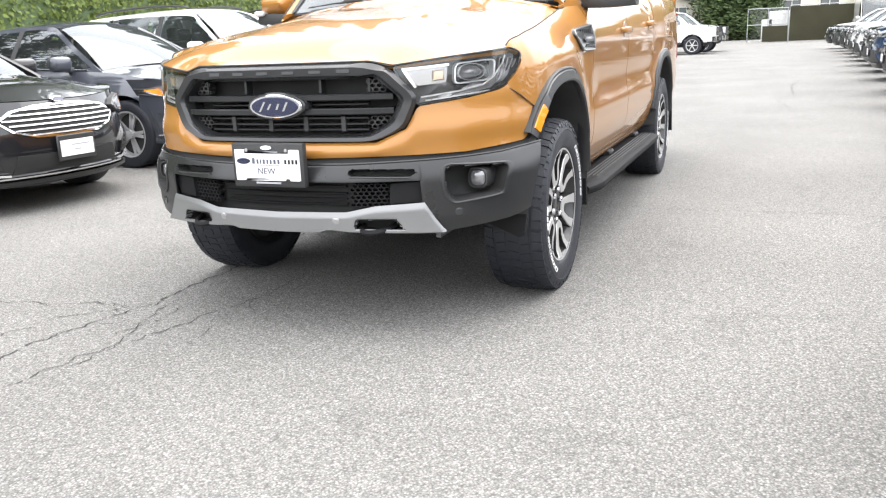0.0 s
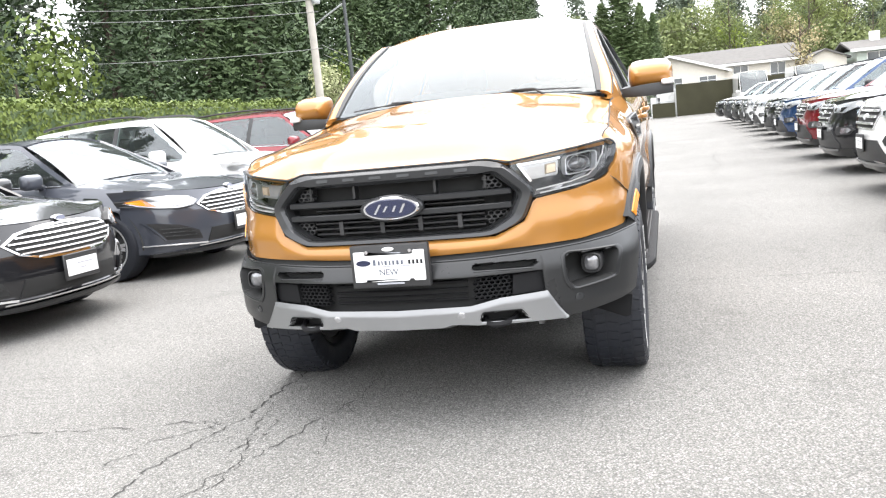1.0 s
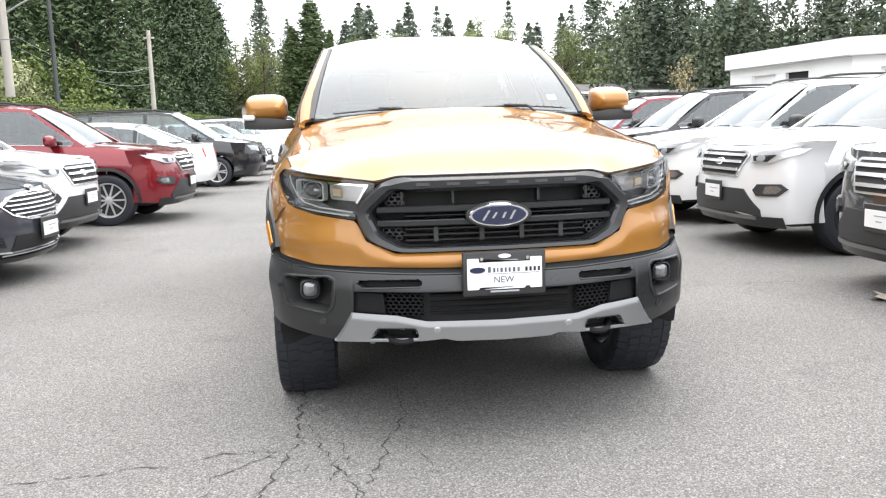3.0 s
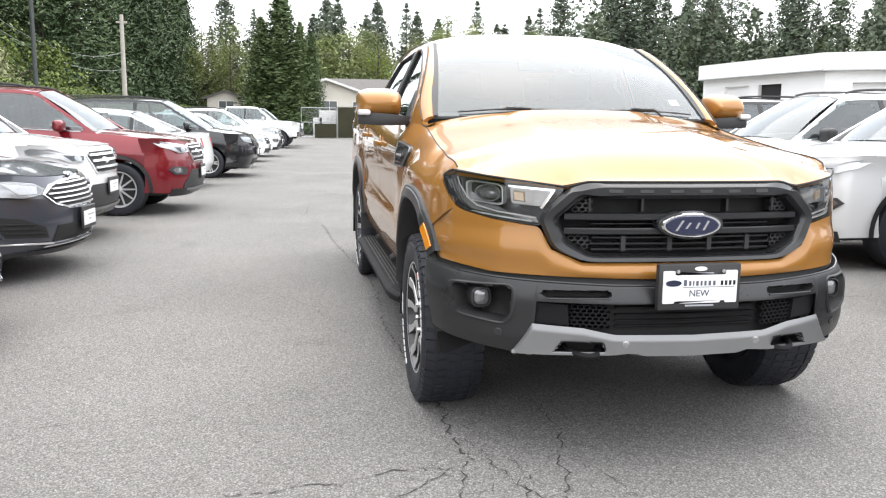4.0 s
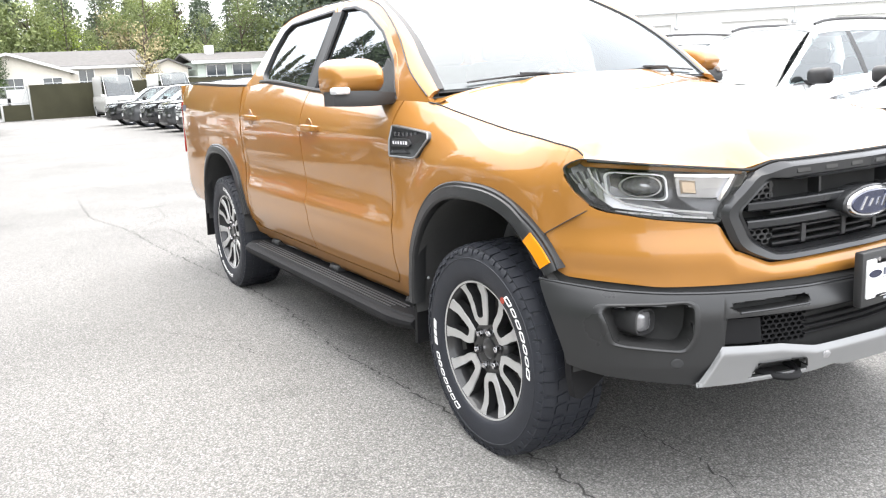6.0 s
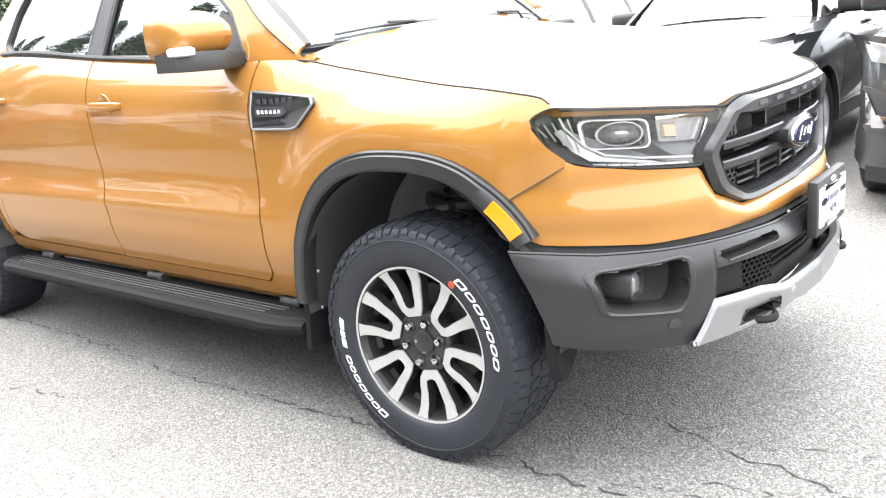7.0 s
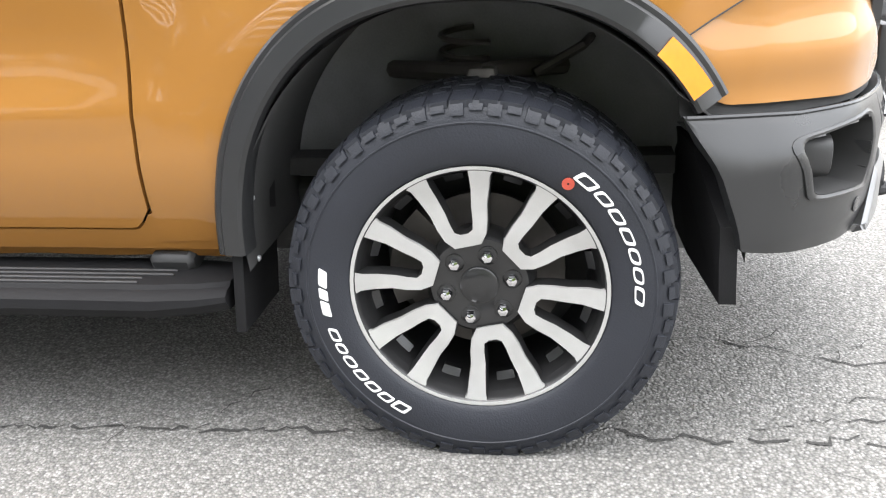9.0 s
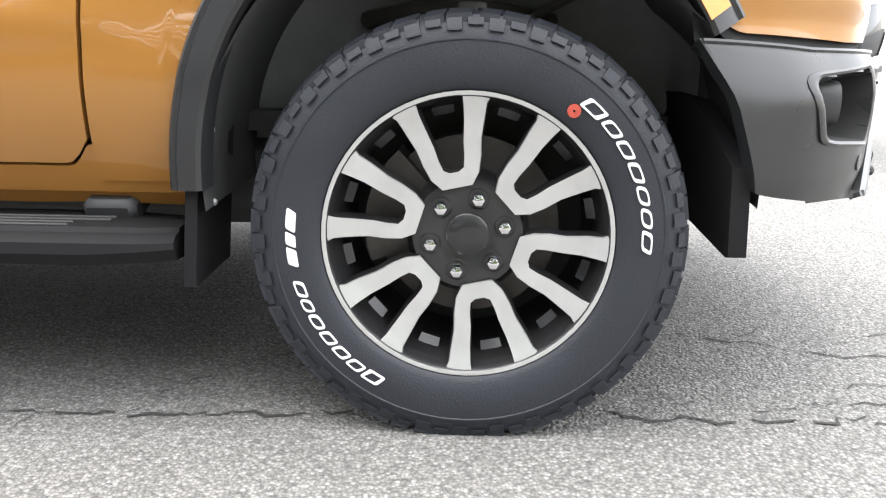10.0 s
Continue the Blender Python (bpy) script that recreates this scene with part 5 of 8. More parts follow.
FOG = [(0.832, 0.650), (0.812, 0.545), (0.79, 0.538), (0.665, 0.522), (0.642, 0.560), (0.634, 0.650), (0.655, 0.662)]
SLOT = [(0.312, 0.660), (0.300, 0.645), (0.315, 0.630), (0.52, 0.624), (0.545, 0.640), (0.535, 0.655)]
holes = []
for sg in (1, -1):
    for p in (FOG, SLOT):
        h = [(arc(sg * a, b), b) for a, b in p]
        holes.append(h if sg > 0 else h[::-1])
q = bmesh.new()


def bump_off(s, z):
    k = (bt(s) - z)
    return 0.022 - 0.30 * max(0, 0.012 - k) - 0.05 * max(0, k - 0.06) * (1 if abs(s) < 0.55 else 0.6)


columns(q, steps(-1.145, 1.145, 230), bb, bt, lambda s, z: skin(s, z, bump_off(s, z)), 28, holes=holes)
orient(q, (0, 0.6, 0.6))
thicken(q, 0.03)
bumper = part("front_bumper", q, GREYPLASTIC, truck, "charcoal moulded plastic front bumper")
q = bmesh.new()
columns(q, steps(-1.145, 1.145, 120), lambda s: bt(s) - 0.004, lambda s: fas_lo(s) + 0.01, lambda s, z: skin(s, z, 0.0), 2)
orient(q, (0, 0.6, 0.6))
part("bumper_gap", q, NIGHT, bumper)
# lighter grey bead that draws the highlight along the bumper's top edge
q = bmesh.new()
tube(q, [skin(s, bt(s) - 0.003, 0.0205) for s in steps(-1.14, 1.14, 120)], 0.0045, 6)
part("bumper_edge", q, GRILLEGREY, bumper)
for sg in (1, -1):
    fg = fine_poly([(sg * a, b) for a, b in FOG], 0.02, 0.032, 5)
    fc = (sg * 0.735, 0.598)
    fs = lambda k: [(fc[0] + (a - fc[0]) * k, fc[1] + (b - fc[1]) * k) for a, b in fg]
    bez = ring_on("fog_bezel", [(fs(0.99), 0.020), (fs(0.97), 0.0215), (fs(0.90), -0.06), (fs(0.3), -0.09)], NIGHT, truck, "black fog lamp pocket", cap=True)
    ring_on("fog_lip", [(fs(1.135), 0.010), (fs(1.125), 0.0235), (fs(1.06), 0.0255), (fs(0.985), 0.0225), (fs(0.97), 0.012)], GREYPLASTIC, bez)
    # lamp barrel that looks straight ahead out of the slanted pocket
    r0_ = oval(0.040, 0.041, 32, power=3.0)
    rr = lambda k, y: [(sg * 0.738 + a * k, y, 0.600 + b * k) for a, b in r0_]
    q = bmesh.new()
    loops(q, [rr(1.10, -0.56), rr(1.02, -0.645), rr(0.97, -0.657), rr(0.86, -0.659), rr(0.78, -0.645), rr(0.3, -0.640)], True, False, True)
    part("fog_housing", q, BLACK, bez, fix=True)
    q = bmesh.new()
    loops(q, [rr(0.74, -0.642), rr(0.70, -0.650), rr(0.45, -0.656), rr(0.2, -0.658)], True, False, True)
    part("fog_lamp", q, FOGGLASS, bez, "small clear fog lamp", fix=True)
    sl = fine_poly([(sg * a, b) for a, b in SLOT], 0.03, 0.008)
    sc = (sg * 0.42, 0.642)
    ring_on("bumper_slot", [([(sc[0] + (a - sc[0]) * 1.04, sc[1] + (b - sc[1]) * 1.25) for a, b in sl], 0.020), (sl, 0.022), (sl, -0.03)], NIGHT, bumper, cap=True)
    q = bmesh.new()
    tube(q, [F(sg * x, z, 0.023) for x, z in ((0.31, 0.631), (0.42, 0.6275), (0.52, 0.6245))], 0.0035, 6)
    part("slot_edge", q, GRILLEGREY, bumper)
    for x_, z_ in ((0.682, 0.484),):
        q = bmesh.new()
        n_ = lambda k, d: [F(sg * x_ + 0.013 * k * math.cos(t), z_ + 0.013 * k * math.sin(t), d) for t in steps(0, 2 * math.pi * 15 / 16, 15)]
        loops(q, [n_(1.2, 0.014), n_(1.2, 0.020), n_(0.9, 0.021), n_(0.5, 0.021)], True, False, True)
        part("parking_sensor", q, GRILLEGREY, bumper, fix=True)
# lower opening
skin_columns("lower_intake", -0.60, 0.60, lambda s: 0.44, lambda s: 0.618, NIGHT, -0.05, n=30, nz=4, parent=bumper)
for z0, z1 in ((0.582, 0.592), (0.556, 0.564), (0.535, 0.542), (0.515, 0.522)):
    nose_bar("intake_fin", -0.28, 0.28, z0, z1, -0.03, -0.05, STEPBLACK, bumper)
for sg in (1, -1):
    for x0, x1 in ((0.30, 0.445),):
        q = bmesh.new()
        for r_ in range(6):
            for c_ in range(7):
                x, z = x0 + 0.012 + c_ * 0.0215 + (0.0108 if r_ % 2 else 0), 0.520 + r_ * 0.0145
                if x > x1:
                    continue
                out = [(sg * (x + 0.0125 * math.cos(math.pi / 6 + k * math.pi / 3)), z + 0.0093 * math.sin(math.pi / 6 + k * math.pi / 3)) for k in range(6)]
                inn = [(sg * (x + 0.0095 * math.cos(math.pi / 6 + k * math.pi / 3)), z + 0.0068 * math.sin(math.pi / 6 + k * math.pi / 3)) for k in range(6)]
                loops(q, [[F(a, b, -0.02) for a, b in out], [F(a, b, -0.010) for a, b in out], [F(a, b, -0.010) for a, b in inn], [F(a, b, -0.04) for a, b in inn]])
        tagged(part("intake_mesh", q, STEPBLACK, bumper, fix=True), kind="stuff")
    wedge = [(0.455, 0.600), (0.60, 0.606), (0.562, 0.528), (0.448, 0.524)]
    skin_plate("intake_wedge", [(sg * a, b) for a, b in wedge], STEPBLACK, 0.0, -0.05, bumper)

# -- silver skid plate
sk_hi = lambda s: float(np.interp(xof(s, 0.48), [0, 0.29, 0.40, 0.57, 0.628], [0.494, 0.498, 0.520, 0.528, 0.420]))
sk_lo = lambda s: float(np.interp(xof(s, 0.42), [0, 0.18, 0.22, 0.30, 0.628], [0.418, 0.420, 0.432, 0.424, 0.412]))
HOOK = [(0.315, 0.428), (0.332, 0.472), (0.468, 0.470), (0.498, 0.424)]
holes = []
for sg in (1, -1):
    h = [(arc(sg * a, b), b) for a, b in HOOK]
    holes.append(h)
q = bmesh.new()
sk_off = lambda s, z: 0.030 + 0.25 * max(0, 0.47 - z) - 0.5 * max(0, z - sk_hi(s) + 0.02)
columns(q, steps(-0.662, 0.662, 150), sk_lo, sk_hi, lambda s, z: skin(s, z, sk_off(s, z)), 14, holes=holes)
orient(q, (0, 0.5, 0.6))
thicken(q, 0.025)
skid = part("skid_plate", q, SILVER, truck, "satin silver skid plate")
q = bmesh.new()
sheet(q, steps(-0.655, 0.655, 60), steps(0, 1, 5), lambda s, k: skin(s, sk_lo(s) - 0.028 * k, 0.030 + 0.25 * (0.47 - sk_lo(s)) - 0.10 * k))
orient(q, (0, 0.3, 0.9))
thicken(q, 0.012)
part("skid_lower", q, SILVER, skid)
for sg in (1, -1):
    hk = fine_poly([(sg * a, b) for a, b in HOOK], 0.03, 0.01)
    hc = (sg * 0.402, 0.449)
    ring_on("hook_opening", [([(hc[0] + (a - hc[0]) * 1.05, hc[1] + (b - hc[1]) * 1.15) for a, b in hk], 0.037), (hk, 0.037), (hk, -0.03)], NIGHT, skid, cap=True)
    q = bmesh.new()
    pts = [F(sg * (0.402 + 0.060 * math.cos(t)), 0.436, -0.03) + Vector((0, -0.086 * math.sin(t), -0.014 * math.sin(t))) for t in steps(0, math.pi, 16)]
    tube(q, pts, 0.0115, 8)
    part("tow_hook", q, STEPBLACK, skid, "black tow hook loop")
    q = bmesh.new()
    n_ = lambda k, d: [F(sg * 0.254 + 0.012 * k * math.cos(t), 0.464 + 0.012 * k * math.sin(t), d) for t in steps(0, 2 * math.pi * 15 / 16, 15)]
    loops(q, [n_(1.25, 0.02), n_(1.25, 0.033), n_(0.9, 0.0345), n_(0.5, 0.0345)], True, False, True)
    part("parking_sensor", q, LAMPBODY, skid, fix=True)
q = bmesh.new()
columns(q, steps(-0.62, 0.62, 50), lambda s: 0.405, lambda s: 0.47, lambda s, z: skin(s * 0.95, z, -0.22 - 0.6 * (0.47 - z)), 4)
orient(q, (0, 0.6, 0.6))
part("under_valance", q, DARK, truck)

# -- dealer plate
q = bmesh.new()
block(q, (0, -0.938, 0.680), (0.318, 0.030, 0.168), 0.006, seg=2)
pl_ = part("licence_plate", q, BLACK, truck, "white dealer plate in a black holder")
q = bmesh.new()
poly = fine_poly([(-0.143, -0.058), (-0.098, -0.058), (-0.098, -0.050), (-0.078, -0.050), (-0.078, -0.058), (0.078, -0.058), (0.078, -0.050), (0.098, -0.050), (0.098, -0.058), (0.143, -0.058),
                  (0.143, 0.060), (0.098, 0.060), (0.098, 0.045), (-0.098, 0.045), (-0.098, 0.060), (-0.143, 0.060)], 1.0, 0.004, 2)
plate(q, poly, lambda a, b, d: (a, -0.9545 + d, 0.680 + b), -0.003, 0.002)
bmesh.ops.triangulate(q, faces=[f for f in q.faces if len(f.verts) > 4])
part("plate_insert", q, PLATEWHITE, pl_, fix=True)
q = bmesh.new()
plate(q, oval(0.030, 0.0115, 28, -0.104, 0.696), lambda a, b, d: (a, -0.9575 + d, b), -0.002, 0.001)
part("plate_oval", q, BADGEBLUE, pl_, fix=True)
xcur = -0.068
for k, (w_, h_) in enumerate([(0.018, 0.022), (0.013, 0.017), (0.008, 0.017), (0.015, 0.017), (0.011, 0.017), (0.013, 0.017), (0.015, 0.017), (0.014, 0.017)]):
    q = bmesh.new()
    block(q, (xcur + w_ / 2, -0.9580, 0.694 + h_ / 2 - 0.008), (w_ * 0.62, 0.002, h_), 0.0)
    part("plate_bar", q, INK, pl_)
    xcur += w_ + 0.003
for k in range(4):
    q = bmesh.new()
    block(q, (0.083 + k * 0.016, -0.9580, 0.6945), (0.009, 0.002, 0.0165), 0.0)
    part("plate_bar", q, GRILLEGREY, pl_)
q = bmesh.new()
block(q, (0.032, -0.9578, 0.6805), (0.20, 0.002, 0.0016), 0.0)
part("plate_rule", q, INK, pl_)
q = lettering("NEW", 0.034, 0.001)
for v in q.verts:
    v.co = Vector((v.co.x - 0.004, -0.9582 - v.co.z, 0.657 + v.co.y))
part("plate_lettering", q, INK, pl_)
for z_, w_ in ((0.730, 0.10), (0.613, 0.11)):
    q = bmesh.new()
    block(q, (0, -0.9555, z_), (w_, 0.002, 0.0065), 0.0)
    part("holder_print", q, PRINT, pl_)
q = bmesh.new()
plate(q, oval(0.024, 0.008, 24, 0, 0.747), lambda a, b, d: (a, -0.9555 + d, b), -0.002, 0.001)
part("holder_oval", q, PLATEWHITE, pl_, fix=True)
for x_ in (-0.088, 0.088):
    q = bmesh.new()
    plate(q, oval(0.007, 0.007, 12, x_, 0.738), lambda a, b, d: (a, -0.955 + d, b), -0.004, 0.001)
    part("plate_screw", q, CHROME, pl_, fix=True)

# -- body sides
WMAX = crv((-0.52, 0.815), (-0.462, 0.851), (-0.409, 0.869), (-0.35, 0.890), (-0.2, 0.908), (0.0, 0.917), (0.4, 0.910), (1.0, 0.905), (2.0, 0.905), (2.7, 0.905), (3.2, 0.915), (3.8, 0.905), (4.25, 0.885), (4.4, 0.86))
TOP = crv((-0.48, 1.066), (-0.436, 1.103), (-0.1, 1.150), (0.27, 1.208), (0.5, 1.246), (0.62, 1.252), (0.75, 1.254), (1.54, 1.298), (2.35, 1.360), (2.66, 1.348), (2.70, 1.348), (4.2, 1.385), (4.4, 1.385))
INS = crv((-0.47, 0.05), (0.0, 0.095), (0.4, 0.105), (0.7, 0.075), (2.6, 0.07), (2.7, 0.045), (4.4, 0.045))
ZS = crv((-0.47, 0.98), (0.4, 1.03), (0.75, 1.09), (4.4, 1.15))


def W(y, z):
    w = WMAX(y)
    k = max(0.0, (z - ZS(y)) / max(TOP(y) - ZS(y), 0.02))
    w -= INS(y) * k * k
    w -= 0.055 * (max(0.0, 0.66 - z) / 0.2) ** 1.6
    # the fender stands proud in a band round the wheel arch
    q_ = min(1.0, max(0.0, (math.hypot(y, z - 0.47) - 0.57) / 0.13))
    w -= 0.017 * q_ * q_ * (3 - 2 * q_) * min(1.0, max(0.0, (0.60 - y) / 0.22)) * min(1.0, max(0.0, (y + 0.43) / 0.2))
    door = min(1.0, max(0.0, (y - 0.5) / 0.3)) * min(1.0, max(0.0, (2.9 - y) / 0.3))
    w += door * (0.010 * math.exp(-((z - 0.735) / 0.03) ** 2) - 0.012 * math.exp(-((z - 0.86) / 0.08) ** 2)) + 0.005 * math.exp(-((z - 1.07) / 0.02) ** 2) * min(1, max(0, y - 0.3))
    return w


def arch_pt(c, r, t):
    co = math.cos(t)
    return (c + math.copysign(r * abs(co) ** 0.81, co), 0.47 + r * math.sin(t))


def arch_z(y, c, r=0.5):
    d = min(1.0, abs(y - c) / r) ** 1.235
    return 0.47 + r * math.sqrt(max(0.0, 1 - d * d))


def low_line(y):
    if y < -0.345:
        return float(np.interp(y, [-0.512, -0.462, -0.409, -0.356, -0.345], [0.930, 0.900, 0.870, 0.838, 0.832]))
    if y < 0.50:
        return arch_z(y, 0.0)
    if y < 0.625:
        return 0.455
    if 2.74 < y < 3.70:
        return arch_z(y, 3.22)
    return 0.490 if y < 2.7 else 0.52


def FTOP(y):
    """The fender's upper edge: under the lamp's tail, then along the hood."""
    return min(TOP(y), float(np.interp(y, [-0.512, -0.474, -0.430, -0.420], [0.942, 0.978, 1.035, 1.13])) if y < -0.42 else 9.0)


def door_lean(y, z):
    """The front door's leading edge leans back towards the sill."""
    return y + 0.042 * min(1.0, max(0.0, (1.0 - z) / 0.5)) * math.exp(-((y - 0.622) / 0.10) ** 2)


def panel(name, y0, y1, sg, lo, hi, label="", n=None, parent=truck, nz=26, material=None):
    q = bmesh.new()
    def bent(y, z):
        y = door_lean(y, z)
        return (sg * W(y, z), y, z)
    columns(q, steps(y0, y1, n or max(8, int((y1 - y0) / 0.022))), lo, hi, bent, nz)
    orient(q, (0, None, 0.7))
    thicken(q, 0.018)
    return part(name, q, material or ORANGE, parent, label)


HI2 = crv((0.46, 1.250), (0.633, 1.374), (0.827, 1.528), (1.134, 1.683), (1.374, 1.727), (1.9, 1.738), (2.25, 1.722), (2.42, 1.682))


def top2(y):
    return HI2(y) if y <= 2.42 else 1.682 + (1.362 - 1.682) * (y - 2.42) / 0.24


def G(y, z):
    b = TOP(y)
    k = max(0.0, (z - b) / (1.725 - b))
    xb = W(y, b)
    return xb + (0.648 - xb) * k ** 1.08


PANE_F = [(0.70, 1.270), (1.585, 1.316), (1.535, 1.692), (1.38, 1.686), (1.22, 1.648), (0.98, 1.545), (0.80, 1.415)]
PANE_R = [(1.69, 1.322), (2.34, 1.372), (2.40, 1.41), (2.37, 1.54), (2.31, 1.640), (2.23, 1.676), (1.635, 1.694)]


def pane_at(sg, poly, off):
    """A curved pane within a polygon of the cab's side."""
    q = bmesh.new()
    ys_ = [p[0] for p in poly]
    cut = lambda y: sorted(z0 + (z1 - z0) * (y - y0) / (y1 - y0) for (y0, z0), (y1, z1) in zip(poly, poly[1:] + poly[:1]) if (y0 <= y <= y1 or y1 <= y <= y0) and abs(y1 - y0) > 1e-9)
    us = steps(min(ys_) + 1e-4, max(ys_) - 1e-4, 26)
    columns(q, us, lambda y: cut(y)[0], lambda y: max(cut(y)[-1], cut(y)[0] + 1e-4), lambda y, z: (sg * (G(y, z) + off), y, z), 8)
    orient(q, (0, None, 0.8))
    return q


for sg in (-1, 1):
    panel("fender", -0.510, 0.618, sg, low_line, FTOP, "orange front fender", n=90)
    panel("fender_tip", -0.474, -0.4195, sg, lambda y: float(np.interp(y, [-0.475, -0.418], [1.074, 1.048])), TOP, n=8, nz=4)
    d1 = panel("front_door", 0.626, 1.640, sg, lambda y: 0.488 + 0.045 * (max(0, 0.685 - y) / 0.059) ** 2.2, TOP, "orange front door")
    d2 = panel("rear_door", 1.648, 2.622, sg, lambda y: 0.492 + 0.9 * max(0, y - 2.50) ** 1.6, TOP, "orange rear door")
    panel("cab_corner", 2.628, 2.672, sg, lambda y: 0.52, TOP, nz=14)
    panel("bed_side", 2.690, 4.355, sg, low_line, TOP, "orange pickup bed side")
    q = bmesh.new()
    columns(q, steps(0.50, 2.73, 120), lambda y: 0.432, lambda y: 0.482 + 0.045 * (min(1.0, max(0, 0.685 - y) / 0.059)) ** 2.2, lambda y, z: (sg * (W(y, z) - 0.004), door_lean(y, z), z), 6)
    orient(q, (0, None, 0.7))
    thicken(q, 0.02)
    rock = part("rocker_panel", q, ORANGE, truck)
    q = bmesh.new()
    sheet(q, steps(0.485, 2.73, 80), steps(0, 1, 3), lambda y, k: (sg * (W(y, 0.44) - 0.012 - 0.022 * k), y, 0.436 - 0.030 * k + 0.0015 * math.sin(y * 21)))
    orient(q, (0, None, 0.7))
    thicken(q, 0.006)
    part("sill_flange", q, ORANGE, rock)
    # cab side frame with window openings
    q = bmesh.new()
    columns(q, steps(0.465, 2.655, 150), TOP, lambda y: max(top2(y), TOP(y) + 0.002), lambda y, z: (sg * G(y, z), y, z), 30, holes=[sized(PANE_F, 0.014), sized(PANE_R, 0.014)])
    orient(q, (0, None, 0.8))
    thicken(q, 0.03)
    part("cab_frame", q, ORANGE, truck, "orange cab side frame")
    for poly, d in ((PANE_F, d1), (PANE_R, d2)):
        gl_ = part("side_window", pane_at(sg, sized(poly, 0.008), -0.012), SIDEGLASS, d, "tinted side window reflecting sky")
        gl_.visible_shadow = False
        fp = fine_poly(poly, 0.03, 0.015)
        q = bmesh.new()
        o1, o2, i1 = sized(fp, 0.013), sized(fp, 0.010), sized(fp, -0.004)
        loops(q, [[(sg * (G(y, z) + o), y, z) for y, z in pp] for pp, o in ((o1, 0.001), (o2, 0.006), (fp, 0.006), (i1, -0.004), (i1, -0.02))])
        part("window_seal", q, BLACK, d, fix=True)
        q = bmesh.new()
        loops(q, [[(sg * (G(y, z) + o), y, z) for y, z in pp] for pp, o in ((sized(fp, 0.036), -0.001), (sized(fp, 0.033), 0.0025), (sized(fp, 0.010), 0.0025), (sized(fp, 0.004), -0.012))])
        part("window_surround", q, ORANGE, d, fix=True)
    q = bmesh.new()
    loops(q, [[(sg * (G(y, z) + o), y, z) for y, z in pp] for pp, o in (
        ([(1.572, 1.305), (1.694, 1.312), (1.638, 1.690), (1.516, 1.686)], -0.002), ([(1.574, 1.308), (1.692, 1.315), (1.637, 1.688), (1.518, 1.684)], 0.008))], True, True, True)
    part("pillar_cover", q, BLACK, d1, "gloss black door pillar cover", fix=True)
    q = bmesh.new()
    tube(q, [(sg * (G(y, TOP(y) + 0.012) + 0.006), y, TOP(y) + 0.012) for y in steps(0.80, 2.42, 40)], 0.010, 6)
    part("belt_moulding", q, BLACK, d1)
    q = bmesh.new()
    tube(q, [(sg * (G(y, top2(y)) + 0.002), y, top2(y) + 0.004) for y in steps(0.48, 2.42, 60)], 0.003, 5)
    part("roof_seam", q, BLACK, truck)
    # sail behind the mirror
    q = bmesh.new()
    loops(q, [[(sg * (G(y, z) + o), y, z) for y, z in ((0.675, 1.262), (0.84, 1.268), (0.875, 1.335), (0.845, 1.43), (0.79, 1.405))] for o in (-0.004, 0.010)], True, True, True)
    part("mirror_sail", q, BLACK, d1, fix=True)
    # seams in the door skins are open gaps; a dark shell closes the body behind them
    q = bmesh.new()
    columns(q, steps(-0.40, 4.33, 90), lambda y: max(low_line(y), 0.46) + 0.02, lambda y: TOP(y) - 0.03, lambda y, z: (sg * (W(y, z) - 0.035), y, z), 8)
    orient(q, (0, None, 0.7))
    part("inner_shell", q, DARK, truck)
    # handles
    for d, y0, z0 in ((d1, 1.505, 1.128), (d2, 2.462, 1.166)):
        q = bmesh.new()
        xw = W(y0, z0)
        rings = []
        for k in range(13):
            t = k / 12
            y = y0 - 0.118 + 0.236 * t
            e = math.sin(math.pi * t) ** 0.35
            o = 0.006 + 0.030 * e
            h = 0.010 + 0.009 * e
            rings.append([(sg * (xw + o + a), y, z0 + b * h) for a, b in ((-0.008, -1), (0.004, -0.8), (0.008, 0), (0.004, 0.8), (-0.008, 1), (-0.014, 0))])
        loops(q, rings, True, True, True)
        part("door_handle", q, ORANGE, d, "body coloured door handle", fix=True)
        q = bmesh.new()
        lathe(q, [(0.048, -0.002), (0.046, 0.003), (0.03, 0.0015), (0.005, 0.0005)], 24, cx=sg * (xw + 0.001), cy=y0, cz=z0, sx=sg)
        part("handle_cup", q, ORANGE, d, fix=True)
    # fender vent
    VENT = [(0.600, 1.160), (0.59, 1.163), (0.348, 1.137), (0.328, 1.112), (0.395, 1.042), (0.425, 1.035), (0.600, 1.036)]
    vs_ = fine_poly(VENT, 0.04, 0.012)
    fv = lambda pp, o: [(sg * (W(y, z) + o), y, z) for y, z in pp]
    q = bmesh.new()
    loops(q, [fv(vs_, -0.002), fv(sized(vs_, -0.003), 0.014), fv(sized(vs_, -0.008), 0.014), fv(sized(vs_, -0.012), 0.011)], True, False, True)
    vent = part("fender_vent", q, GREYPLASTIC, truck, "charcoal fender vent badge", fix=True)
    q = bmesh.new()
    ve = fv(sized(vs_, -0.004), 0.0142)
    tube(q, ve + ve[:1], 0.0042, 6)
    part("vent_edge", q, SILVER, vent, fix=True)
    q = bmesh.new()
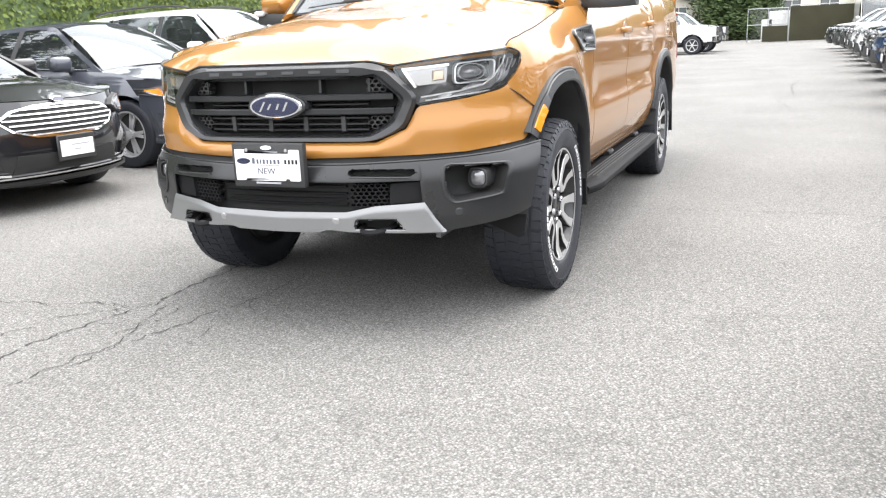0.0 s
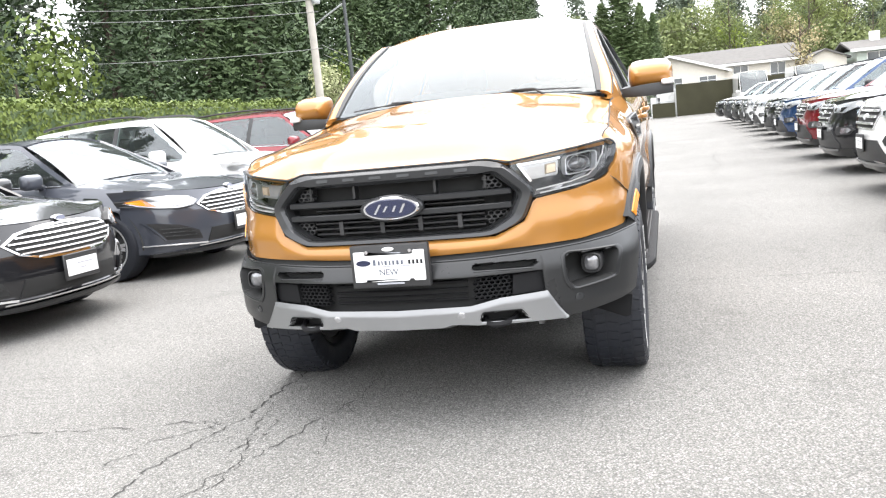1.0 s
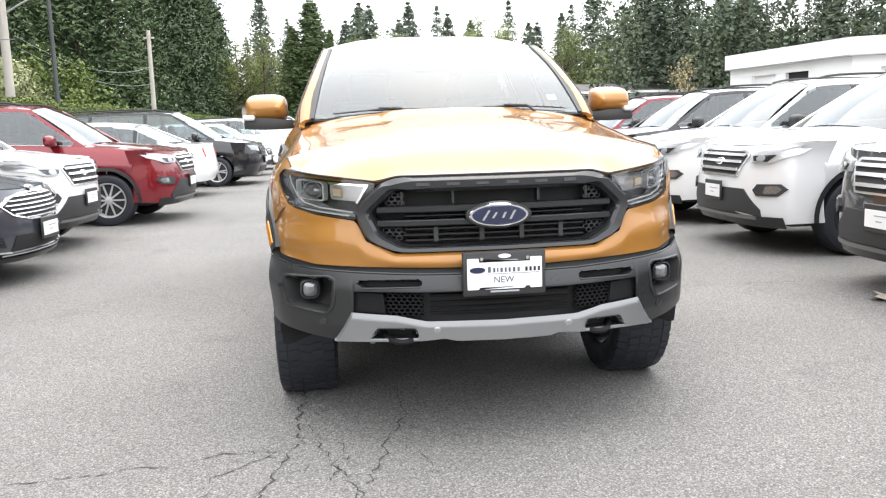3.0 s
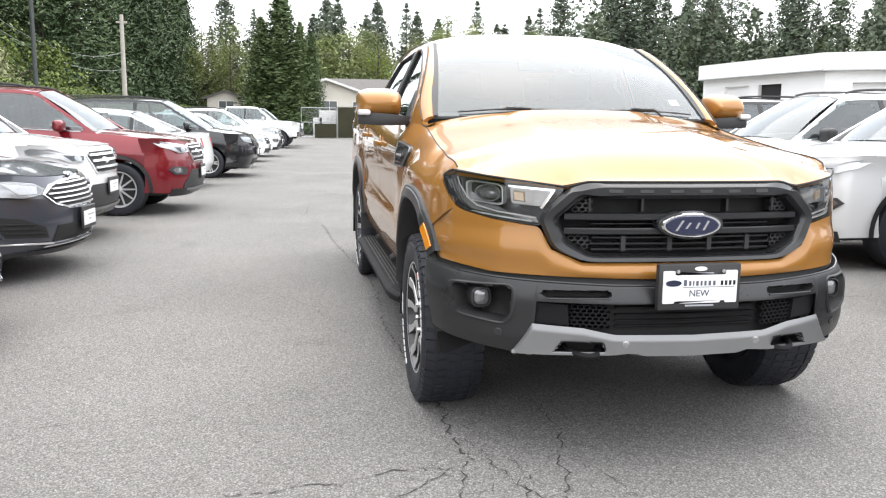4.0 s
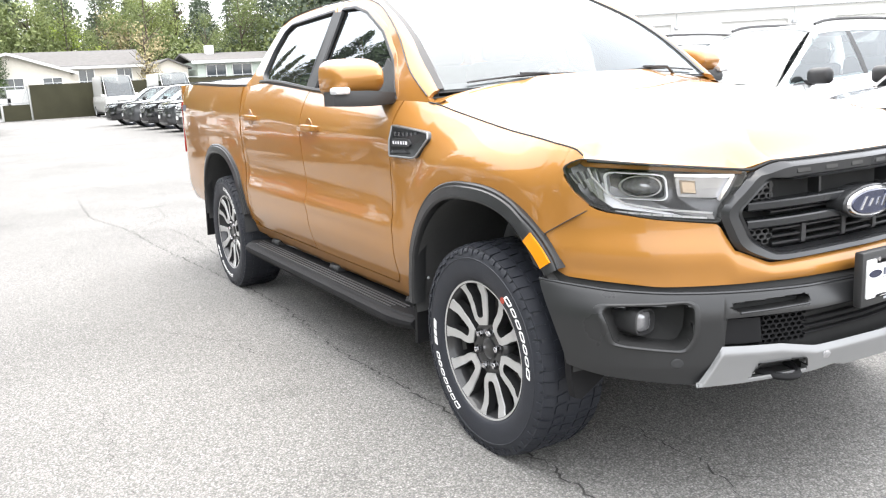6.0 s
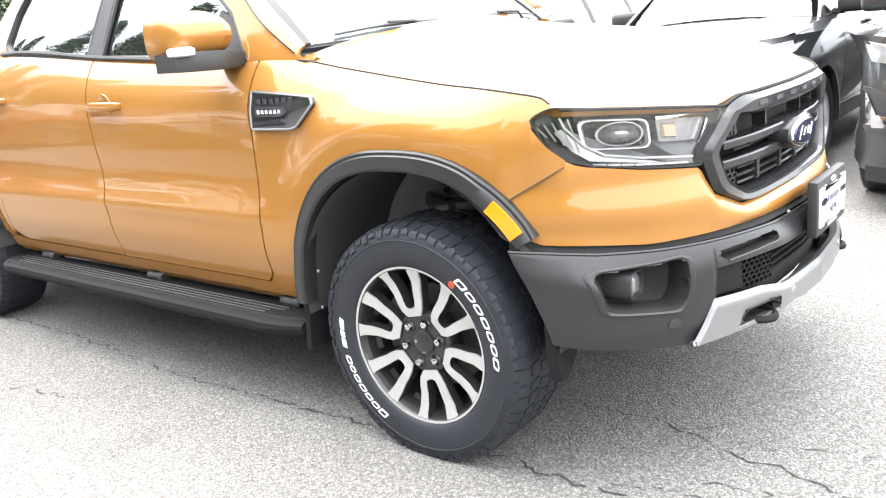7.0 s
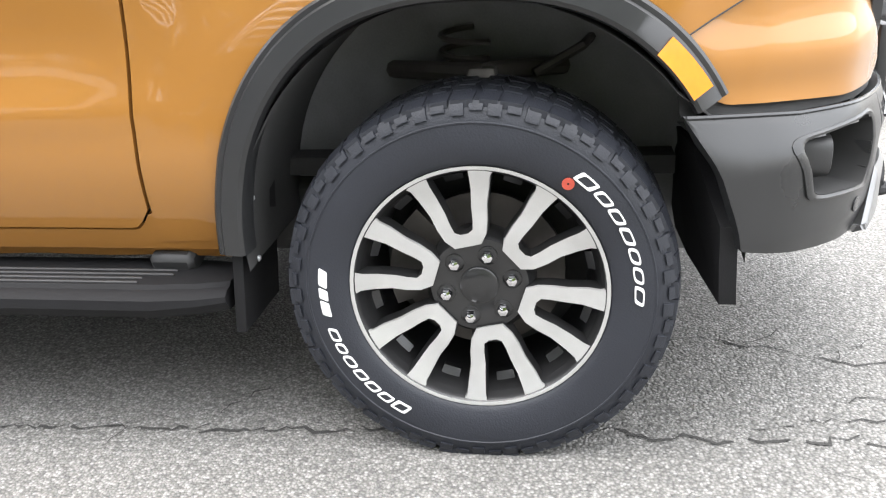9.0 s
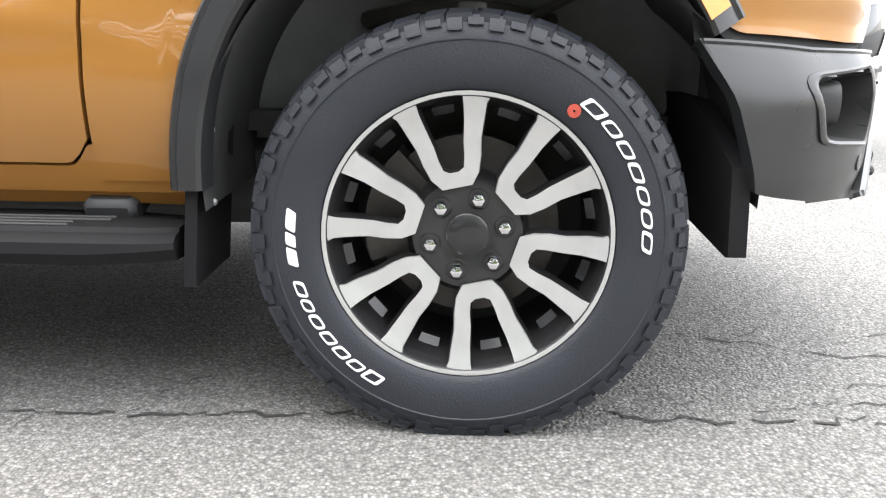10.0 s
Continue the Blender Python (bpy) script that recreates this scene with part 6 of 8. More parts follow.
    loops(q, [fv(p, o) for p, o in ((fine_poly([(0.575, 1.112), (0.46, 1.108), (0.44, 1.090), (0.455, 1.078), (0.575, 1.080)], 0.05, 0.008), 0.007), (fine_poly([(0.575, 1.112), (0.46, 1.108), (0.44, 1.090), (0.455, 1.078), (0.575, 1.080)], 0.05, 0.008), 0.015))], True, False, True)
    part("vent_blade", q, BLACK, vent, fix=True)
    q = bmesh.new()
    loops(q, [fv(p, o) for p, o in (([(0.585, 1.066), (0.47, 1.066), (0.44, 1.056), (0.585, 1.050)], 0.007), ([(0.583, 1.064), (0.47, 1.064), (0.445, 1.056), (0.583, 1.052)], 0.014))], True, False, True)
    part("vent_chrome", q, GRILLEGREY, vent, fix=True)
    for z_, ys0, n_, h_, mm, off in ((1.127, 0.560, 6, 0.0165, GRILLEGREY, 0.013), (1.095, 0.555, 6, 0.0125, CHROME, 0.017)):
        for k in range(n_):
            yy = ys0 - k * (0.0262 if h_ > 0.015 else 0.0178)
            q = bmesh.new()
            block(q, (sg * (W(yy, z_) + off), yy, z_), (0.003, 0.020 if h_ > 0.015 else 0.0135, h_), 0.0)
            part("vent_bar", q, mm, vent)
    # flares
    for c in (0.0, 3.22):
        q = bmesh.new()
        fx = lambda y, z, o: sg * (max(W(y, min(z, 0.97)), (0.905 if c < 1 else 0.90) - 0.03 * min(1.0, max(0.0, (-0.30 - y) / 0.12))) + o)
        rings = []
        ts = steps(math.radians(147 if c < 1 else 170), math.radians(-2), 60)
        for r_, o in ((0.512, -0.015), (0.511, 0.008), (0.506, 0.013), (0.498, 0.0125), (0.494, 0.018), (0.460, 0.025), (0.452, 0.020), (0.448, 0.008), (0.447, -0.03)):
            rings.append([(fx(*arch_pt(c, r_, t), o), *arch_pt(c, r_, t)) for t in ts])
        loops(q, rings, closed=False)
        part("fender_flare", q, GREYPLASTIC, truck, "charcoal wheel arch flare", fix=True)
        q = bmesh.new()
        fr = lambda t: min(1.0, max(0.0, (t - 2.48) / 0.25)) if c < 1 else 0.0
        loops(q, [[(sg * (x - 0.034 * fr(t) * (x > 0.9)), c + (r_ + 0.042 * fr(t)) * math.cos(t), 0.47 + (r_ + 0.042 * fr(t)) * math.sin(t)) for t in steps(-0.12, math.pi + 0.08, 40)] for x, r_ in ((0.915, 0.455), (0.80, 0.462), (0.50, 0.47))], closed=False)
        part("arch_liner", q, DARK, truck, fix=True)
        q = bmesh.new()
        block(q, (sg * 0.49, c, 0.62), (0.02, 0.95, 0.62), 0.0)
        part("arch_wall", q, LINER, truck)
    # spring, arm and knuckle seen above the front tyre
    q = bmesh.new()
    tube(q, [(sg * (0.56 + 0.05 * math.cos(t)), 0.05 + 0.05 * math.sin(t), 0.50 + 0.0055 * t) for t in steps(0, 60, 200)], 0.007, 6)
    part("coil_spring", q, DISC, truck)
    q = bmesh.new()
    tube(q, [(sg * 0.50, -0.16, 0.74), (sg * 0.62, -0.05, 0.755), (sg * 0.70, 0.0, 0.76), (sg * 0.62, 0.12, 0.755), (sg * 0.50, 0.22, 0.74)], 0.020, 8)
    block(q, (sg * 0.695, 0.0, 0.735), (0.05, 0.06, 0.08), 0.012, seg=2)
    tube(q, [(sg * 0.50, -0.22, 0.80), (sg * 0.56, -0.20, 0.79), (sg * 0.60, -0.10, 0.74)], 0.010, 6)
    part("suspension_arm", q, DISC, truck)
    q = bmesh.new()
    tube(q, [(sg * (W(y, TOP(y)) - 0.001), y, TOP(y) + 0.0015) for y in steps(-0.462, 0.47, 50)], 0.003, 5)
    part("hood_seam", q, DARK, truck)
    # amber marker in the flare
    q = bmesh.new()
    ta, tb = math.radians(129.5), math.radians(143.5)
    rings = []
    for t in steps(ta, tb, 6):
        e = 0.010 * (1 - (t - ta) / (tb - ta))
        ring_ = []
        for r_, o in ((0.456, -0.01), (0.456, 0.0275), (0.494 - e * 0.2, 0.0235), (0.494 - e * 0.2, -0.01)):
            y, z = arch_pt(0.0, r_, t)
            ring_.append((sg * (max(W(y, z), 0.905 - 0.03 * min(1.0, max(0.0, (-0.30 - y) / 0.12))) + o), y, z))
        rings.append(ring_)
    loops(q, rings, True, True, True)
    part("side_marker", q, AMBER, truck, "amber side marker lamp", fix=True)
    q = bmesh.new()
    tube(q, [(sg * (W(y, low_line(y)) + 0.0005), y, low_line(y) - 0.001) for y in steps(-0.508, -0.35, 30)], 0.0016, 5)
    part("fender_seam", q, DARK, truck)
    # mud flaps and deflector
    for y_, z0, z1, x0, x1, lean in ((0.452, 0.275, 0.62, 0.70, 0.905, 0.03), (3.70, 0.28, 0.62, 0.68, 0.92, 0.05)):
        q = bmesh.new()
        loops(q, [[(sg * x0, y_ + lean * k, z0 + (z1 - z0) * (1 - k)), (sg * x1, y_ + lean * k, z0 + (z1 - z0) * (1 - k)), (sg * x1, y_ + 0.022 + lean * k, z0 + (z1 - z0) * (1 - k)), (sg * x0, y_ + 0.022 + lean * k, z0 + (z1 - z0) * (1 - k))] for k in steps(0, 1, 4)], True, True, True)
        part("mud_flap", q, STEPBLACK, truck, "black moulded mud flap", fix=True)
        for zz in (0.42, 0.55):
            q = bmesh.new()
            block(q, (sg * (x1 - 0.05), y_ - 0.004 + lean * (0.7 - zz), zz), (0.012, 0.012, 0.012), 0.003)
            part("flap_screw", q, STEEL, truck)
    q = bmesh.new()
    loops(q, [[(sg * x, y + dy, z) for x, y, z in ((0.44, -0.405, 0.60), (0.70, -0.418, 0.60), (0.878, -0.448, 0.50), (0.878, -0.452, 0.41), (0.868, -0.458, 0.340), (0.848, -0.460, 0.334), (0.70, -0.418, 0.378), (0.56, -0.410, 0.385), (0.44, -0.405, 0.45))] for dy in (0, -0.032)], True, True, True)
    part("air_deflector", q, STEPBLACK, truck, "black flap under the bumper corner", fix=True)
    # running board with ribs and brackets
    q = bmesh.new()
    prof = [(0.77, 0.382), (0.84, 0.386), (0.920, 0.386), (0.928, 0.378), (0.945, 0.376), (0.958, 0.366), (0.960, 0.346), (0.942, 0.322), (0.78, 0.314)]
    rings = []
    for y in [0.515, 0.525, 0.57, 0.66] + steps(0.7, 2.6, 10) + [2.66, 2.72, 2.745, 2.755]:
        e = min(1.0, (y - 0.50) / 0.16, (2.77 - y) / 0.12)
        cut_ = 0.055 * (1 - e) ** 1.6
        rings.append([(sg * (x - (cut_ if x > 0.88 else 0)), y, z if z < 0.360 else z - 0.01 * (1 - e)) for x, z in prof])
    loops(q, rings, True, True, True)
    board = part("running_board", q, STEPBLACK, truck, "black ribbed running board", fix=True)
    for x_ in (0.847, 0.868, 0.889, 0.910):
        q = bmesh.new()
        block(q, (sg * x_, 1.64, 0.3865), (0.008, 1.88 if x_ > 0.88 else 2.0, 0.006), 0.002)
        part("tread_rib", q, BLACK, board)
    for y_ in (0.66, 1.52, 2.45):
        q = bmesh.new()
        block(q, (sg * 0.76, y_, 0.412), (0.16, 0.10, 0.055), 0.012, m=pose(0, 0, 0, 0, sg * 18, 0).to_3x3())
        part("bracket", q, BLACK, board)
    # door mirror
    q = bmesh.new()
    rings = []
    cx0, cy0, cz0 = 0.985, 0.745, 1.352
    for k in range(9):
        t = k / 8
        dy = -0.085 + 0.155 * t
        e = (1 - (1 - t) ** 2.2) ** 0.55 if t < 1 else 1
        e = max(e, 0.12)
        rings.append([(sg * (cx0 + a * (0.6 + 0.4 * e)), cy0 + dy + 0.02 * (a / 0.12), cz0 + b * e) for a, b in oval(0.118, 0.082, 28, power=3.6)])
    loops(q, rings, True, True, True)
    mir = part("door_mirror", q, ORANGE, truck, "door mirror with orange cap and black base", fix=True)
    q = bmesh.new()
    rings = []
    for k in range(10):
        t = k / 9
        x = 0.80 + 0.30 * t
        h = 0.030 + 0.018 * min(1, t * 2) - 0.02 * max(0, t - 0.8)
        y0_, y1_ = 0.70 - 0.035 * math.sin(math.pi * min(1, t * 1.0)), 0.80
        z_ = 1.262 + 0.010 * t
        rings.append([(sg * x, y0_, z_ - h * 0.6), (sg * x, y0_ - 0.008, z_), (sg * x, y0_, z_ + h * 0.7), (sg * x, y1_, z_ + h * 0.7), (sg * x, y1_, z_ - h * 0.6)])
    loops(q, rings, True, True, True)
    part("mirror_base", q, BLACK, mir, fix=True)
    q = bmesh.new()
    block(q, (sg * 1.072, 0.694, 1.305), (0.066, 0.075, 0.030), 0.012, seg=2)
    part("mirror_signal", q, LAMPIN, mir, "clear mirror turn signal")
    q = bmesh.new()
    plate(q, oval(0.105, 0.070, 28, cx0, cz0, 3.6), lambda a, b, d: (sg * a, cy0 + 0.073 + d, b), 0.0, 0.004)
    part("mirror_glass", q, CHROME, mir, fix=True)
    # tail lamp
    q = bmesh.new()
    loops(q, [[(sg * (W(y, z) + o), y, z) for y, z in ((4.30, 1.26), (4.34, 1.27), (4.385, 1.25), (4.40, 0.90), (4.36, 0.87), (4.34, 0.90))] for o in (-0.03, 0.010)], True, True, True)
    part("tail_light", q, REDLENS, truck, "red tail light", fix=True)
    q = bmesh.new()
    block(q, (sg * (W(4.18, 1.215) + 0.002), 4.18, 1.215), (0.003, 0.11, 0.045), 0.0)
    part("bed_decal", q, INK, truck, "dark decal patch")
    q = bmesh.new()
    block(q, (sg * (W(4.23, 1.215) + 0.004), 4.235, 1.215), (0.003, 0.035, 0.03), 0.0)
    part("decal_patch", q, REDLENS, truck)

# -- hood
ZC = crv((-0.86, 1.046), (-0.83, 1.062), (-0.76, 1.108), (-0.62, 1.155), (-0.4, 1.202), (0.0, 1.256), (0.30, 1.290), (0.42, 1.308))


def hood_pt(u, k):
    a = abs(u)
    xf = 0.806 * a
    yf = skin(arc(xf, 1.04), 1.04).y + 0.004
    zf = float(np.interp(xf, [0, 0.385, 0.465, 0.806], [1.052, 1.052, 1.034, 1.074]))
    yb = 0.385 + 0.10 * a * a
    y = yf + (yb - yf) * k
    ye = max(y, -0.46)
    xe = W(ye, TOP(ye)) - 0.004
    x = a * (xe + (0.806 - xe) * max(0, 1 - k * 4))
    side = TOP(ye) if y > -0.46 else 1.070
    c = ZC(y)
    z = side + (c - side) * (1 - a ** 2.6)
    z += 0.012 * (1 / (1 + math.exp((a - 0.44) / 0.022))) * min(1, k * 3) - 0.006 * min(1, k * 3)
    z += 0.018 * max(0.0, (k - 0.78) / 0.22) ** 1.6 * (1 - a ** 8)
    e = max(0.0, 1 - k * 6) ** 2
    return (math.copysign(x, u), y, z * (1 - e) + zf * e)


q = bmesh.new()
sheet(q, steps(-1, 1, 72), [0, 0.004, 0.012, 0.025, 0.045, 0.07, 0.1] + steps(0.14, 1, 26), hood_pt)
orient(q, (0, None, -4))
thicken(q, 0.02)
part("hood", q, ORANGE, truck, "glossy orange hood with a raised centre")
q = bmesh.new()
sheet(q, steps(-1, 1, 30), steps(0, 1, 4), lambda u, k: (u * 0.80, 0.33 + 0.10 * u * u + 0.16 * k, 1.270 - 0.03 * u * u))
part("cowl", q, BLACK, truck, "black plastic cowl below the windshield")


# -- windshield, pillars, roof
def ws(u, k, off=0.0):
    xb, xt = 0.752, 0.636
    yb, yt = 0.385 + 0.11 * u * u, 1.150 + 0.05 * u * u
    zb, zt = 1.298 - 0.012 * u * u, 1.748 - 0.040 * abs(u) ** 2.2
    b = 0.035 * math.sin(math.pi * k)
    return Vector((u * (xb + (xt - xb) * k), yb + (yt - yb) * k - b, zb + (zt - zb) * k + b * 0.8)) + Vector((0, -off * 0.5, off * 0.85))


q = bmesh.new()
sheet(q, steps(-0.975, 0.975, 30), steps(0.0, 0.985, 16), ws)
orient(q, (0, 2.0, 0.5))
wsg = part("windshield", q, WINDGLASS, truck, "curved windshield reflecting a bright sky")
wsg.visible_shadow = False
q = bmesh.new()
for u0, u1, k0, k1 in ((-0.985, 0.985, 0.955, 0.995), (-0.985, -0.935, 0, 0.99), (0.935, 0.985, 0, 0.99), (-0.985, 0.985, -0.01, 0.05)):
    sheet(q, steps(u0, u1, 20), steps(k0, k1, 10), lambda u, k: ws(u, k, -0.006))
part("windshield_border", q, BLACK, wsg)
for sg in (-1, 1):
    q = bmesh.new()
    sheet(q, steps(sg * 0.955, sg * 1.0, 4), steps(0.0, 0.99, 16), lambda u, k: ws(u, k, 0.007))
    orient(q, (0, 2.0, 0.5))
    thicken(q, 0.006)
    part("side_moulding", q, BLACK, wsg)
q = bmesh.new()
block(q, ws(0.80, 0.17, -0.004), (0.05, 0.004, 0.055), 0.002, m=pose(0, 0, 0, -57, 0, 0).to_3x3())
part("windshield_sticker", q, PLATEWHITE, wsg, "small white sticker")
q = bmesh.new()
block(q, (0, 1.12, 1.652), (0.16, 0.12, 0.06), 0.02, seg=2)
block(q, (0, 1.17, 1.60), (0.24, 0.03, 0.07), 0.015, seg=2)
part("rear_view_mirror", q, BLACK, wsg)
for sg in (-1, 1):
    q = bmesh.new()

    def pil(a, k, sg=sg):
        p = ws(sg * 0.975, k * 0.99, 0.002)
        y = 0.475 + (1.165 - 0.475) * k
        z = top2(y)
        o = Vector((sg * G(y, z), y, z))
        v = p.lerp(o, a)
        n_ = Vector((sg * 0.4, -0.6, 0.7))
        return v + n_ * 0.012 * math.sin(math.pi * a)
    sheet(q, steps(0, 1, 6), steps(0, 1, 20), pil)
    orient(q, (0, 2.2, 0.4))
    thicken(q, 0.02)
    part("a_pillar", q, ORANGE, truck)
    q = bmesh.new()
    sheet(q, steps(0, 1, 4), steps(0, 1, 6), lambda a, k: Vector((sg * (0.735 + (W(0.48, TOP(0.48)) - 0.735) * a), 0.42 + 0.09 * k, 1.258 - 0.030 * a)))
    part("cowl_corner", q, ORANGE, truck)
q = bmesh.new()


def roof_pt(u, y):
    x = G(y, top2(y)) * u
    return (x, y + 0.05 * u * u * max(0.0, min(1.0, (1.5 - y) / 0.35)), top2(y) + 0.066 * (1 - abs(u) ** 3.4) * min(1, 0.8 + (y - 1.15)))


sheet(q, steps(-1, 1, 36), steps(1.145, 2.44, 28), roof_pt)
orient(q, (0, None, -4))
thicken(q, 0.02)
roof_ = part("roof", q, ORANGE, truck, "orange cab roof")
q = bmesh.new()
sheet(q, steps(-1, 1, 12), steps(1.22, 2.42, 8), lambda u, y: (roof_pt(u * 0.94, y)[0], y, roof_pt(u * 0.94, y)[2] - 0.05))
part("headliner", q, HEADLINER, roof_)
q = bmesh.new()
sheet(q, steps(-1, 1, 14), steps(0, 1, 8), lambda u, k: (u * (0.62 + 0.18 * k), 2.44 + 0.21 * k, (roof_pt(u, 2.44)[2]) * (1 - k) + 1.34 * k))
orient(q, (0, 1.5, 0.8))
part("cab_back", q, ORANGE, truck)
q = bmesh.new()
sheet(q, steps(-1, 1, 10), steps(0.15, 0.8, 5), lambda u, k: (u * (0.55 + 0.12 * k), 2.450 + 0.21 * k, 1.735 * (1 - k) + 1.35 * k))
part("rear_window", q, SIDEGLASS, truck)
# -- wipers
for x0, x1 in ((-0.60, -0.05), (0.03, 0.62)):
    q = bmesh.new()
    u0, u1 = x0 / 0.73, x1 / 0.72
    pts = [ws(u0 + (u1 - u0) * t, 0.022 + 0.02 * math.sin(t * 3), 0.012) for t in steps(0, 1, 12)]
    tube(q, pts, [0.004] * 5 + [0.007] * 3 + [0.004] * 5, 6)
    mid = pts[5]
    tube(q, [mid + Vector((0, 0, 0.008)), mid + Vector((0.12, -0.02, 0.004)), ws((x0 + 0.42) / 0.73, -0.02, 0.010)], 0.006, 6)
    part("wiper", q, BLACK, truck, "black wiper blade and arm")
# -- cabin
q = bmesh.new()
block(q, (0, 0.85, 1.12), (1.42, 0.5, 0.26), 0.08, seg=3)
dash = part("dashboard", q, CABIN, truck)
q = bmesh.new()
tube(q, [(0.37 + 0.185 * math.cos(t), 1.10 + 0.07 * math.sin(t), 1.20 + 0.17 * math.sin(t)) for t in steps(0, 2 * math.pi, 28)], 0.015, 8)
block(q, (0.37, 1.08, 1.20), (0.14, 0.05, 0.10), 0.03, seg=2)
part("steering_wheel", q, BLACK, dash)
for yy in (1.62, 2.30):
    for x in (-0.37, 0.37):
        q = bmesh.new()
        block(q, (x, yy, 1.10), (0.52, 0.16, 0.62), 0.06, seg=3)
        block(q, (x, yy - 0.2, 0.82), (0.52, 0.5, 0.18), 0.06, seg=3)
        st_ = part("seat", q, CABIN, truck)
        q = bmesh.new()
        block(q, (x, yy + 0.03, 1.50), (0.27, 0.10, 0.18), 0.04, seg=3)
        part("headrest", q, CABIN, st_)
q = bmesh.new()
block(q, (0, 1.6, 0.62), (1.6, 2.0, 0.2), 0.03)
part("cab_floor", q, CABIN, truck)
# -- bed, tailgate, rear bumper, underbody
q = bmesh.new()
sheet(q, steps(-1, 1, 16), steps(2.70, 4.37, 10), lambda u, y: (u * (W(y, TOP(y)) - 0.05), y, TOP(y) + 0.012 + 0.012 * (1 - u * u)))
orient(q, (0, None, -3))
thicken(q, 0.03)
part("bed_cover", q, BLACK, truck, "low black bed cover")
q = bmesh.new()
sheet(q, steps(-1, 1, 20), steps(0.56, 1.385, 10), lambda u, z: (u * 0.855, 4.385 + 0.015 * math.sin((z - 0.56) * 3.5) - 0.02 * u * u, z))
orient(q, (0, 3, 0.9))
thicken(q, 0.04)
part("tailgate", q, ORANGE, truck, "orange tailgate")
q = bmesh.new()
block(q, (0, 4.43, 0.56), (1.62, 0.16, 0.18), 0.04, seg=2)
part("rear_bumper", q, SILVER, truck, "silver rear bumper")
q = bmesh.new()
block(q, (0, 1.95, 0.40), (1.05, 4.4, 0.21), 0.04)
block(q, (0, 1.95, 0.535), (1.16, 4.7, 0.04), 0.0)
block(q, (0, 1.62, 0.49), (1.62, 2.1, 0.04), 0.0)
block(q, (0, 0.0, 0.36), (1.3, 0.12, 0.10), 0.03)
block(q, (0, 3.22, 0.36), (1.3, 0.12, 0.10), 0.03)
part("chassis", q, DARK, truck)
q = bmesh.new()
block(q, (0, -0.15, 0.75), (0.95, 1.1, 0.6), 0.05)
part("engine_bay", q, DARK, truck)

# -- pickup wheels: all-terrain tyre, six forked spokes
def at_tyre(b):
    r = TYRE_R
    prof = [(0.245, -0.10), (0.255, -0.118), (0.27, -0.128), (0.31, -0.134), (0.335, -0.132), (0.362, -0.126), (0.3755, -0.112), (0.3825, -0.09), (0.3842, 0.0), (0.3825, 0.09),
            (0.3755, 0.112), (0.362, 0.126), (0.340, 0.1312), (0.3385, 0.1332), (0.3365, 0.1332), (0.335, 0.1318), (0.31, 0.134), (0.285, 0.1310), (0.268, 0.1265), (0.258, 0.121), (0.2545, 0.116), (0.248, 0.10)]
    lathe(b, prof, 96)


def tread(b):
    n = 52
    r0, r1 = 0.372, TYRE_R
    for k in range(n):
        a = 2 * math.pi * k / n
        for x0, x1, da, w, sk in ((-0.124, -0.084, 0.0, 0.80, 0.25), (-0.072, -0.032, 0.45, 0.62, -0.5), (-0.022, 0.022, 0.15, 0.56, 0.6), (0.032, 0.072, 0.55, 0.62, -0.5), (0.084, 0.124, 0.25, 0.80, 0.25)):
            h = math.pi / n * w
            c = a + da * 2 * math.pi / n
            jag = 0.18 * math.pi / n * (1 if k % 2 else -1)
            lo, hi = [], []
            for x, t in ((x0, c - h), (x1, c - h + sk * h), (x1, c + h + sk * h + jag), (x0, c + h + jag)):
                d = 0.012 if abs(x) > 0.1 else 0.0
                for lst, rr in ((lo, r0 - d), (hi, r1 - d * 0.75)):
                    lst.append((x, rr * math.cos(t), rr * math.sin(t)))
            loops(b, [lo, hi], True, False, True)


def shoulder(b):
    n = 66
    for k in range(n):
        a = 2 * math.pi * (k + 0.25) / n
        long = 0.352 if k % 2 else 0.360
        h = math.pi / n * 0.80
        for s in (-1, 1):
            pts = [(0.1312 if long < 0.36 else 0.1290, long), (0.1268, 0.366), (0.1185, 0.376)]
            rings = []
            for x, r in pts:
                rings.append([(s * (x - 0.008), r * math.cos(a - h), r * math.sin(a - h)), (s * (x + 0.0018), r * math.cos(a - h * 0.9), r * math.sin(a - h * 0.9)),
                              (s * (x + 0.0018), r * math.cos(a + h * 0.9), r * math.sin(a + h * 0.9)), (s * (x - 0.008), r * math.cos(a + h), r * math.sin(a + h))])
            loops(b, rings, True, True, True)


def sidewall_block(b, deg, rad, h, power, solid):
    """One rounded letter-sized mark on the sidewall, deg degrees wide: outlined or solid."""
    def ring(f, g, x):
        out = []
        for u, v in oval(0.5, 0.5, 20, power=power):
            rr, t = rad + v * h * g, math.radians(-u * deg * f - v * 1.6)
            out.append((x - 0.05 * max(0, rr - 0.325), rr * math.cos(t), rr * math.sin(t)))
        return out
    if solid:
        loops(b, [ring(1, 1, 0.1315), ring(0.98, 0.98, 0.1352), ring(0.9, 0.92, 0.1355)], True, False, True)
    else:
        loops(b, [ring(1, 1, 0.1315), ring(1, 1, 0.1350), ring(0.97, 0.98, 0.1355), ring(0.64, 0.70, 0.1355), ring(0.64, 0.70, 0.1315)], True)


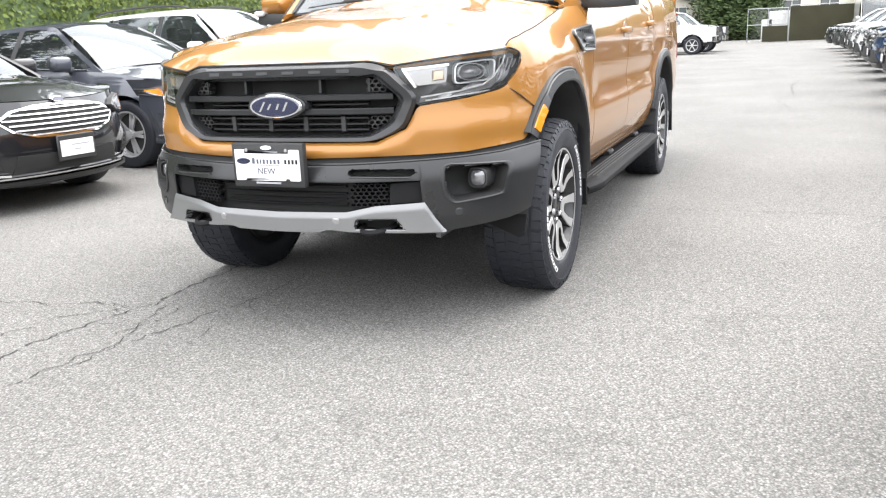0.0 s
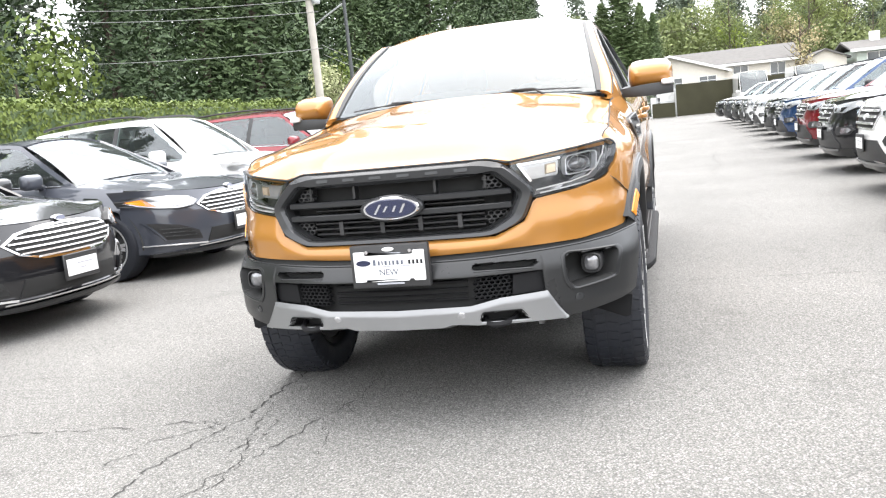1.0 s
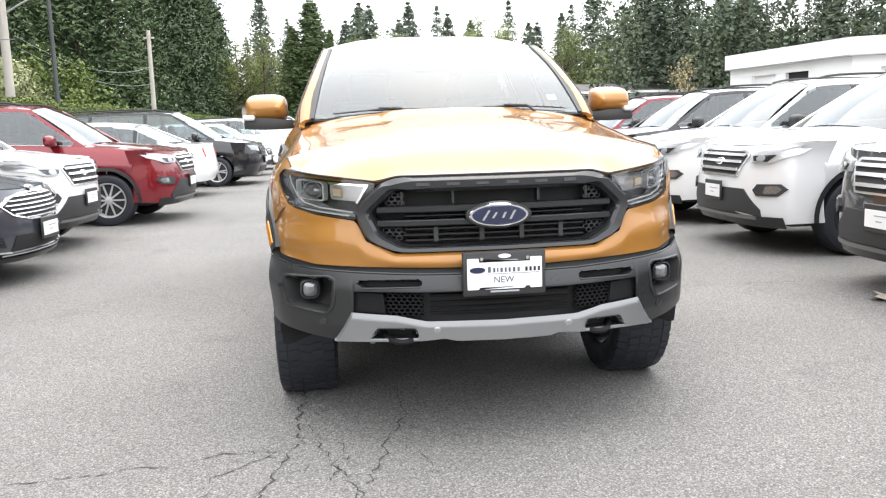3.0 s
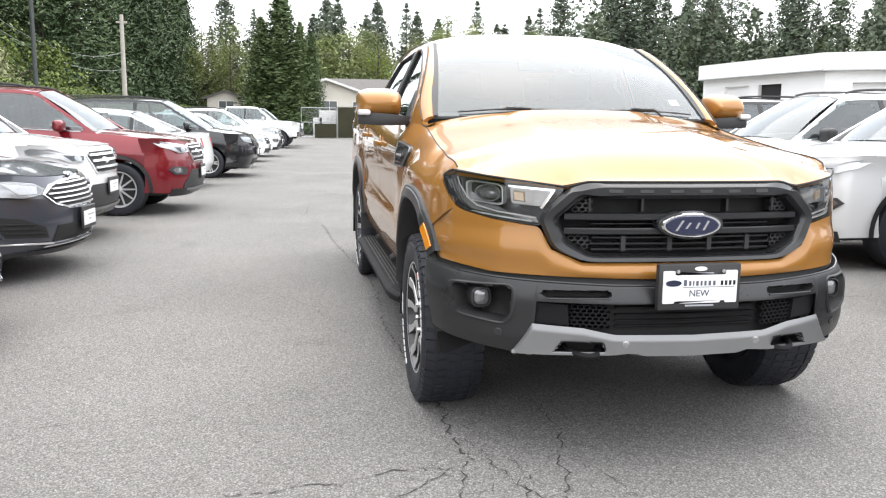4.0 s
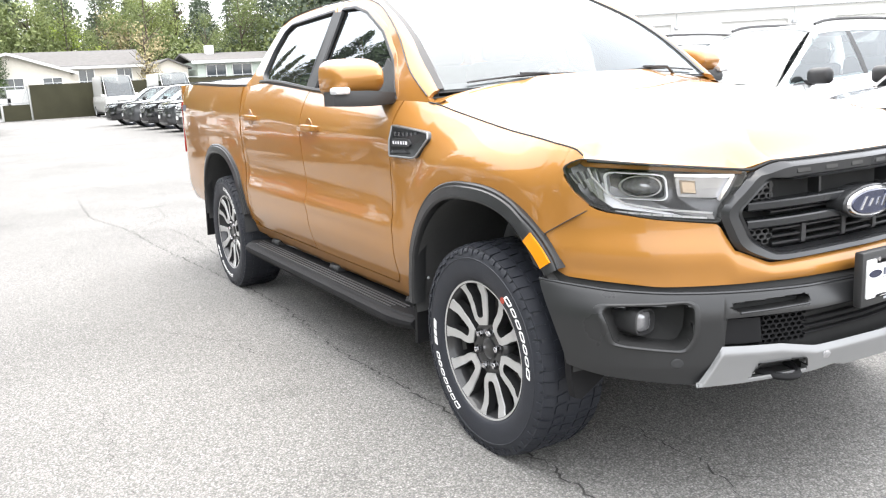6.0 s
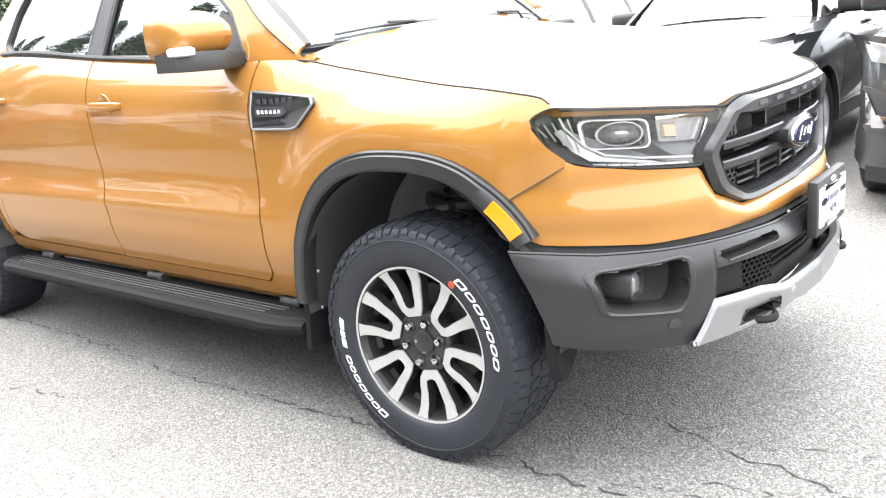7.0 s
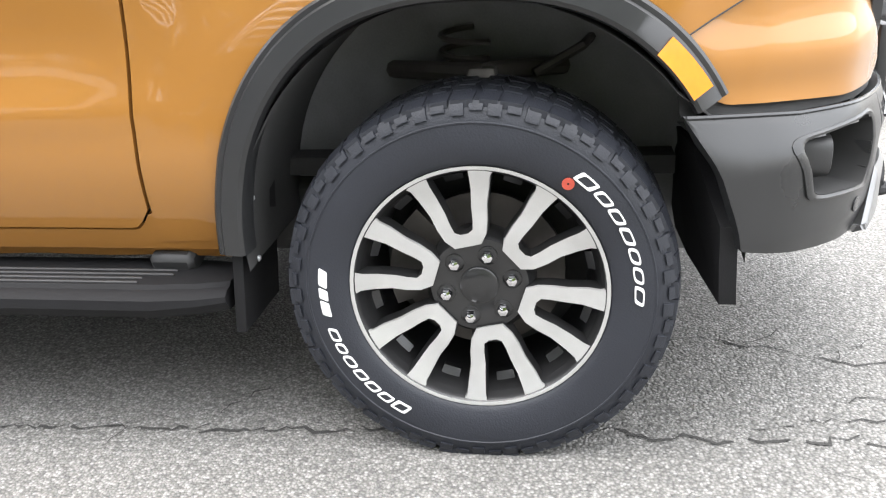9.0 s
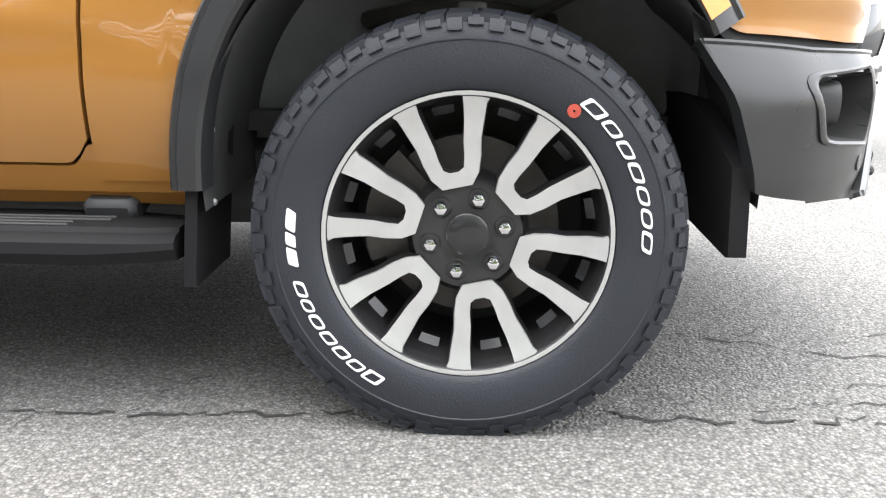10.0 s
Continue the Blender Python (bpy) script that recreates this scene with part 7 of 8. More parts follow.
def spokes(b):
    for k in range(6):
        a = math.radians(42 + 60 * k)
        half_out = [(0.2320, 0.0862), (0.222, 0.0765), (0.200, 0.069), (0.165, 0.0560), (0.135, 0.0500), (0.108, 0.041), (0.088, 0.026)]
        half_in = [(0.2440, 0.0400), (0.226, 0.0385), (0.200, 0.034), (0.165, 0.0260), (0.140, 0.0225), (0.122, 0.018), (0.116, 0.008)]
        outer = half_out + [(r, -t) for r, t in reversed(half_out)]
        inner = half_in + [(r, -t) for r, t in reversed(half_in)]
        xs = lambda r: 0.100 - 0.22 * max(0, 0.11 - r) + 0.0170 * min(1.0, max(0, (r - 0.185) / 0.048)) ** 1.5

        def P(r, t, d):
            return (xs(r) - d, r * math.cos(a) - t * math.sin(a), r * math.sin(a) + t * math.cos(a))
        o0 = [P(r, t, 0.0) for r, t in outer]
        i0 = [P(r, t, 0.0) for r, t in inner]
        # bevelled face strip between the outlines, then the walls
        loops(b, [[P(r, t + math.copysign(0.004, t), 0.035) for r, t in outer], [P(r, t + math.copysign(0.0015, t), 0.005) for r, t in outer]], closed=False, mi=1)
        loops(b, [[P(r, t + math.copysign(0.0015, t), 0.005) for r, t in outer], o0, i0], closed=False, mi=0)
        loops(b, [i0, [P(r, t - math.copysign(0.003, t), 0.035) for r, t in inner]], closed=False, mi=1)


def rim_barrel(b):
    lathe(b, [(0.253, 0.112), (0.2555, 0.118), (0.2545, 0.1205)], 72, mi=1)
    lathe(b, [(0.2545, 0.1205), (0.2525, 0.1208), (0.2472, 0.1190)], 72, mi=0)
    lathe(b, [(0.2472, 0.1190), (0.2440, 0.1150), (0.241, 0.104), (0.236, 0.092)], 72, mi=1)
    lathe(b, [(0.236, 0.094), (0.229, 0.07), (0.222, 0.02), (0.22, -0.10), (0.245, -0.115)], 72, mi=1)
    n = 12
    for k in range(n):
        a = math.radians(12 + 30 * k)
        P = lambda r, t, x: (x, r * math.cos(a) - t * math.sin(a), r * math.sin(a) + t * math.cos(a))
        loops(b, [[P(0.213, -0.018, 0.055), P(0.230, -0.020, 0.066), P(0.230, 0.020, 0.066), P(0.213, 0.018, 0.055)], [P(0.213, -0.018, 0.040), P(0.230, -0.020, 0.050), P(0.230, 0.020, 0.050), P(0.213, 0.018, 0.040)]], True, True, True, mi=1)


def hub(b):
    lathe(b, [(0.112, 0.03), (0.110, 0.068), (0.098, 0.084), (0.060, 0.088), (0.046, 0.082), (0.0385, 0.082)], 48)
    lathe(b, [(0.0385, 0.06), (0.0385, 0.086), (0.036, 0.088), (0.012, 0.0895), (0.001, 0.0895)], 32)


def pickup_wheel(x, y, sg, turn):
    m = pose(sg * x, y, HUBZ, 0, 0, 0 if sg > 0 else 180) @ pose(0, 0, 0, turn, 0, 0)
    w = thing_part("wheel", truck, m)
    ty = shared("tyre", "at_tyre", at_tyre, RUBBER, w, label="black all-terrain tyre")
    shared("tread", "at_tread", tread, RUBBER, ty, smooth=25)["kind"] = "stuff"
    shared("shoulder_tread", "at_shoulder", shoulder, RUBBER, ty, smooth=25)["kind"] = "stuff"
    for lets, st, stp, solid in (((1.15, 1, 1, 1.05, 0.95, 0.95, 1.05), 52.5, 7.8, False), ((1.15, 1, 1, 1, 1.05, 0.85, 1), 241, 6.6, False), ((1.1, 0.8, 1.3), 190, 6.2, True)):
        a0 = st
        for k, w_ in enumerate(lets):
            dg = round(stp * w_ * 0.86, 3)
            big = k == 0 or solid
            power = 7.0 if big else (3.2 if k in (4, 5) else 4.5)
            shared("sidewall_mark", ("mark", dg, big, power), lambda b: sidewall_block(b, dg, 0.306, 0.0175 if solid else 0.0215 if big else 0.0185, power, solid), WHITELET, ty, pose(0, 0, 0, a0 - stp * w_ / 2), "raised white sidewall mark")
            a0 -= stp * w_
    rm = shared("rim", "rim_barrel", rim_barrel, [MACHINED, WHEELGREY], w, label="machined alloy rim with dark pockets")
    shared("spokes", "rim_spokes", spokes, [MACHINED, WHEELGREY], rm)
    shared("hub", "rim_hub", hub, WHEELGREY, rm)

    def disc(b):
        lathe(b, [(0.165, -0.02), (0.168, -0.015), (0.168, 0.005), (0.085, 0.006), (0.08, 0.03), (0.05, 0.03)], 48)
    shared("brake_disc", "rdisc", disc, DISC, w)

    def caliper(b):
        rings = []
        for t in steps(2.3, 3.5, 8):
            rings.append([(x, r * math.cos(t), r * math.sin(t)) for x, r in ((-0.05, 0.11), (-0.05, 0.19), (0.035, 0.19), (0.035, 0.11))])
        loops(b, rings, True, True, True)
    shared("brake_caliper", "rcal", caliper, DISC, w)

    def back(b):
        lathe(b, [(0.245, -0.09), (0.02, -0.08)], 32)
    shared("wheel_back", "rback", back, DARK, w)

    def nut(b):
        lathe(b, [(0.019, 0.066), (0.019, 0.089)], 16, mi=1)
        n = 6
        rings = []
        for r, xx in ((0.0125, 0.07), (0.0125, 0.097), (0.0105, 0.103), (0.004, 0.106)):
            rings.append([(xx, r * math.cos(2 * math.pi * k / n), r * math.sin(2 * math.pi * k / n)) for k in range(n)])
        loops(b, rings, True, False, True, mi=0)
    for k in range(6):
        a = math.radians(14 + 60 * k)
        shared("lug_nut", "lug", nut, [CHROME, BLACK], rm, pose(0, 0.0675 * math.cos(a), 0.0675 * math.sin(a)))
    return w


for sg in (-1, 1):
    for y in (0.0, BASE):
        wh = pickup_wheel(0.782, y, sg, 0.0 if y == 0 else -34.0 * sg)
        if sg < 0 and y == 0:
            q = bmesh.new()
            lathe(q, [(0.0115, 0.0), (0.0115, 0.0015), (0.002, 0.0018)], 14, cx=0.1335, cy=0.2825 * math.cos(math.radians(52.5)), cz=0.2825 * math.sin(math.radians(52.5)))
            part("paint_mark", q, REDDOT, [c for c in wh.children if c.name.startswith("tyre")][0], "red paint mark", fix=True)

# ---- hedge, trees ----
def quad_leaf(b, p, n, up, w, h):
    """A leaf or needle spray: a slightly folded diamond."""
    n = n.normalized()
    a = n.cross(up)
    a = a.normalized() if a.length > 1e-4 else Vector((1, 0, 0))
    c = n.cross(a)
    v = [b.verts.new(p - a * w), b.verts.new(p - c * h * 0.5 + n * w * 0.2), b.verts.new(p + a * w), b.verts.new(p + c * h)]
    b.faces.new(v)


def rand_dir(r):
    z = r.uniform(-1, 1)
    a = r.uniform(0, 2 * math.pi)
    s = math.sqrt(1 - z * z)
    return Vector((s * math.cos(a), s * math.sin(a), z))


def hedge_run(name, x0, y0, x1, y1, z, w, seed, count, leaf, label):
    """A clipped hedge: a dark core with leaves standing proud of it."""
    r = random.Random(seed)
    d = Vector((x1 - x0, y1 - y0, 0))
    L_ = d.length
    d.normalize()
    s = Vector((d.y, -d.x, 0))
    b = bmesh.new()
    m = Matrix((d, s, (0, 0, 1))).transposed()
    block(b, ((x0 + x1) / 2, (y0 + y1) / 2, z / 2 - 0.03), (L_, w - 0.12, z - 0.06), 0.08, m=m)
    for f in b.faces:
        f.material_index = 1
    for _ in range(count):
        t = L_ * r.random() ** 1.35
        k = r.random()
        wob = 0.05 * math.sin(t * 2.1) + 0.04 * math.sin(t * 5.3)
        if k < 0.55:
            p = Vector((x0, y0, 0)) + d * t + s * (w / 2 + wob * 0.6 + r.uniform(-0.05, 0.04)) + Vector((0, 0, z * (1 - r.random() ** 1.4)))
            n = s + rand_dir(r) * 0.7
        else:
            p = Vector((x0, y0, 0)) + d * t + s * r.uniform(-w / 2, w / 2) + Vector((0, 0, z + wob + r.uniform(-0.05, 0.06)))
            n = Vector((0, 0, 1)) + rand_dir(r) * 0.8
        q = leaf * r.uniform(0.6, 1.4)
        quad_leaf(b, p, n, rand_dir(r), q * 0.5, q)
    ob = part(name, b, [HEDGE, CONIFER], smooth=180)
    return tagged(ob, label, "hedge", kind="stuff")


hedge_run("hedge", -8.9, -6.0, -8.9, 62.0, 2.12, 1.2, 3, 90000, 0.052, "long clipped green hedge behind the parked cars")


def conifer_mesh(seed, H, R, whorls, per, sprays, droop, bare, size, shape=0.8):
    """Whorls of drooping branches, each hung with needle sprays."""
    r = random.Random(seed)
    b = bmesh.new()
    up = Vector((0, 0, 1))
    for i in range(whorls):
        k = bare + (1 - bare) * (i + r.random()) / whorls
        z = H * k
        rad = R * ((1 - k) / (1 - bare)) ** shape * r.uniform(0.75, 1.1) + 0.12
        for j in range(per):
            a = 2 * math.pi * (j + r.random()) / per
            d = Vector((math.cos(a), math.sin(a), 0))
            side = d.cross(up)
            ln = rad * r.uniform(0.6, 1.12)
            n = max(2, int(sprays * min(1.0, 0.3 + ln / R)))
            for m_ in range(n):
                t = (m_ + r.random()) / n
                wide = (1 - t) * 0.35 * ln + 0.1
                p = d * ln * (0.15 + 0.85 * t) + side * r.uniform(-wide, wide) + Vector((0, 0, z - droop * ln * t * t + 0.12 * ln * t + r.uniform(-0.25, 0.15)))
                w = size * r.uniform(0.6, 1.2)
                quad_leaf(b, p, up * 0.6 + rand_dir(r) * 0.7 + d * 0.5, side + rand_dir(r) * 0.5, w * 0.6, w * r.uniform(1.9, 3.2))
    return b


def broad_mesh(seed, H, R, n, leaf, base=0.25):
    r = random.Random(seed)
    b = bmesh.new()
    blobs = []
    for _ in range(16):
        a = r.uniform(0, 6.28)
        k = r.uniform(base, 0.95)
        q = R * math.sin(math.pi * min(0.95, (k - base * 0.6) / (1 - base * 0.6))) ** 0.7 * r.uniform(0.2, 0.85)
        blobs.append((Vector((q * math.cos(a), q * math.sin(a), H * k)), R * r.uniform(0.25, 0.5)))
    for _ in range(n):
        c, s = r.choice(blobs)
        d = rand_dir(r)
        p = c + d * s * r.random() ** 0.4
        w = leaf * r.uniform(0.5, 1.3)
        quad_leaf(b, p, d + rand_dir(r) * 0.8, rand_dir(r), w, w * 1.5)
    return b


def trunk_mesh(H, r0, seed, limbs=0, R=1.0):
    r = random.Random(seed)
    b = bmesh.new()
    tube(b, [(0.02 * H * math.sin(k * 2.0) * 0.3, 0.02 * H * math.cos(k * 1.7) * 0.2, H * k) for k in steps(0, 1, 8)], [r0 * (1 - 0.9 * k) + 0.02 for k in steps(0, 1, 8)], 7)
    for _ in range(limbs):
        k = r.uniform(0.25, 0.85)
        a = r.uniform(0, 6.28)
        l = R * r.uniform(0.5, 0.95)
        tube(b, [(0, 0, H * k), (l * 0.5 * math.cos(a), l * 0.5 * math.sin(a), H * k + l * 0.35), (l * math.cos(a), l * math.sin(a), H * k + l * 0.8)], [r0 * 0.35, r0 * 0.22, 0.015], 5)
    return b


TREES = {}


def tree_kind(key, crown, trunk, material, label, name, category):
    c = part("crown", crown, material, None, smooth=180)
    t = part("trunk", trunk, BARK)
    TREES[key] = (c.data, t.data, label, name, category)
    bpy.data.objects.remove(c)
    bpy.data.objects.remove(t)


for i in range(3):
    tree_kind(("near", i), conifer_mesh(10 + i, 20, 4.6, 72, 13, 16, 0.45, 0.02, 0.125, 0.6), trunk_mesh(19.5, 0.32, i), CONIFER, "tall dense green conifer with drooping sprays", "conifer_tree", "tree")
for i in range(3):
    tree_kind(("fir", i), conifer_mesh(20 + i, 20, 5.8, 54, 9, 15, 0.48, 0.06, 0.19, 0.64), trunk_mesh(19.5, 0.32, i), HAZEFIR, "tall dark green fir tree with ragged branches", "fir_tree", "tree")
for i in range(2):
    tree_kind(("thin", i), conifer_mesh(30 + i, 20, 4.6, 42, 8, 20, 0.34, 0.2, 0.125, 0.7), trunk_mesh(19.8, 0.26, i), HAZEFIR, "tall thin conifer with sparse open branches", "fir_tree", "tree")
for i in range(2):
    tree_kind(("cedar", i), conifer_mesh(50 + i, 10, 2.5, 60, 14, 22, -0.22, 0.0, 0.075, 0.7), trunk_mesh(9, 0.2, i), CEDAR, "dense conical cedar tree", "cedar_tree", "tree")
for i in range(2):
    tree_kind(("alder", i), broad_mesh(60 + i, 14, 4.2, 6500, 0.075), trunk_mesh(13, 0.22, i, 14, 3.5), ALDER, "broad tree in fresh light green leaf", "deciduous_tree", "tree")
for i in range(2):
    tree_kind(("fresh", i), broad_mesh(64 + i, 13, 4.0, 13000, 0.060, 0.12), trunk_mesh(12, 0.2, i + 4, 14, 3.2), FRESH, "broad tree in pale fresh spring leaf", "deciduous_tree", "tree")
tree_kind(("lime", 0), broad_mesh(70, 6, 2.6, 5000, 0.09, 0.05), trunk_mesh(5, 0.15, 3, 8, 2), SPRING, "bright yellow-green spring tree", "deciduous_tree", "tree")
tree_kind(("bud", 0), broad_mesh(75, 9, 2.8, 1500, 0.10), trunk_mesh(8.5, 0.14, 5, 22, 2.6), BUDS, "budding tree with pale thin twigs", "deciduous_tree", "tree")
tree_kind(("shrub", 0), broad_mesh(80, 3.2, 2.0, 7000, 0.055, 0.02), trunk_mesh(2.6, 0.08, 7, 8, 1.2), HEDGE, "leafy green shrub behind the hedge", "shrub", "shrub")
tree_kind(("blossom", 0), broad_mesh(84, 4.0, 1.8, 4500, 0.055, 0.05), trunk_mesh(3.4, 0.08, 8, 10, 1.4), leaf_mat("pale_blossom", (0.16, 0.2, 0.06), (0.5, 0.5, 0.32)), "pale flowering shrub behind the hedge", "shrub", "shrub")


def plant(key, x, y, s, sz=1.0, rot=0.0, z=0.0):
    c, t, label, name, cat = TREES[key]
    e = thing(name, label, cat, "trees round the lot", Matrix.Translation((x, y, z)) @ Matrix.Rotation(rot, 4, 'Z') @ Matrix.Diagonal((s, s, s * sz, 1)))
    for nm, me in (("trunk", t), ("crown", c)):
        o = new(nm, me)
        o.parent = e
    return e


rt = random.Random(77)
GAP0 = Vector((1.0, -3.9, 0))
GAPD = Vector((-math.sin(radians(38.9)), math.cos(radians(38.9)), 0))


def in_gap(x, y, w):
    """True on the line of open sky between the trees."""
    v = Vector((x, y, 0)) - GAP0
    return abs(v.x * GAPD.y - v.y * GAPD.x) < w


# dense wood beyond the hedge
for i in range(28):
    y = 6.0 + i * 3.3 + rt.uniform(-0.8, 0.8)
    x = -20.5 - rt.uniform(0, 3.5) + max(0, y - 45) * 0.17
    s_ = rt.uniform(0.85, 1.15)
    if not in_gap(x, y, 1.6 * s_):
        plant(("near", i % 3), x, y, s_, rt.uniform(1.0, 1.25), rt.uniform(0, 6.28))
for i in range(30):
    y = rt.uniform(-5, 100)
    x = -29 - rt.uniform(0, 1) * 16 + max(0, y - 60) * 0.1
    s_ = rt.uniform(1.0, 1.45)
    if not in_gap(x, y, 2.2 * s_) and i % 5 < 3:
        plant(("fir", rt.randrange(3)), x, y, s_, rt.uniform(0.95, 1.15), rt.uniform(0, 6.28))
# the same wood runs on beside the lot, and shows again in the paint's reflections
for i in range(6):
    plant(("near", i % 3), -25.5 - 3.0 * (i * 0.37 % 1), 3.2 - i * 3.4, 0.85 + 0.3 * (i * 0.61 % 1), 1.1, i * 1.7)
plant(("near", 1), -17.6, 15.2, 0.75, 1.1, 2.0)
plant(("near", 2), -19.5, 24.5, 0.7, 1.1, 4.0)
for i in range(9):
    plant(("alder", rt.randrange(2)), rt.uniform(-26, -18), rt.uniform(40, 90), rt.uniform(0.4, 0.6), 1.0, rt.uniform(0, 6.28))
for x, y, k in ((-10.9, 25.5, "blossom"), (-10.2, 26.8, "shrub"), (-11.8, 27.5, "blossom"), (-14, 13, "shrub")):
    plant((k, 0), x, y, 1.3 * rt.uniform(0.65, 0.95), 1.05, rt.uniform(0, 6.28))
# continuous far wood behind the houses
def far_wood(name, a0, a1, d0, d1, count, hmin, hmax, seed, material, label, slim):
    """A belt of many small trees in one mesh, on an arc round the lot."""
    r = random.Random(seed)
    b = bmesh.new()
    for _ in range(count):
        a, d = r.uniform(a0, a1), r.uniform(d0, d1)
        c = Vector((d * math.sin(a), d * math.cos(a), 0))
        H = r.uniform(hmin, hmax) * (0.85 + 0.15 * math.sin(a * 17 + 1) + 0.1 * math.sin(a * 41))
        R = H * r.uniform(0.8, 1.25) * slim
        for _ in range(380):
            k = r.random()
            t = r.uniform(0, 6.28)
            q_ = R * ((1 - k) ** 0.6 if slim < 0.3 else math.sqrt(max(0.02, 1 - k * k))) * math.sqrt(r.random()) + 0.1
            p = c + Vector((q_ * math.cos(t), q_ * math.sin(t), H * k - 0.15 * q_))
            w = r.uniform(0.11, 0.27)
            quad_leaf(b, p, rand_dir(r) + Vector((0, -0.5, 0.3)), rand_dir(r), w, w * 1.5)
    ob = part(name, b, material, smooth=180)
    return tagged(ob, label, "wood", kind="stuff")


far_wood("far_wood", -0.42, 1.35, 104, 132, 320, 11.5, 17.0, 5, HAZEFIR, "dense dark belt of conifers behind the houses", 0.28)
far_wood("far_wood", 0.33, 0.85, 84, 98, 70, 11.0, 18.0, 8, HAZEFIR, "dense conifers rising behind the white building", 0.26)
far_wood("far_undergrowth", -0.22, 1.2, 92, 102, 170, 6.5, 10.5, 6, ALDER, "light green leafy belt below the far conifers", 0.42)
# firs behind the houses
for i in range(44):
    a = -0.17 + 0.95 * (i + rt.random()) / 44
    d = rt.uniform(104, 140)
    s_ = rt.uniform(0.68, 0.92) * d / 122 * (1.0 if a < 0.3 else 1.15)
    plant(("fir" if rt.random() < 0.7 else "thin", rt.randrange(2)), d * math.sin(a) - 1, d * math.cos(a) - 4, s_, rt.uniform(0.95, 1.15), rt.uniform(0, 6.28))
for x, y, s in ((33.5, 82, 0.88), (37.5, 85, 0.86), (41.5, 78, 0.9), (44, 88, 0.92), (48.5, 74, 0.85), (51.2, 80, 0.9), (56, 70, 0.85), (60, 74, 0.85), (36, 92, 0.9)):
    plant(("thin", int(x) % 2) if s > 0.89 else ("fir", int(y) % 3), x, y, s, 1.08, x)
for i in range(22):
    a = -0.19 + 0.79 * (i + rt.random()) / 22
    d = rt.uniform(92, 104)
    plant(("alder", rt.randrange(2)), d * math.sin(a) - 1, d * math.cos(a) - 4, rt.uniform(0.62, 0.95), 1.0, rt.uniform(0, 6.28))
for x, y, s, k in ((-2.5, 77.5, 1.85, 0.71), (-4.4, 79.0, 1.25, 0.88), (-0.75, 76.6, 0.8, 1.3), (0.35, 77.2, 0.7, 1.35)):
    plant(("cedar", int(y) % 2), x, y, s, k, x)
plant(("lime", 0), 8.7, 94, 1.5, 1.0, 1)
for i, (x, y, s) in enumerate(((-16.0, 90, 0.80), (-12.0, 91, 0.72), (-8.2, 92, 0.74), (-19.5, 88, 0.85), (5.2, 99, 0.92), (17.2, 98, 0.98), (20.8, 99, 1.02), (2.2, 100, 0.85), (13.5, 101, 0.9))):
    plant(("fresh", i % 2), x, y, s, 1.0, i * 1.3)
plant(("lime", 0), 30.5, 100, 1.0, 1.0, 2)
plant(("lime", 0), 36.5, 101, 1.0, 1.0, 3)
plant(("bud", 0), 12.2, 95, 1.12, 1.0, 1)
plant(("bud", 0), 13.2, 79, 0.85, 1.0, 2)
plant(("bud", 0), 14.4, 93, 1.0, 1.0, 4)
plant(("bud", 0), 24.0, 52, 0.6, 1.0, 4)
for x, y, s in ((43, 60, 0.9), (48, 57, 0.95), (40, 66, 0.8), (53, 52, 0.9), (58, 46, 0.9), (36, 70, 0.75)):
    plant(("alder", int(x) % 2), x + 4, y + 34, s * 0.95, 1.0, x)
# plain wall that closes the lot behind the camera
q = bmesh.new()
block(q, (0, -30.0, 2.1), (90, 0.4, 4.2))
structure(part("wall_south", q, STUCCO), "plain cream wall closing the lot", "wall")

# ---- poles and wires ----
def pole(name, x, y, h, r0, r1, material, label):
    t = thing(name, label, "pole", "", pose(x, y, 0))
    q = bmesh.new()
    tube(q, [(0, 0, h * k) for k in steps(0, 1, 6)], [r0 + (r1 - r0) * k for k in steps(0, 1, 6)], 12)
    part("shaft", q, material, t)
    return t


pa = pole("utility_pole", -10.2, 22.5, 9.0, 0.14, 0.11, POLEWOOD, "weathered grey wooden utility pole with a transformer")
q = bmesh.new()
tube(q, [(0.24, 0, 5.55), (0.24, 0, 5.62), (0.24, 0, 6.15), (0.24, 0, 6.2)], [0.13, 0.15, 0.15, 0.10], 14)
part("transformer", q, STEEL, pa, "grey transformer can")
q = bmesh.new()
tube(q, [(0, 0, 4.8), (0.6, 0, 5.15), (1.2, 0, 5.45)], 0.03, 6)
part("brace", q, STEEL, pa)
for zz in (6.9, 8.4):
    q = bmesh.new()
    block(q, (0, 0, zz), (0.12, 1.9, 0.10), 0.01)
    part("crossarm", q, POLEWOOD, pa)
pb = pole("utility_pole", -9.3, 38.0, 6.1, 0.13, 0.09, POLEWOOD, "leaning grey wooden utility pole")
q = bmesh.new()
block(q, (0, 0, 5.75), (0.5, 0.09, 0.09), 0.01)
part("crossarm", q, POLEWOOD, pb)
pl2 = pole("lamp_post", -8.4, 21.0, 7.5, 0.07, 0.045, POLEDARK, "thin dark lamp post with an arm lamp")
q = bmesh.new()
tube(q, [(0, 0, 5.35), (0.25, 0, 5.55), (0.6, 0, 5.62)], 0.025, 6)
part("arm", q, POLEDARK, pl2)
q = bmesh.new()
block(q, (0.75, 0, 5.60), (0.36, 0.16, 0.08), 0.03, seg=2)
part("lamp_head", q, STEEL, pl2)


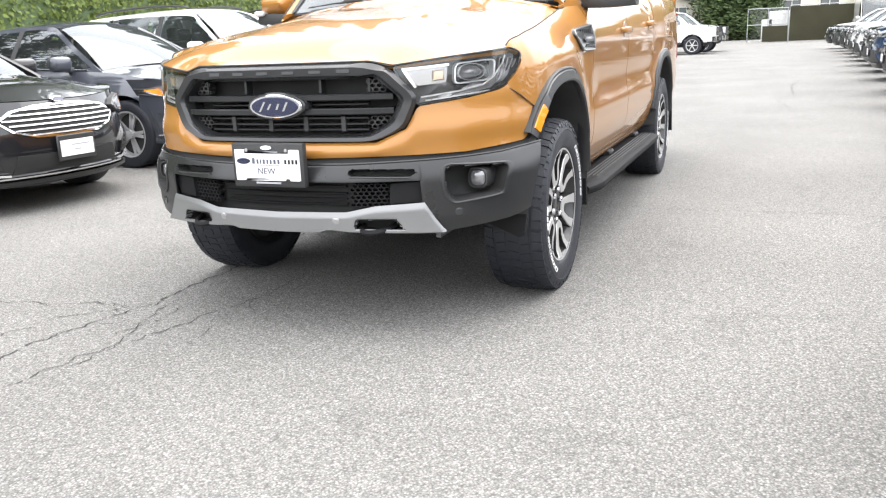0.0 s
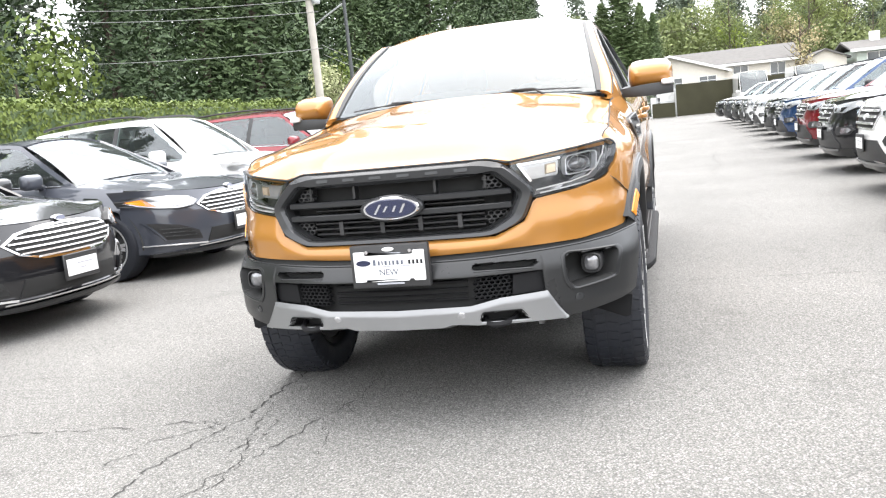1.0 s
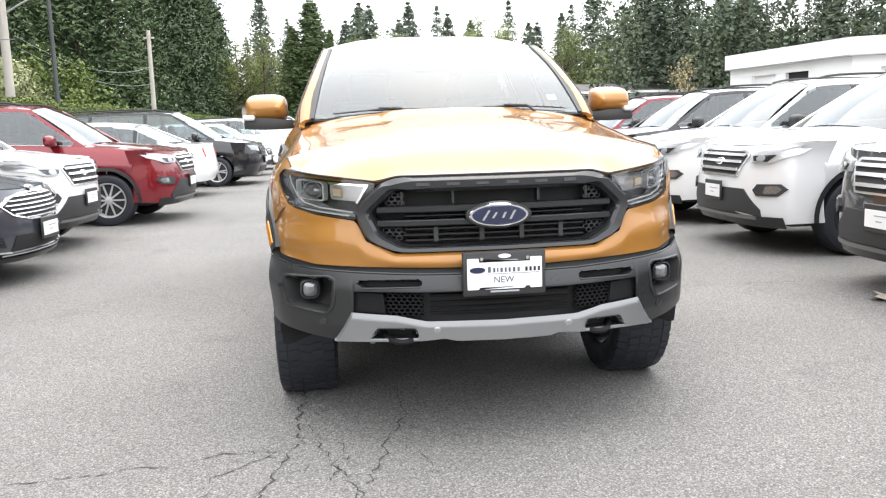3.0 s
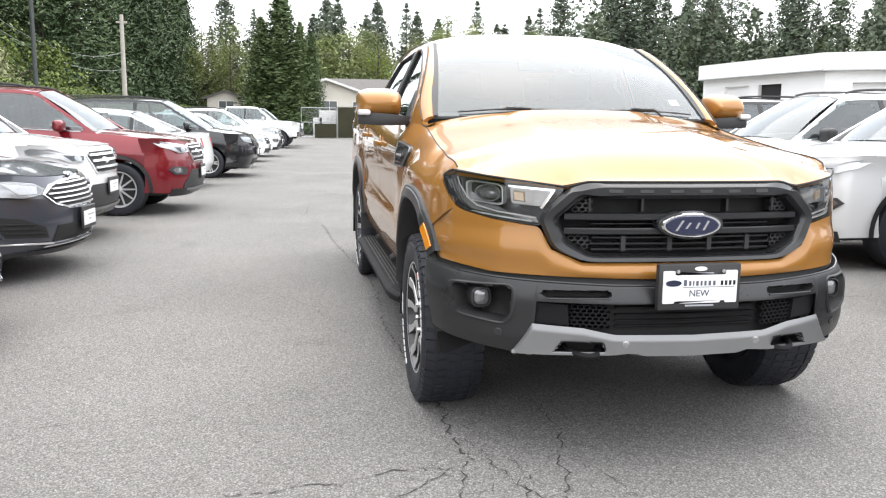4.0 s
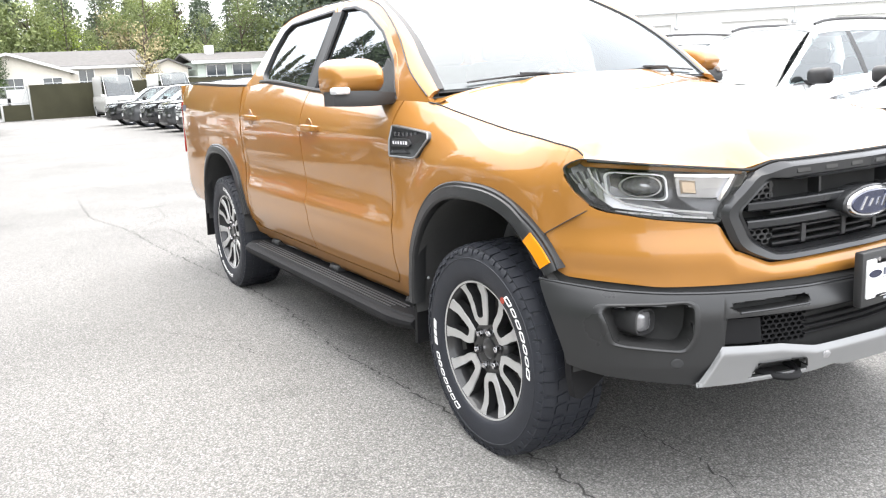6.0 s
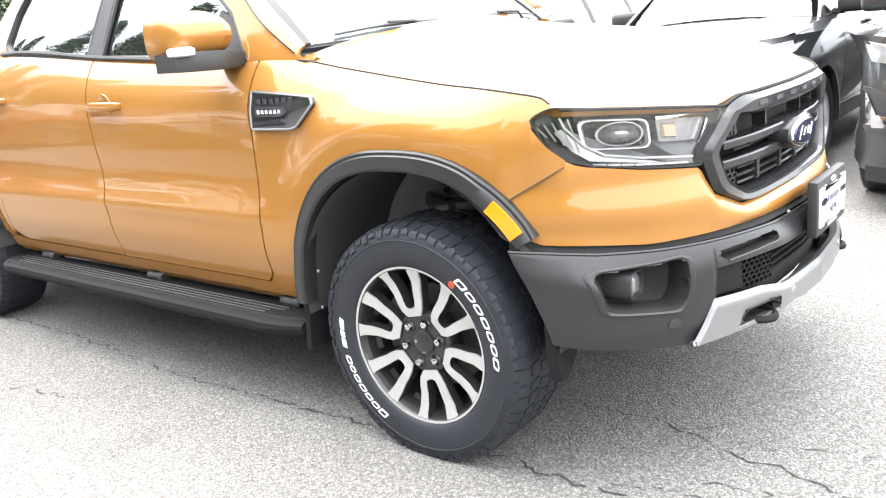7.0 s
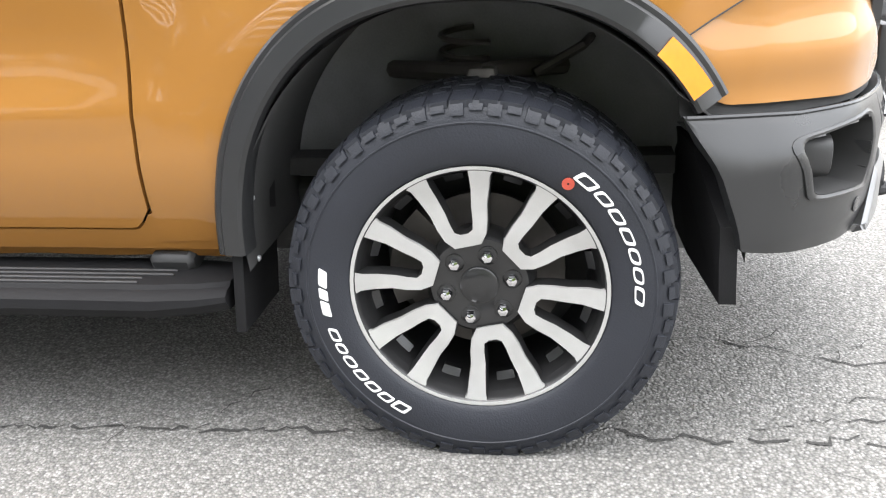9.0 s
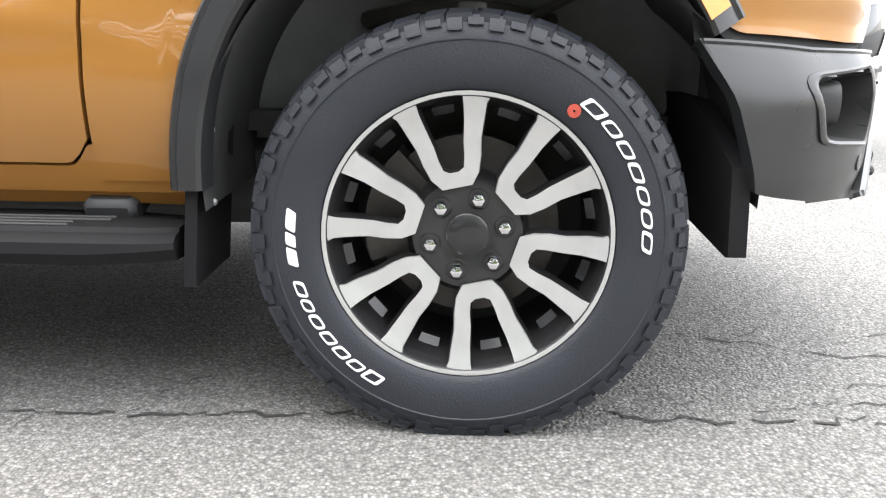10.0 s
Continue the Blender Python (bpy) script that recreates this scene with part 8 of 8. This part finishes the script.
def wire(p0, p1, sag, r=0.010):
    p0, p1 = Vector(p0), Vector(p1)
    q = bmesh.new()
    tube(q, [p0.lerp(p1, k) - Vector((0, 0, 4 * sag * k * (1 - k))) for k in steps(0, 1, 24)], r, 4)
    return tagged(part("overhead_wire", q, CABLE), "thin sagging overhead wire between poles", "wire", "overhead wires")


for z0, z1, sg_ in ((4.1, 5.0, 0.35), (5.3, 6.4, 0.35), (5.7, 6.8, 0.4)):
    wire((-9.9, 22.5, z0), (-24, 15.5, z1), sg_)
wire((-9.9, 22.5, 4.2), (-9.3, 38, 4.4), 0.6)
wire((-9.9, 22.5, 3.9), (-9.3, 38, 3.6), 0.5)


# ---- houses, dealership, fence ----
def gable_roof(q, x0, x1, y0, y1, z0, zr, along_x, over=0.5, th=0.16):
    if along_x:
        ym = (y0 + y1) / 2
        for ya in (y0 - over, y1 + over):
            zl = z0 - (zr - z0) * over / (ym - y0)
            loops(q, [[(x0 - over, ya, zl), (x1 + over, ya, zl), (x1 + over, ym, zr), (x0 - over, ym, zr)], [(x0 - over, ya, zl + th), (x1 + over, ya, zl + th), (x1 + over, ym, zr + th), (x0 - over, ym, zr + th)]], True, True, True)
    else:
        xm = (x0 + x1) / 2
        for xa in (x0 - over, x1 + over):
            zl = z0 - (zr - z0) * over / (xm - x0)
            loops(q, [[(xa, y0 - over, zl), (xa, y1, zl), (xm, y1, zr), (xm, y0 - over, zr)], [(xa, y0 - over, zl + th), (xa, y1, zl + th), (xm, y1, zr + th), (xm, y0 - over, zr + th)]], True, True, True)


def window(house, x, y, z, w, h, panes=2, drape=False):
    """A framed window on a wall that faces -y."""
    q = bmesh.new()
    t = 0.07
    for cx, cz, sx, sz in ((x, z + h / 2, w + 2 * t, t), (x, z - h / 2, w + 2 * t, t), (x - w / 2 - t / 2, z, t, h), (x + w / 2 + t / 2, z, t, h)):
        block(q, (cx, y - 0.05, cz), (sx, 0.10, sz), 0.0)
    for k in range(1, panes):
        block(q, (x - w / 2 + w * k / panes, y - 0.04, z), (0.05, 0.06, h), 0.0)
    win = part("window", q, WHITETRIM, house)
    for k in range(panes):
        q = bmesh.new()
        block(q, (x - w / 2 + w * (k + 0.5) / panes, y - 0.012, z), (w / panes - 0.05, 0.02, h), 0.0)
        part("pane", q, WHITETRIM if drape and k == 0 else P_WINDOW, win)


P_WINDOW = mat("house_window_glass", (0.06, 0.07, 0.08), 0.08, var=0.3, scale=1.0, coat=0.6)

h1 = thing("house", "cream stucco bungalow with a grey shingle gable roof", "house")
q = bmesh.new()
block(q, (7.2, 84.5, 2.1), (11.4, 8.0, 4.2))
part("wall", q, STUCCO, h1)
q = bmesh.new()
loops(q, [[(x, y, z) for x, z in ((-3.2, 0), (6.5, 0), (6.5, 3.62), (1.65, 5.2), (-3.2, 3.62))] for y in (78.2, 86.0)], True, True, True)
part("gable_wall", q, STUCCO, h1, fix=True)
q = bmesh.new()
gable_roof(q, 1.5, 12.9, 80.5, 88.5, 4.2, 5.55, True)
part("roof", q, SHINGLE, h1, "weathered grey shingle roof", fix=True)
q = bmesh.new()
gable_roof(q, -3.2, 6.5, 78.2, 86.0, 3.62, 5.2, False)
part("gable_roof", q, SHINGLE, h1, fix=True)
for xa in (-3.8, 7.1):
    q = bmesh.new()
    loops(q, [[(xa, y, 3.36), (1.65, y, 5.2), (1.65, y, 5.42), (xa, y, 3.58)] for y in (77.62, 77.72)], True, True, True)
    part("barge_board", q, WHITETRIM, h1, fix=True)
q = bmesh.new()
block(q, (7.2, 79.95, 4.02), (12.4, 0.12, 0.22))
part("gutter", q, WHITETRIM, h1)
window(h1, 1.6, 78.2, 2.5, 2.2, 1.5, 3, True)
window(h1, 5.0, 78.2, 2.85, 1.5, 0.7, 2)
window(h1, 8.1, 80.5, 3.25, 1.3, 1.2, 2)
window(h1, 11.4, 80.5, 3.25, 1.3, 1.2, 2)

h2 = thing("house", "small pale house with a grey gable roof beyond the fence", "house")
q = bmesh.new()
loops(q, [[(x, y, z) for x, z in ((13.9, 0), (17.5, 0), (17.5, 3.7), (15.7, 4.5), (13.9, 3.7))] for y in (81.5, 88)], True, True, True)
part("wall", q, STUCCO, h2, fix=True)
q = bmesh.new()
gable_roof(q, 13.9, 17.5, 81.5, 88, 3.7, 4.5, False, 0.35)
part("roof", q, SHINGLE, h2, fix=True)
q = bmesh.new()
block(q, (14.6, 81.46, 2.4), (0.9, 0.06, 1.9))
part("door", q, DARKOPEN, h2)

h3 = thing("house", "long low pale green house with white window frames and a chimney", "house")
q = bmesh.new()
block(q, (28.0, 84.5, 2.1), (19.6, 8.0, 4.2))
part("wall", q, SIDING, h3)
q = bmesh.new()
gable_roof(q, 18.2, 37.8, 80.5, 88.5, 4.2, 5.0, True, 0.7)
part("roof", q, SHINGLE, h3, fix=True)
q = bmesh.new()
block(q, (28.0, 79.72, 4.10), (21.0, 0.1, 0.24))
part("fascia_board", q, WHITETRIM, h3)
q = bmesh.new()
block(q, (20.4, 84.0, 5.2), (0.8, 0.8, 1.3), 0.02)
part("chimney", q, WHITETRIM, h3)
for x in (20.0, 22.6, 25.8, 29.0, 31.8, 34.6):
    window(h3, x, 80.5, 3.25, 1.9, 1.2, 2)

h4 = thing("house", "small pale cottage with a grey roof behind the lot", "house")
q = bmesh.new()
loops(q, [[(x, y, z) for x, z in ((-9.7, 0), (-6.2, 0), (-6.2, 3.4), (-7.95, 4.05), (-9.7, 3.4))] for y in (80, 86)], True, True, True)
part("wall", q, STUCCO, h4, fix=True)
q = bmesh.new()
gable_roof(q, -9.7, -6.2, 80, 86, 3.4, 4.05, False, 0.4)
part("roof", q, SHINGLE, h4, fix=True)
window(h4, -7.9, 80, 2.8, 1.4, 0.7, 2)

# dealership: white block building with roll-up doors
dl = thing("service_building", "long low white service building with white roll-up doors", "building")
A_, L2, C_ = Vector((21.3, 29.3, 0)), Vector((20.4, 38.5, 0)), Vector((46.0, 12.5, 0))


def wall_run(p0, p1, z0, z1, th, openings, name, material):
    """A wall with real openings (a, b, lo, hi) along its length; the outside is to its left going from p0 to p1."""
    d = (p1 - p0)
    ln = d.length
    d.normalize()
    n = Vector((d.y, -d.x, 0))
    q = bmesh.new()
    cuts = sorted({0.0, ln, *[o[0] for o in openings], *[o[1] for o in openings]})
    m = Matrix((d, n, (0, 0, 1))).transposed()
    for a, b in zip(cuts, cuts[1:]):
        sp = [(z0, z1)]
        for o in openings:
            if o[0] <= a + 1e-6 and o[1] >= b - 1e-6:
                sp = [(z0, o[2]), (o[3], z1)]
        for lo, hi in sp:
            if hi - lo > 0.01:
                c = p0 + d * (a + b) / 2 - n * th / 2
                block(q, (c.x, c.y, (lo + hi) / 2), (b - a, th, hi - lo), 0.0, m=m)
    bmesh.ops.remove_doubles(q, verts=q.verts, dist=0.001)
    return part(name, q, material, dl), d, n


ops_ = [(a, b, 0.0, 3.15) for a, b in ((1.1, 2.5), (2.9, 4.2), (4.6, 6.0), (8.2, 11.2), (13.2, 16.2), (18.2, 21.2), (23.2, 26.2))]
wA, dA, nA = wall_run(A_, C_, 0, 3.65, 0.3, ops_, "front_wall", WHITEWALL)
wB, dB, nB = wall_run(L2, A_, 0, 3.65, 0.3, [(1.95, 3.95, 1.9, 3.24), (4.72, 6.4, 1.9, 3.24)], "side_wall", WHITEWALL)
for (p0, d, n, ln) in ((A_, dA, nA, (C_ - A_).length), (L2, dB, nB, (A_ - L2).length)):
    m = Matrix((d, n, (0, 0, 1))).transposed()
    q = bmesh.new()
    c = p0 + d * ln / 2 + n * 0.10
    block(q, (c.x, c.y, 4.04), (ln + 0.2, 0.35, 0.76), 0.0, m=m)
    part("parapet", q, WHITEWALL, dl, "white metal parapet band")
    q = bmesh.new()
    c = p0 + d * ln / 2 + n * 0.29
    block(q, (c.x, c.y, 3.67), (ln + 0.3, 0.04, 0.05), 0.0, m=m)
    part("drip_edge", q, STEEL, dl)
mA = Matrix((dA, nA, (0, 0, 1))).transposed()
for k, o in enumerate(ops_):
    c = A_ + dA * (o[0] + o[1]) / 2 - nA * 0.28
    q = bmesh.new()
    if k != 1:
        for j in range(5):
            block(q, (c.x, c.y, 0.315 + j * 0.63), (o[1] - o[0], 0.05, 0.61), 0.012, m=mA)
        part("roll_up_door", q, WHITEWALL, dl, "white panelled roll-up door")
    else:
        # near-black board added behind the open bay as its indoor shade
        c2 = c - nA * 3.0
        block(q, (c2.x, c2.y, 1.6), (8.0, 0.1, 3.4), 0.0, m=mA)
        part("bay_interior", q, DARKOPEN, dl)
    q = bmesh.new()
    lp = A_ + dA * (o[1] + 0.2) + nA * 0.12
    block(q, (lp.x, lp.y, 3.0), (0.22, 0.2, 0.16), 0.03, m=mA)
    tube(q, [(lp.x, lp.y, 3.05), (lp.x, lp.y, 3.6)], 0.02, 6)
    part("wall_lamp", q, STEEL, dl)
for a, b in ((1.95, 3.95), (4.72, 6.4)):
    c = L2 + dB * (a + b) / 2 - nB * 0.2
    q = bmesh.new()
    block(q, (c.x, c.y, 2.57), (b - a, 0.04, 1.34), 0.0, m=Matrix((dB, nB, (0, 0, 1))).transposed())
    part("window", q, DARKOPEN if a > 2 else WHITEWALL, dl)
q = bmesh.new()
loops(q, [[(p.x, p.y, z) for p in (A_, C_, C_ + Vector((8, 14, 0)), L2 + Vector((10, 8, 0)), L2)] for z in (3.9, 4.1)], True, True, True)
part("roof", q, SHINGLE, dl, fix=True)
for x, y, r_, h_ in ((30, 30, 0.25, 1.0), (34, 27, 0.2, 1.2), (38, 25, 0.22, 0.9)):
    q = bmesh.new()
    tube(q, [(x, y, 4.1), (x, y, 4.1 + h_), (x, y, 4.15 + h_)], [r_, r_, r_ * 1.4], 12)
    part("roof_vent", q, STEEL, dl)
q = bmesh.new()
block(q, (29, 27.5, 4.45), (2.0, 1.2, 0.7), 0.04)
part("rooftop_unit", q, STEEL, dl)

# far fence with dark fabric, and an open chain-link gate
fence = thing("fence", "chain-link fence hung with dark green windscreen fabric", "fence")
for i in range(14):
    x = 1.87 + i * 1.75
    q = bmesh.new()
    tube(q, [(x, 60.5, 0), (x, 60.5, 2.45)], 0.035, 8)
    part("post", q, STEEL, fence)
for i in range(13):
    x = 1.87 + i * 1.75
    q = bmesh.new()
    sheet(q, steps(x, x + 1.75, 8), steps(0.04, 2.36, 6), lambda a, z: (a, 60.42 + 0.02 * math.sin(a * 5 + z * 2), z))
    part("fabric_panel", q, SCREEN, fence)
q = bmesh.new()
tube(q, [(1.87, 60.5, 2.44), (24.62, 60.5, 2.44)], 0.025, 6)
part("top_rail", q, STEEL, fence)
gate = thing("metal_gate", "galvanised chain-link gate standing at the far end of the lot", "gate")
q = bmesh.new()
for a, b in (((-0.9, 60.6, 0.0), (-0.9, 60.6, 2.3)), ((0.45, 60.6, 0.0), (0.45, 60.6, 2.3)), ((1.75, 60.6, 0.0), (1.75, 60.6, 2.3)), ((-0.9, 60.6, 2.3), (1.75, 60.6, 2.3)), ((-0.9, 60.6, 1.2), (1.75, 60.6, 1.2)), ((-0.9, 60.6, 0.1), (1.75, 60.6, 0.1))):
    tube(q, [a, b], 0.03, 6)
part("gate_frame", q, STEEL, gate)
q = bmesh.new()
for i in range(34):
    x = -0.9 + i * 0.0762
    for s in (1, -1):
        tube(q, [(x if s > 0 else x + 2.2 - 2.2, 60.6, 0.1 if s > 0 else 2.3), (min(1.75, x + 1.0), 60.6, 2.3 if s > 0 else 0.1)], 0.004, 3, cap=False)
tagged(part("wire_mesh", q, STEEL, gate), kind="stuff")
for x, z, w_, h_ in ((1.2, 1.06, 1.4, 2.12), (0.35, 0.78, 0.7, 1.56)):
    q = bmesh.new()
    block(q, (x, 61.4, z), (w_, 0.12, h_), 0.01)
    tagged(part("panel_board", q, WHITETRIM), "white board leaning behind the far gate", "board")
q = bmesh.new()
sheet(q, steps(0.1, 1.75, 4), steps(0.04, 1.1, 3), lambda a, z: (a, 60.5, z))
part("fabric_panel", q, SCREEN, fence)


# ---- larger parked vehicles ----
def face_truck(car, nose, s, body):
    polyplate("grille", car, nose, [(-0.55, 1.16), (0.55, 1.16), (0.60, 0.98), (0.52, 0.82), (-0.52, 0.82), (-0.60, 0.98)], CHROME, 0.02, 0.05)
    polyplate("grille_insert", car, nose, [(-0.50, 1.13), (0.50, 1.13), (0.54, 0.98), (0.47, 0.85), (-0.47, 0.85), (-0.54, 0.98)], BLACK, 0.026, 0.05)
    bars_on(car, nose, [0.96, 1.03], lambda z: 0.5, CHROME, 0.045, 0.035)
    badge_on(car, nose, 0.995, 0.1)
    for sg in (1, -1):
        hl = [(0.64, 1.16), (0.64, 0.88), (0.90, 0.90), (0.94, 1.15)]
        polyplate("headlight", car, nose, hl if sg > 0 else both(hl), LAMPIN, 0.014, 0.05, label="clear headlight")
    bars_on(car, nose, [0.66], lambda z: 0.95, CHROME, 0.05, 0.2, "chrome_bumper")
    plate_on(car, nose, 0.62)


F150 = dict(COMPACT_SUV, kind="pickup truck", L=5.6, hw=1.0, fa=0.98, ra=4.5, r=0.40, tw=0.27, chin=0.5, sill=0.5, hood_lip=1.17, nc=0.35, rc=0.12, nexp=4.5, clad=False, rails=False, crown=0.04, gap=0.09,
            belt=[(0, 1.16), (0.35, 1.20), (1.1, 1.26), (1.5, 1.30), (3.3, 1.32), (3.6, 1.32), (5.6, 1.34)], ws=(1.25, 1.95), rw=(3.35, 3.62), roof=1.93, roofw=0.66,
            cuts=[1.55, 2.55, 3.5], panes=[1.5, 2.5, 3.35], rim=R6, face=face_truck, lean=lambda z: 0.02, tlean=lambda z: 0.0, tails=(0.95, 1.3), drop=0.0)
VAN = dict(MINIVAN, kind="van", L=5.9, hw=1.03, fa=1.0, ra=4.7, r=0.35, roof=2.72, roofw=0.86, ws=(0.75, 1.75), rw=(5.5, 5.75), hood_lip=1.12, chin=0.25, rails=False,
           belt=[(0, 1.08), (0.5, 1.18), (0.75, 1.28), (1.6, 1.36), (3.0, 1.38), (5.9, 1.38)], cuts=[1.4, 2.4, 4.0], panes=[1.2, 2.2], drop=0.0)
parked_car("pickup_truck", "white full-size pickup parked along the hedge", F150, P_WHITE, face_at(-1.15, 36.8, -2), L_ROW)
parked_car("pickup_truck", "dark full-size pickup beside the white pickup", F150, P_DARKGREY, face_at(-0.95, 40.0, -2), L_ROW)
parked_car("sedan", "white compact sedan between the minivan and the pickups", SEDAN, P_WHITE, face_at(-2.2, 23.0, -3), L_ROW)
parked_car("suv", "white compact suv far along the hedge", COMPACT_SUV, P_WHITE, face_at(-1.9, 27.0, -3), L_ROW)
parked_car("van", "tall white cargo van parked by the far fence", VAN, P_WHITE, pose(6.9, 54.8, 0, 0, 0, 2), "")
parked_car("van", "white cargo van behind the row of cars", VAN, P_WHITE, pose(10.2, 53.0, 0, 0, 0, 2), "")

# litter on the asphalt
q = bmesh.new()
for dx, dy, rz, w_, l_ in ((0, 0, 20, 0.05, 0.13), (0.10, 0.05, -15, 0.04, 0.12), (0.05, -0.03, 60, 0.03, 0.09)):
    m = pose(3.0 + dx, 1.05 + dy, 0.008, 4, 6, rz)
    g = sheet(q, steps(-l_, l_, 3), steps(-w_, w_, 2), lambda u, v: m @ Vector((u, v, 0.012 * math.sin(u * 30) + 0.006)))
tagged(part("paper_litter", q, PAPER), "crumpled pale paper scraps lying on the asphalt", "litter")
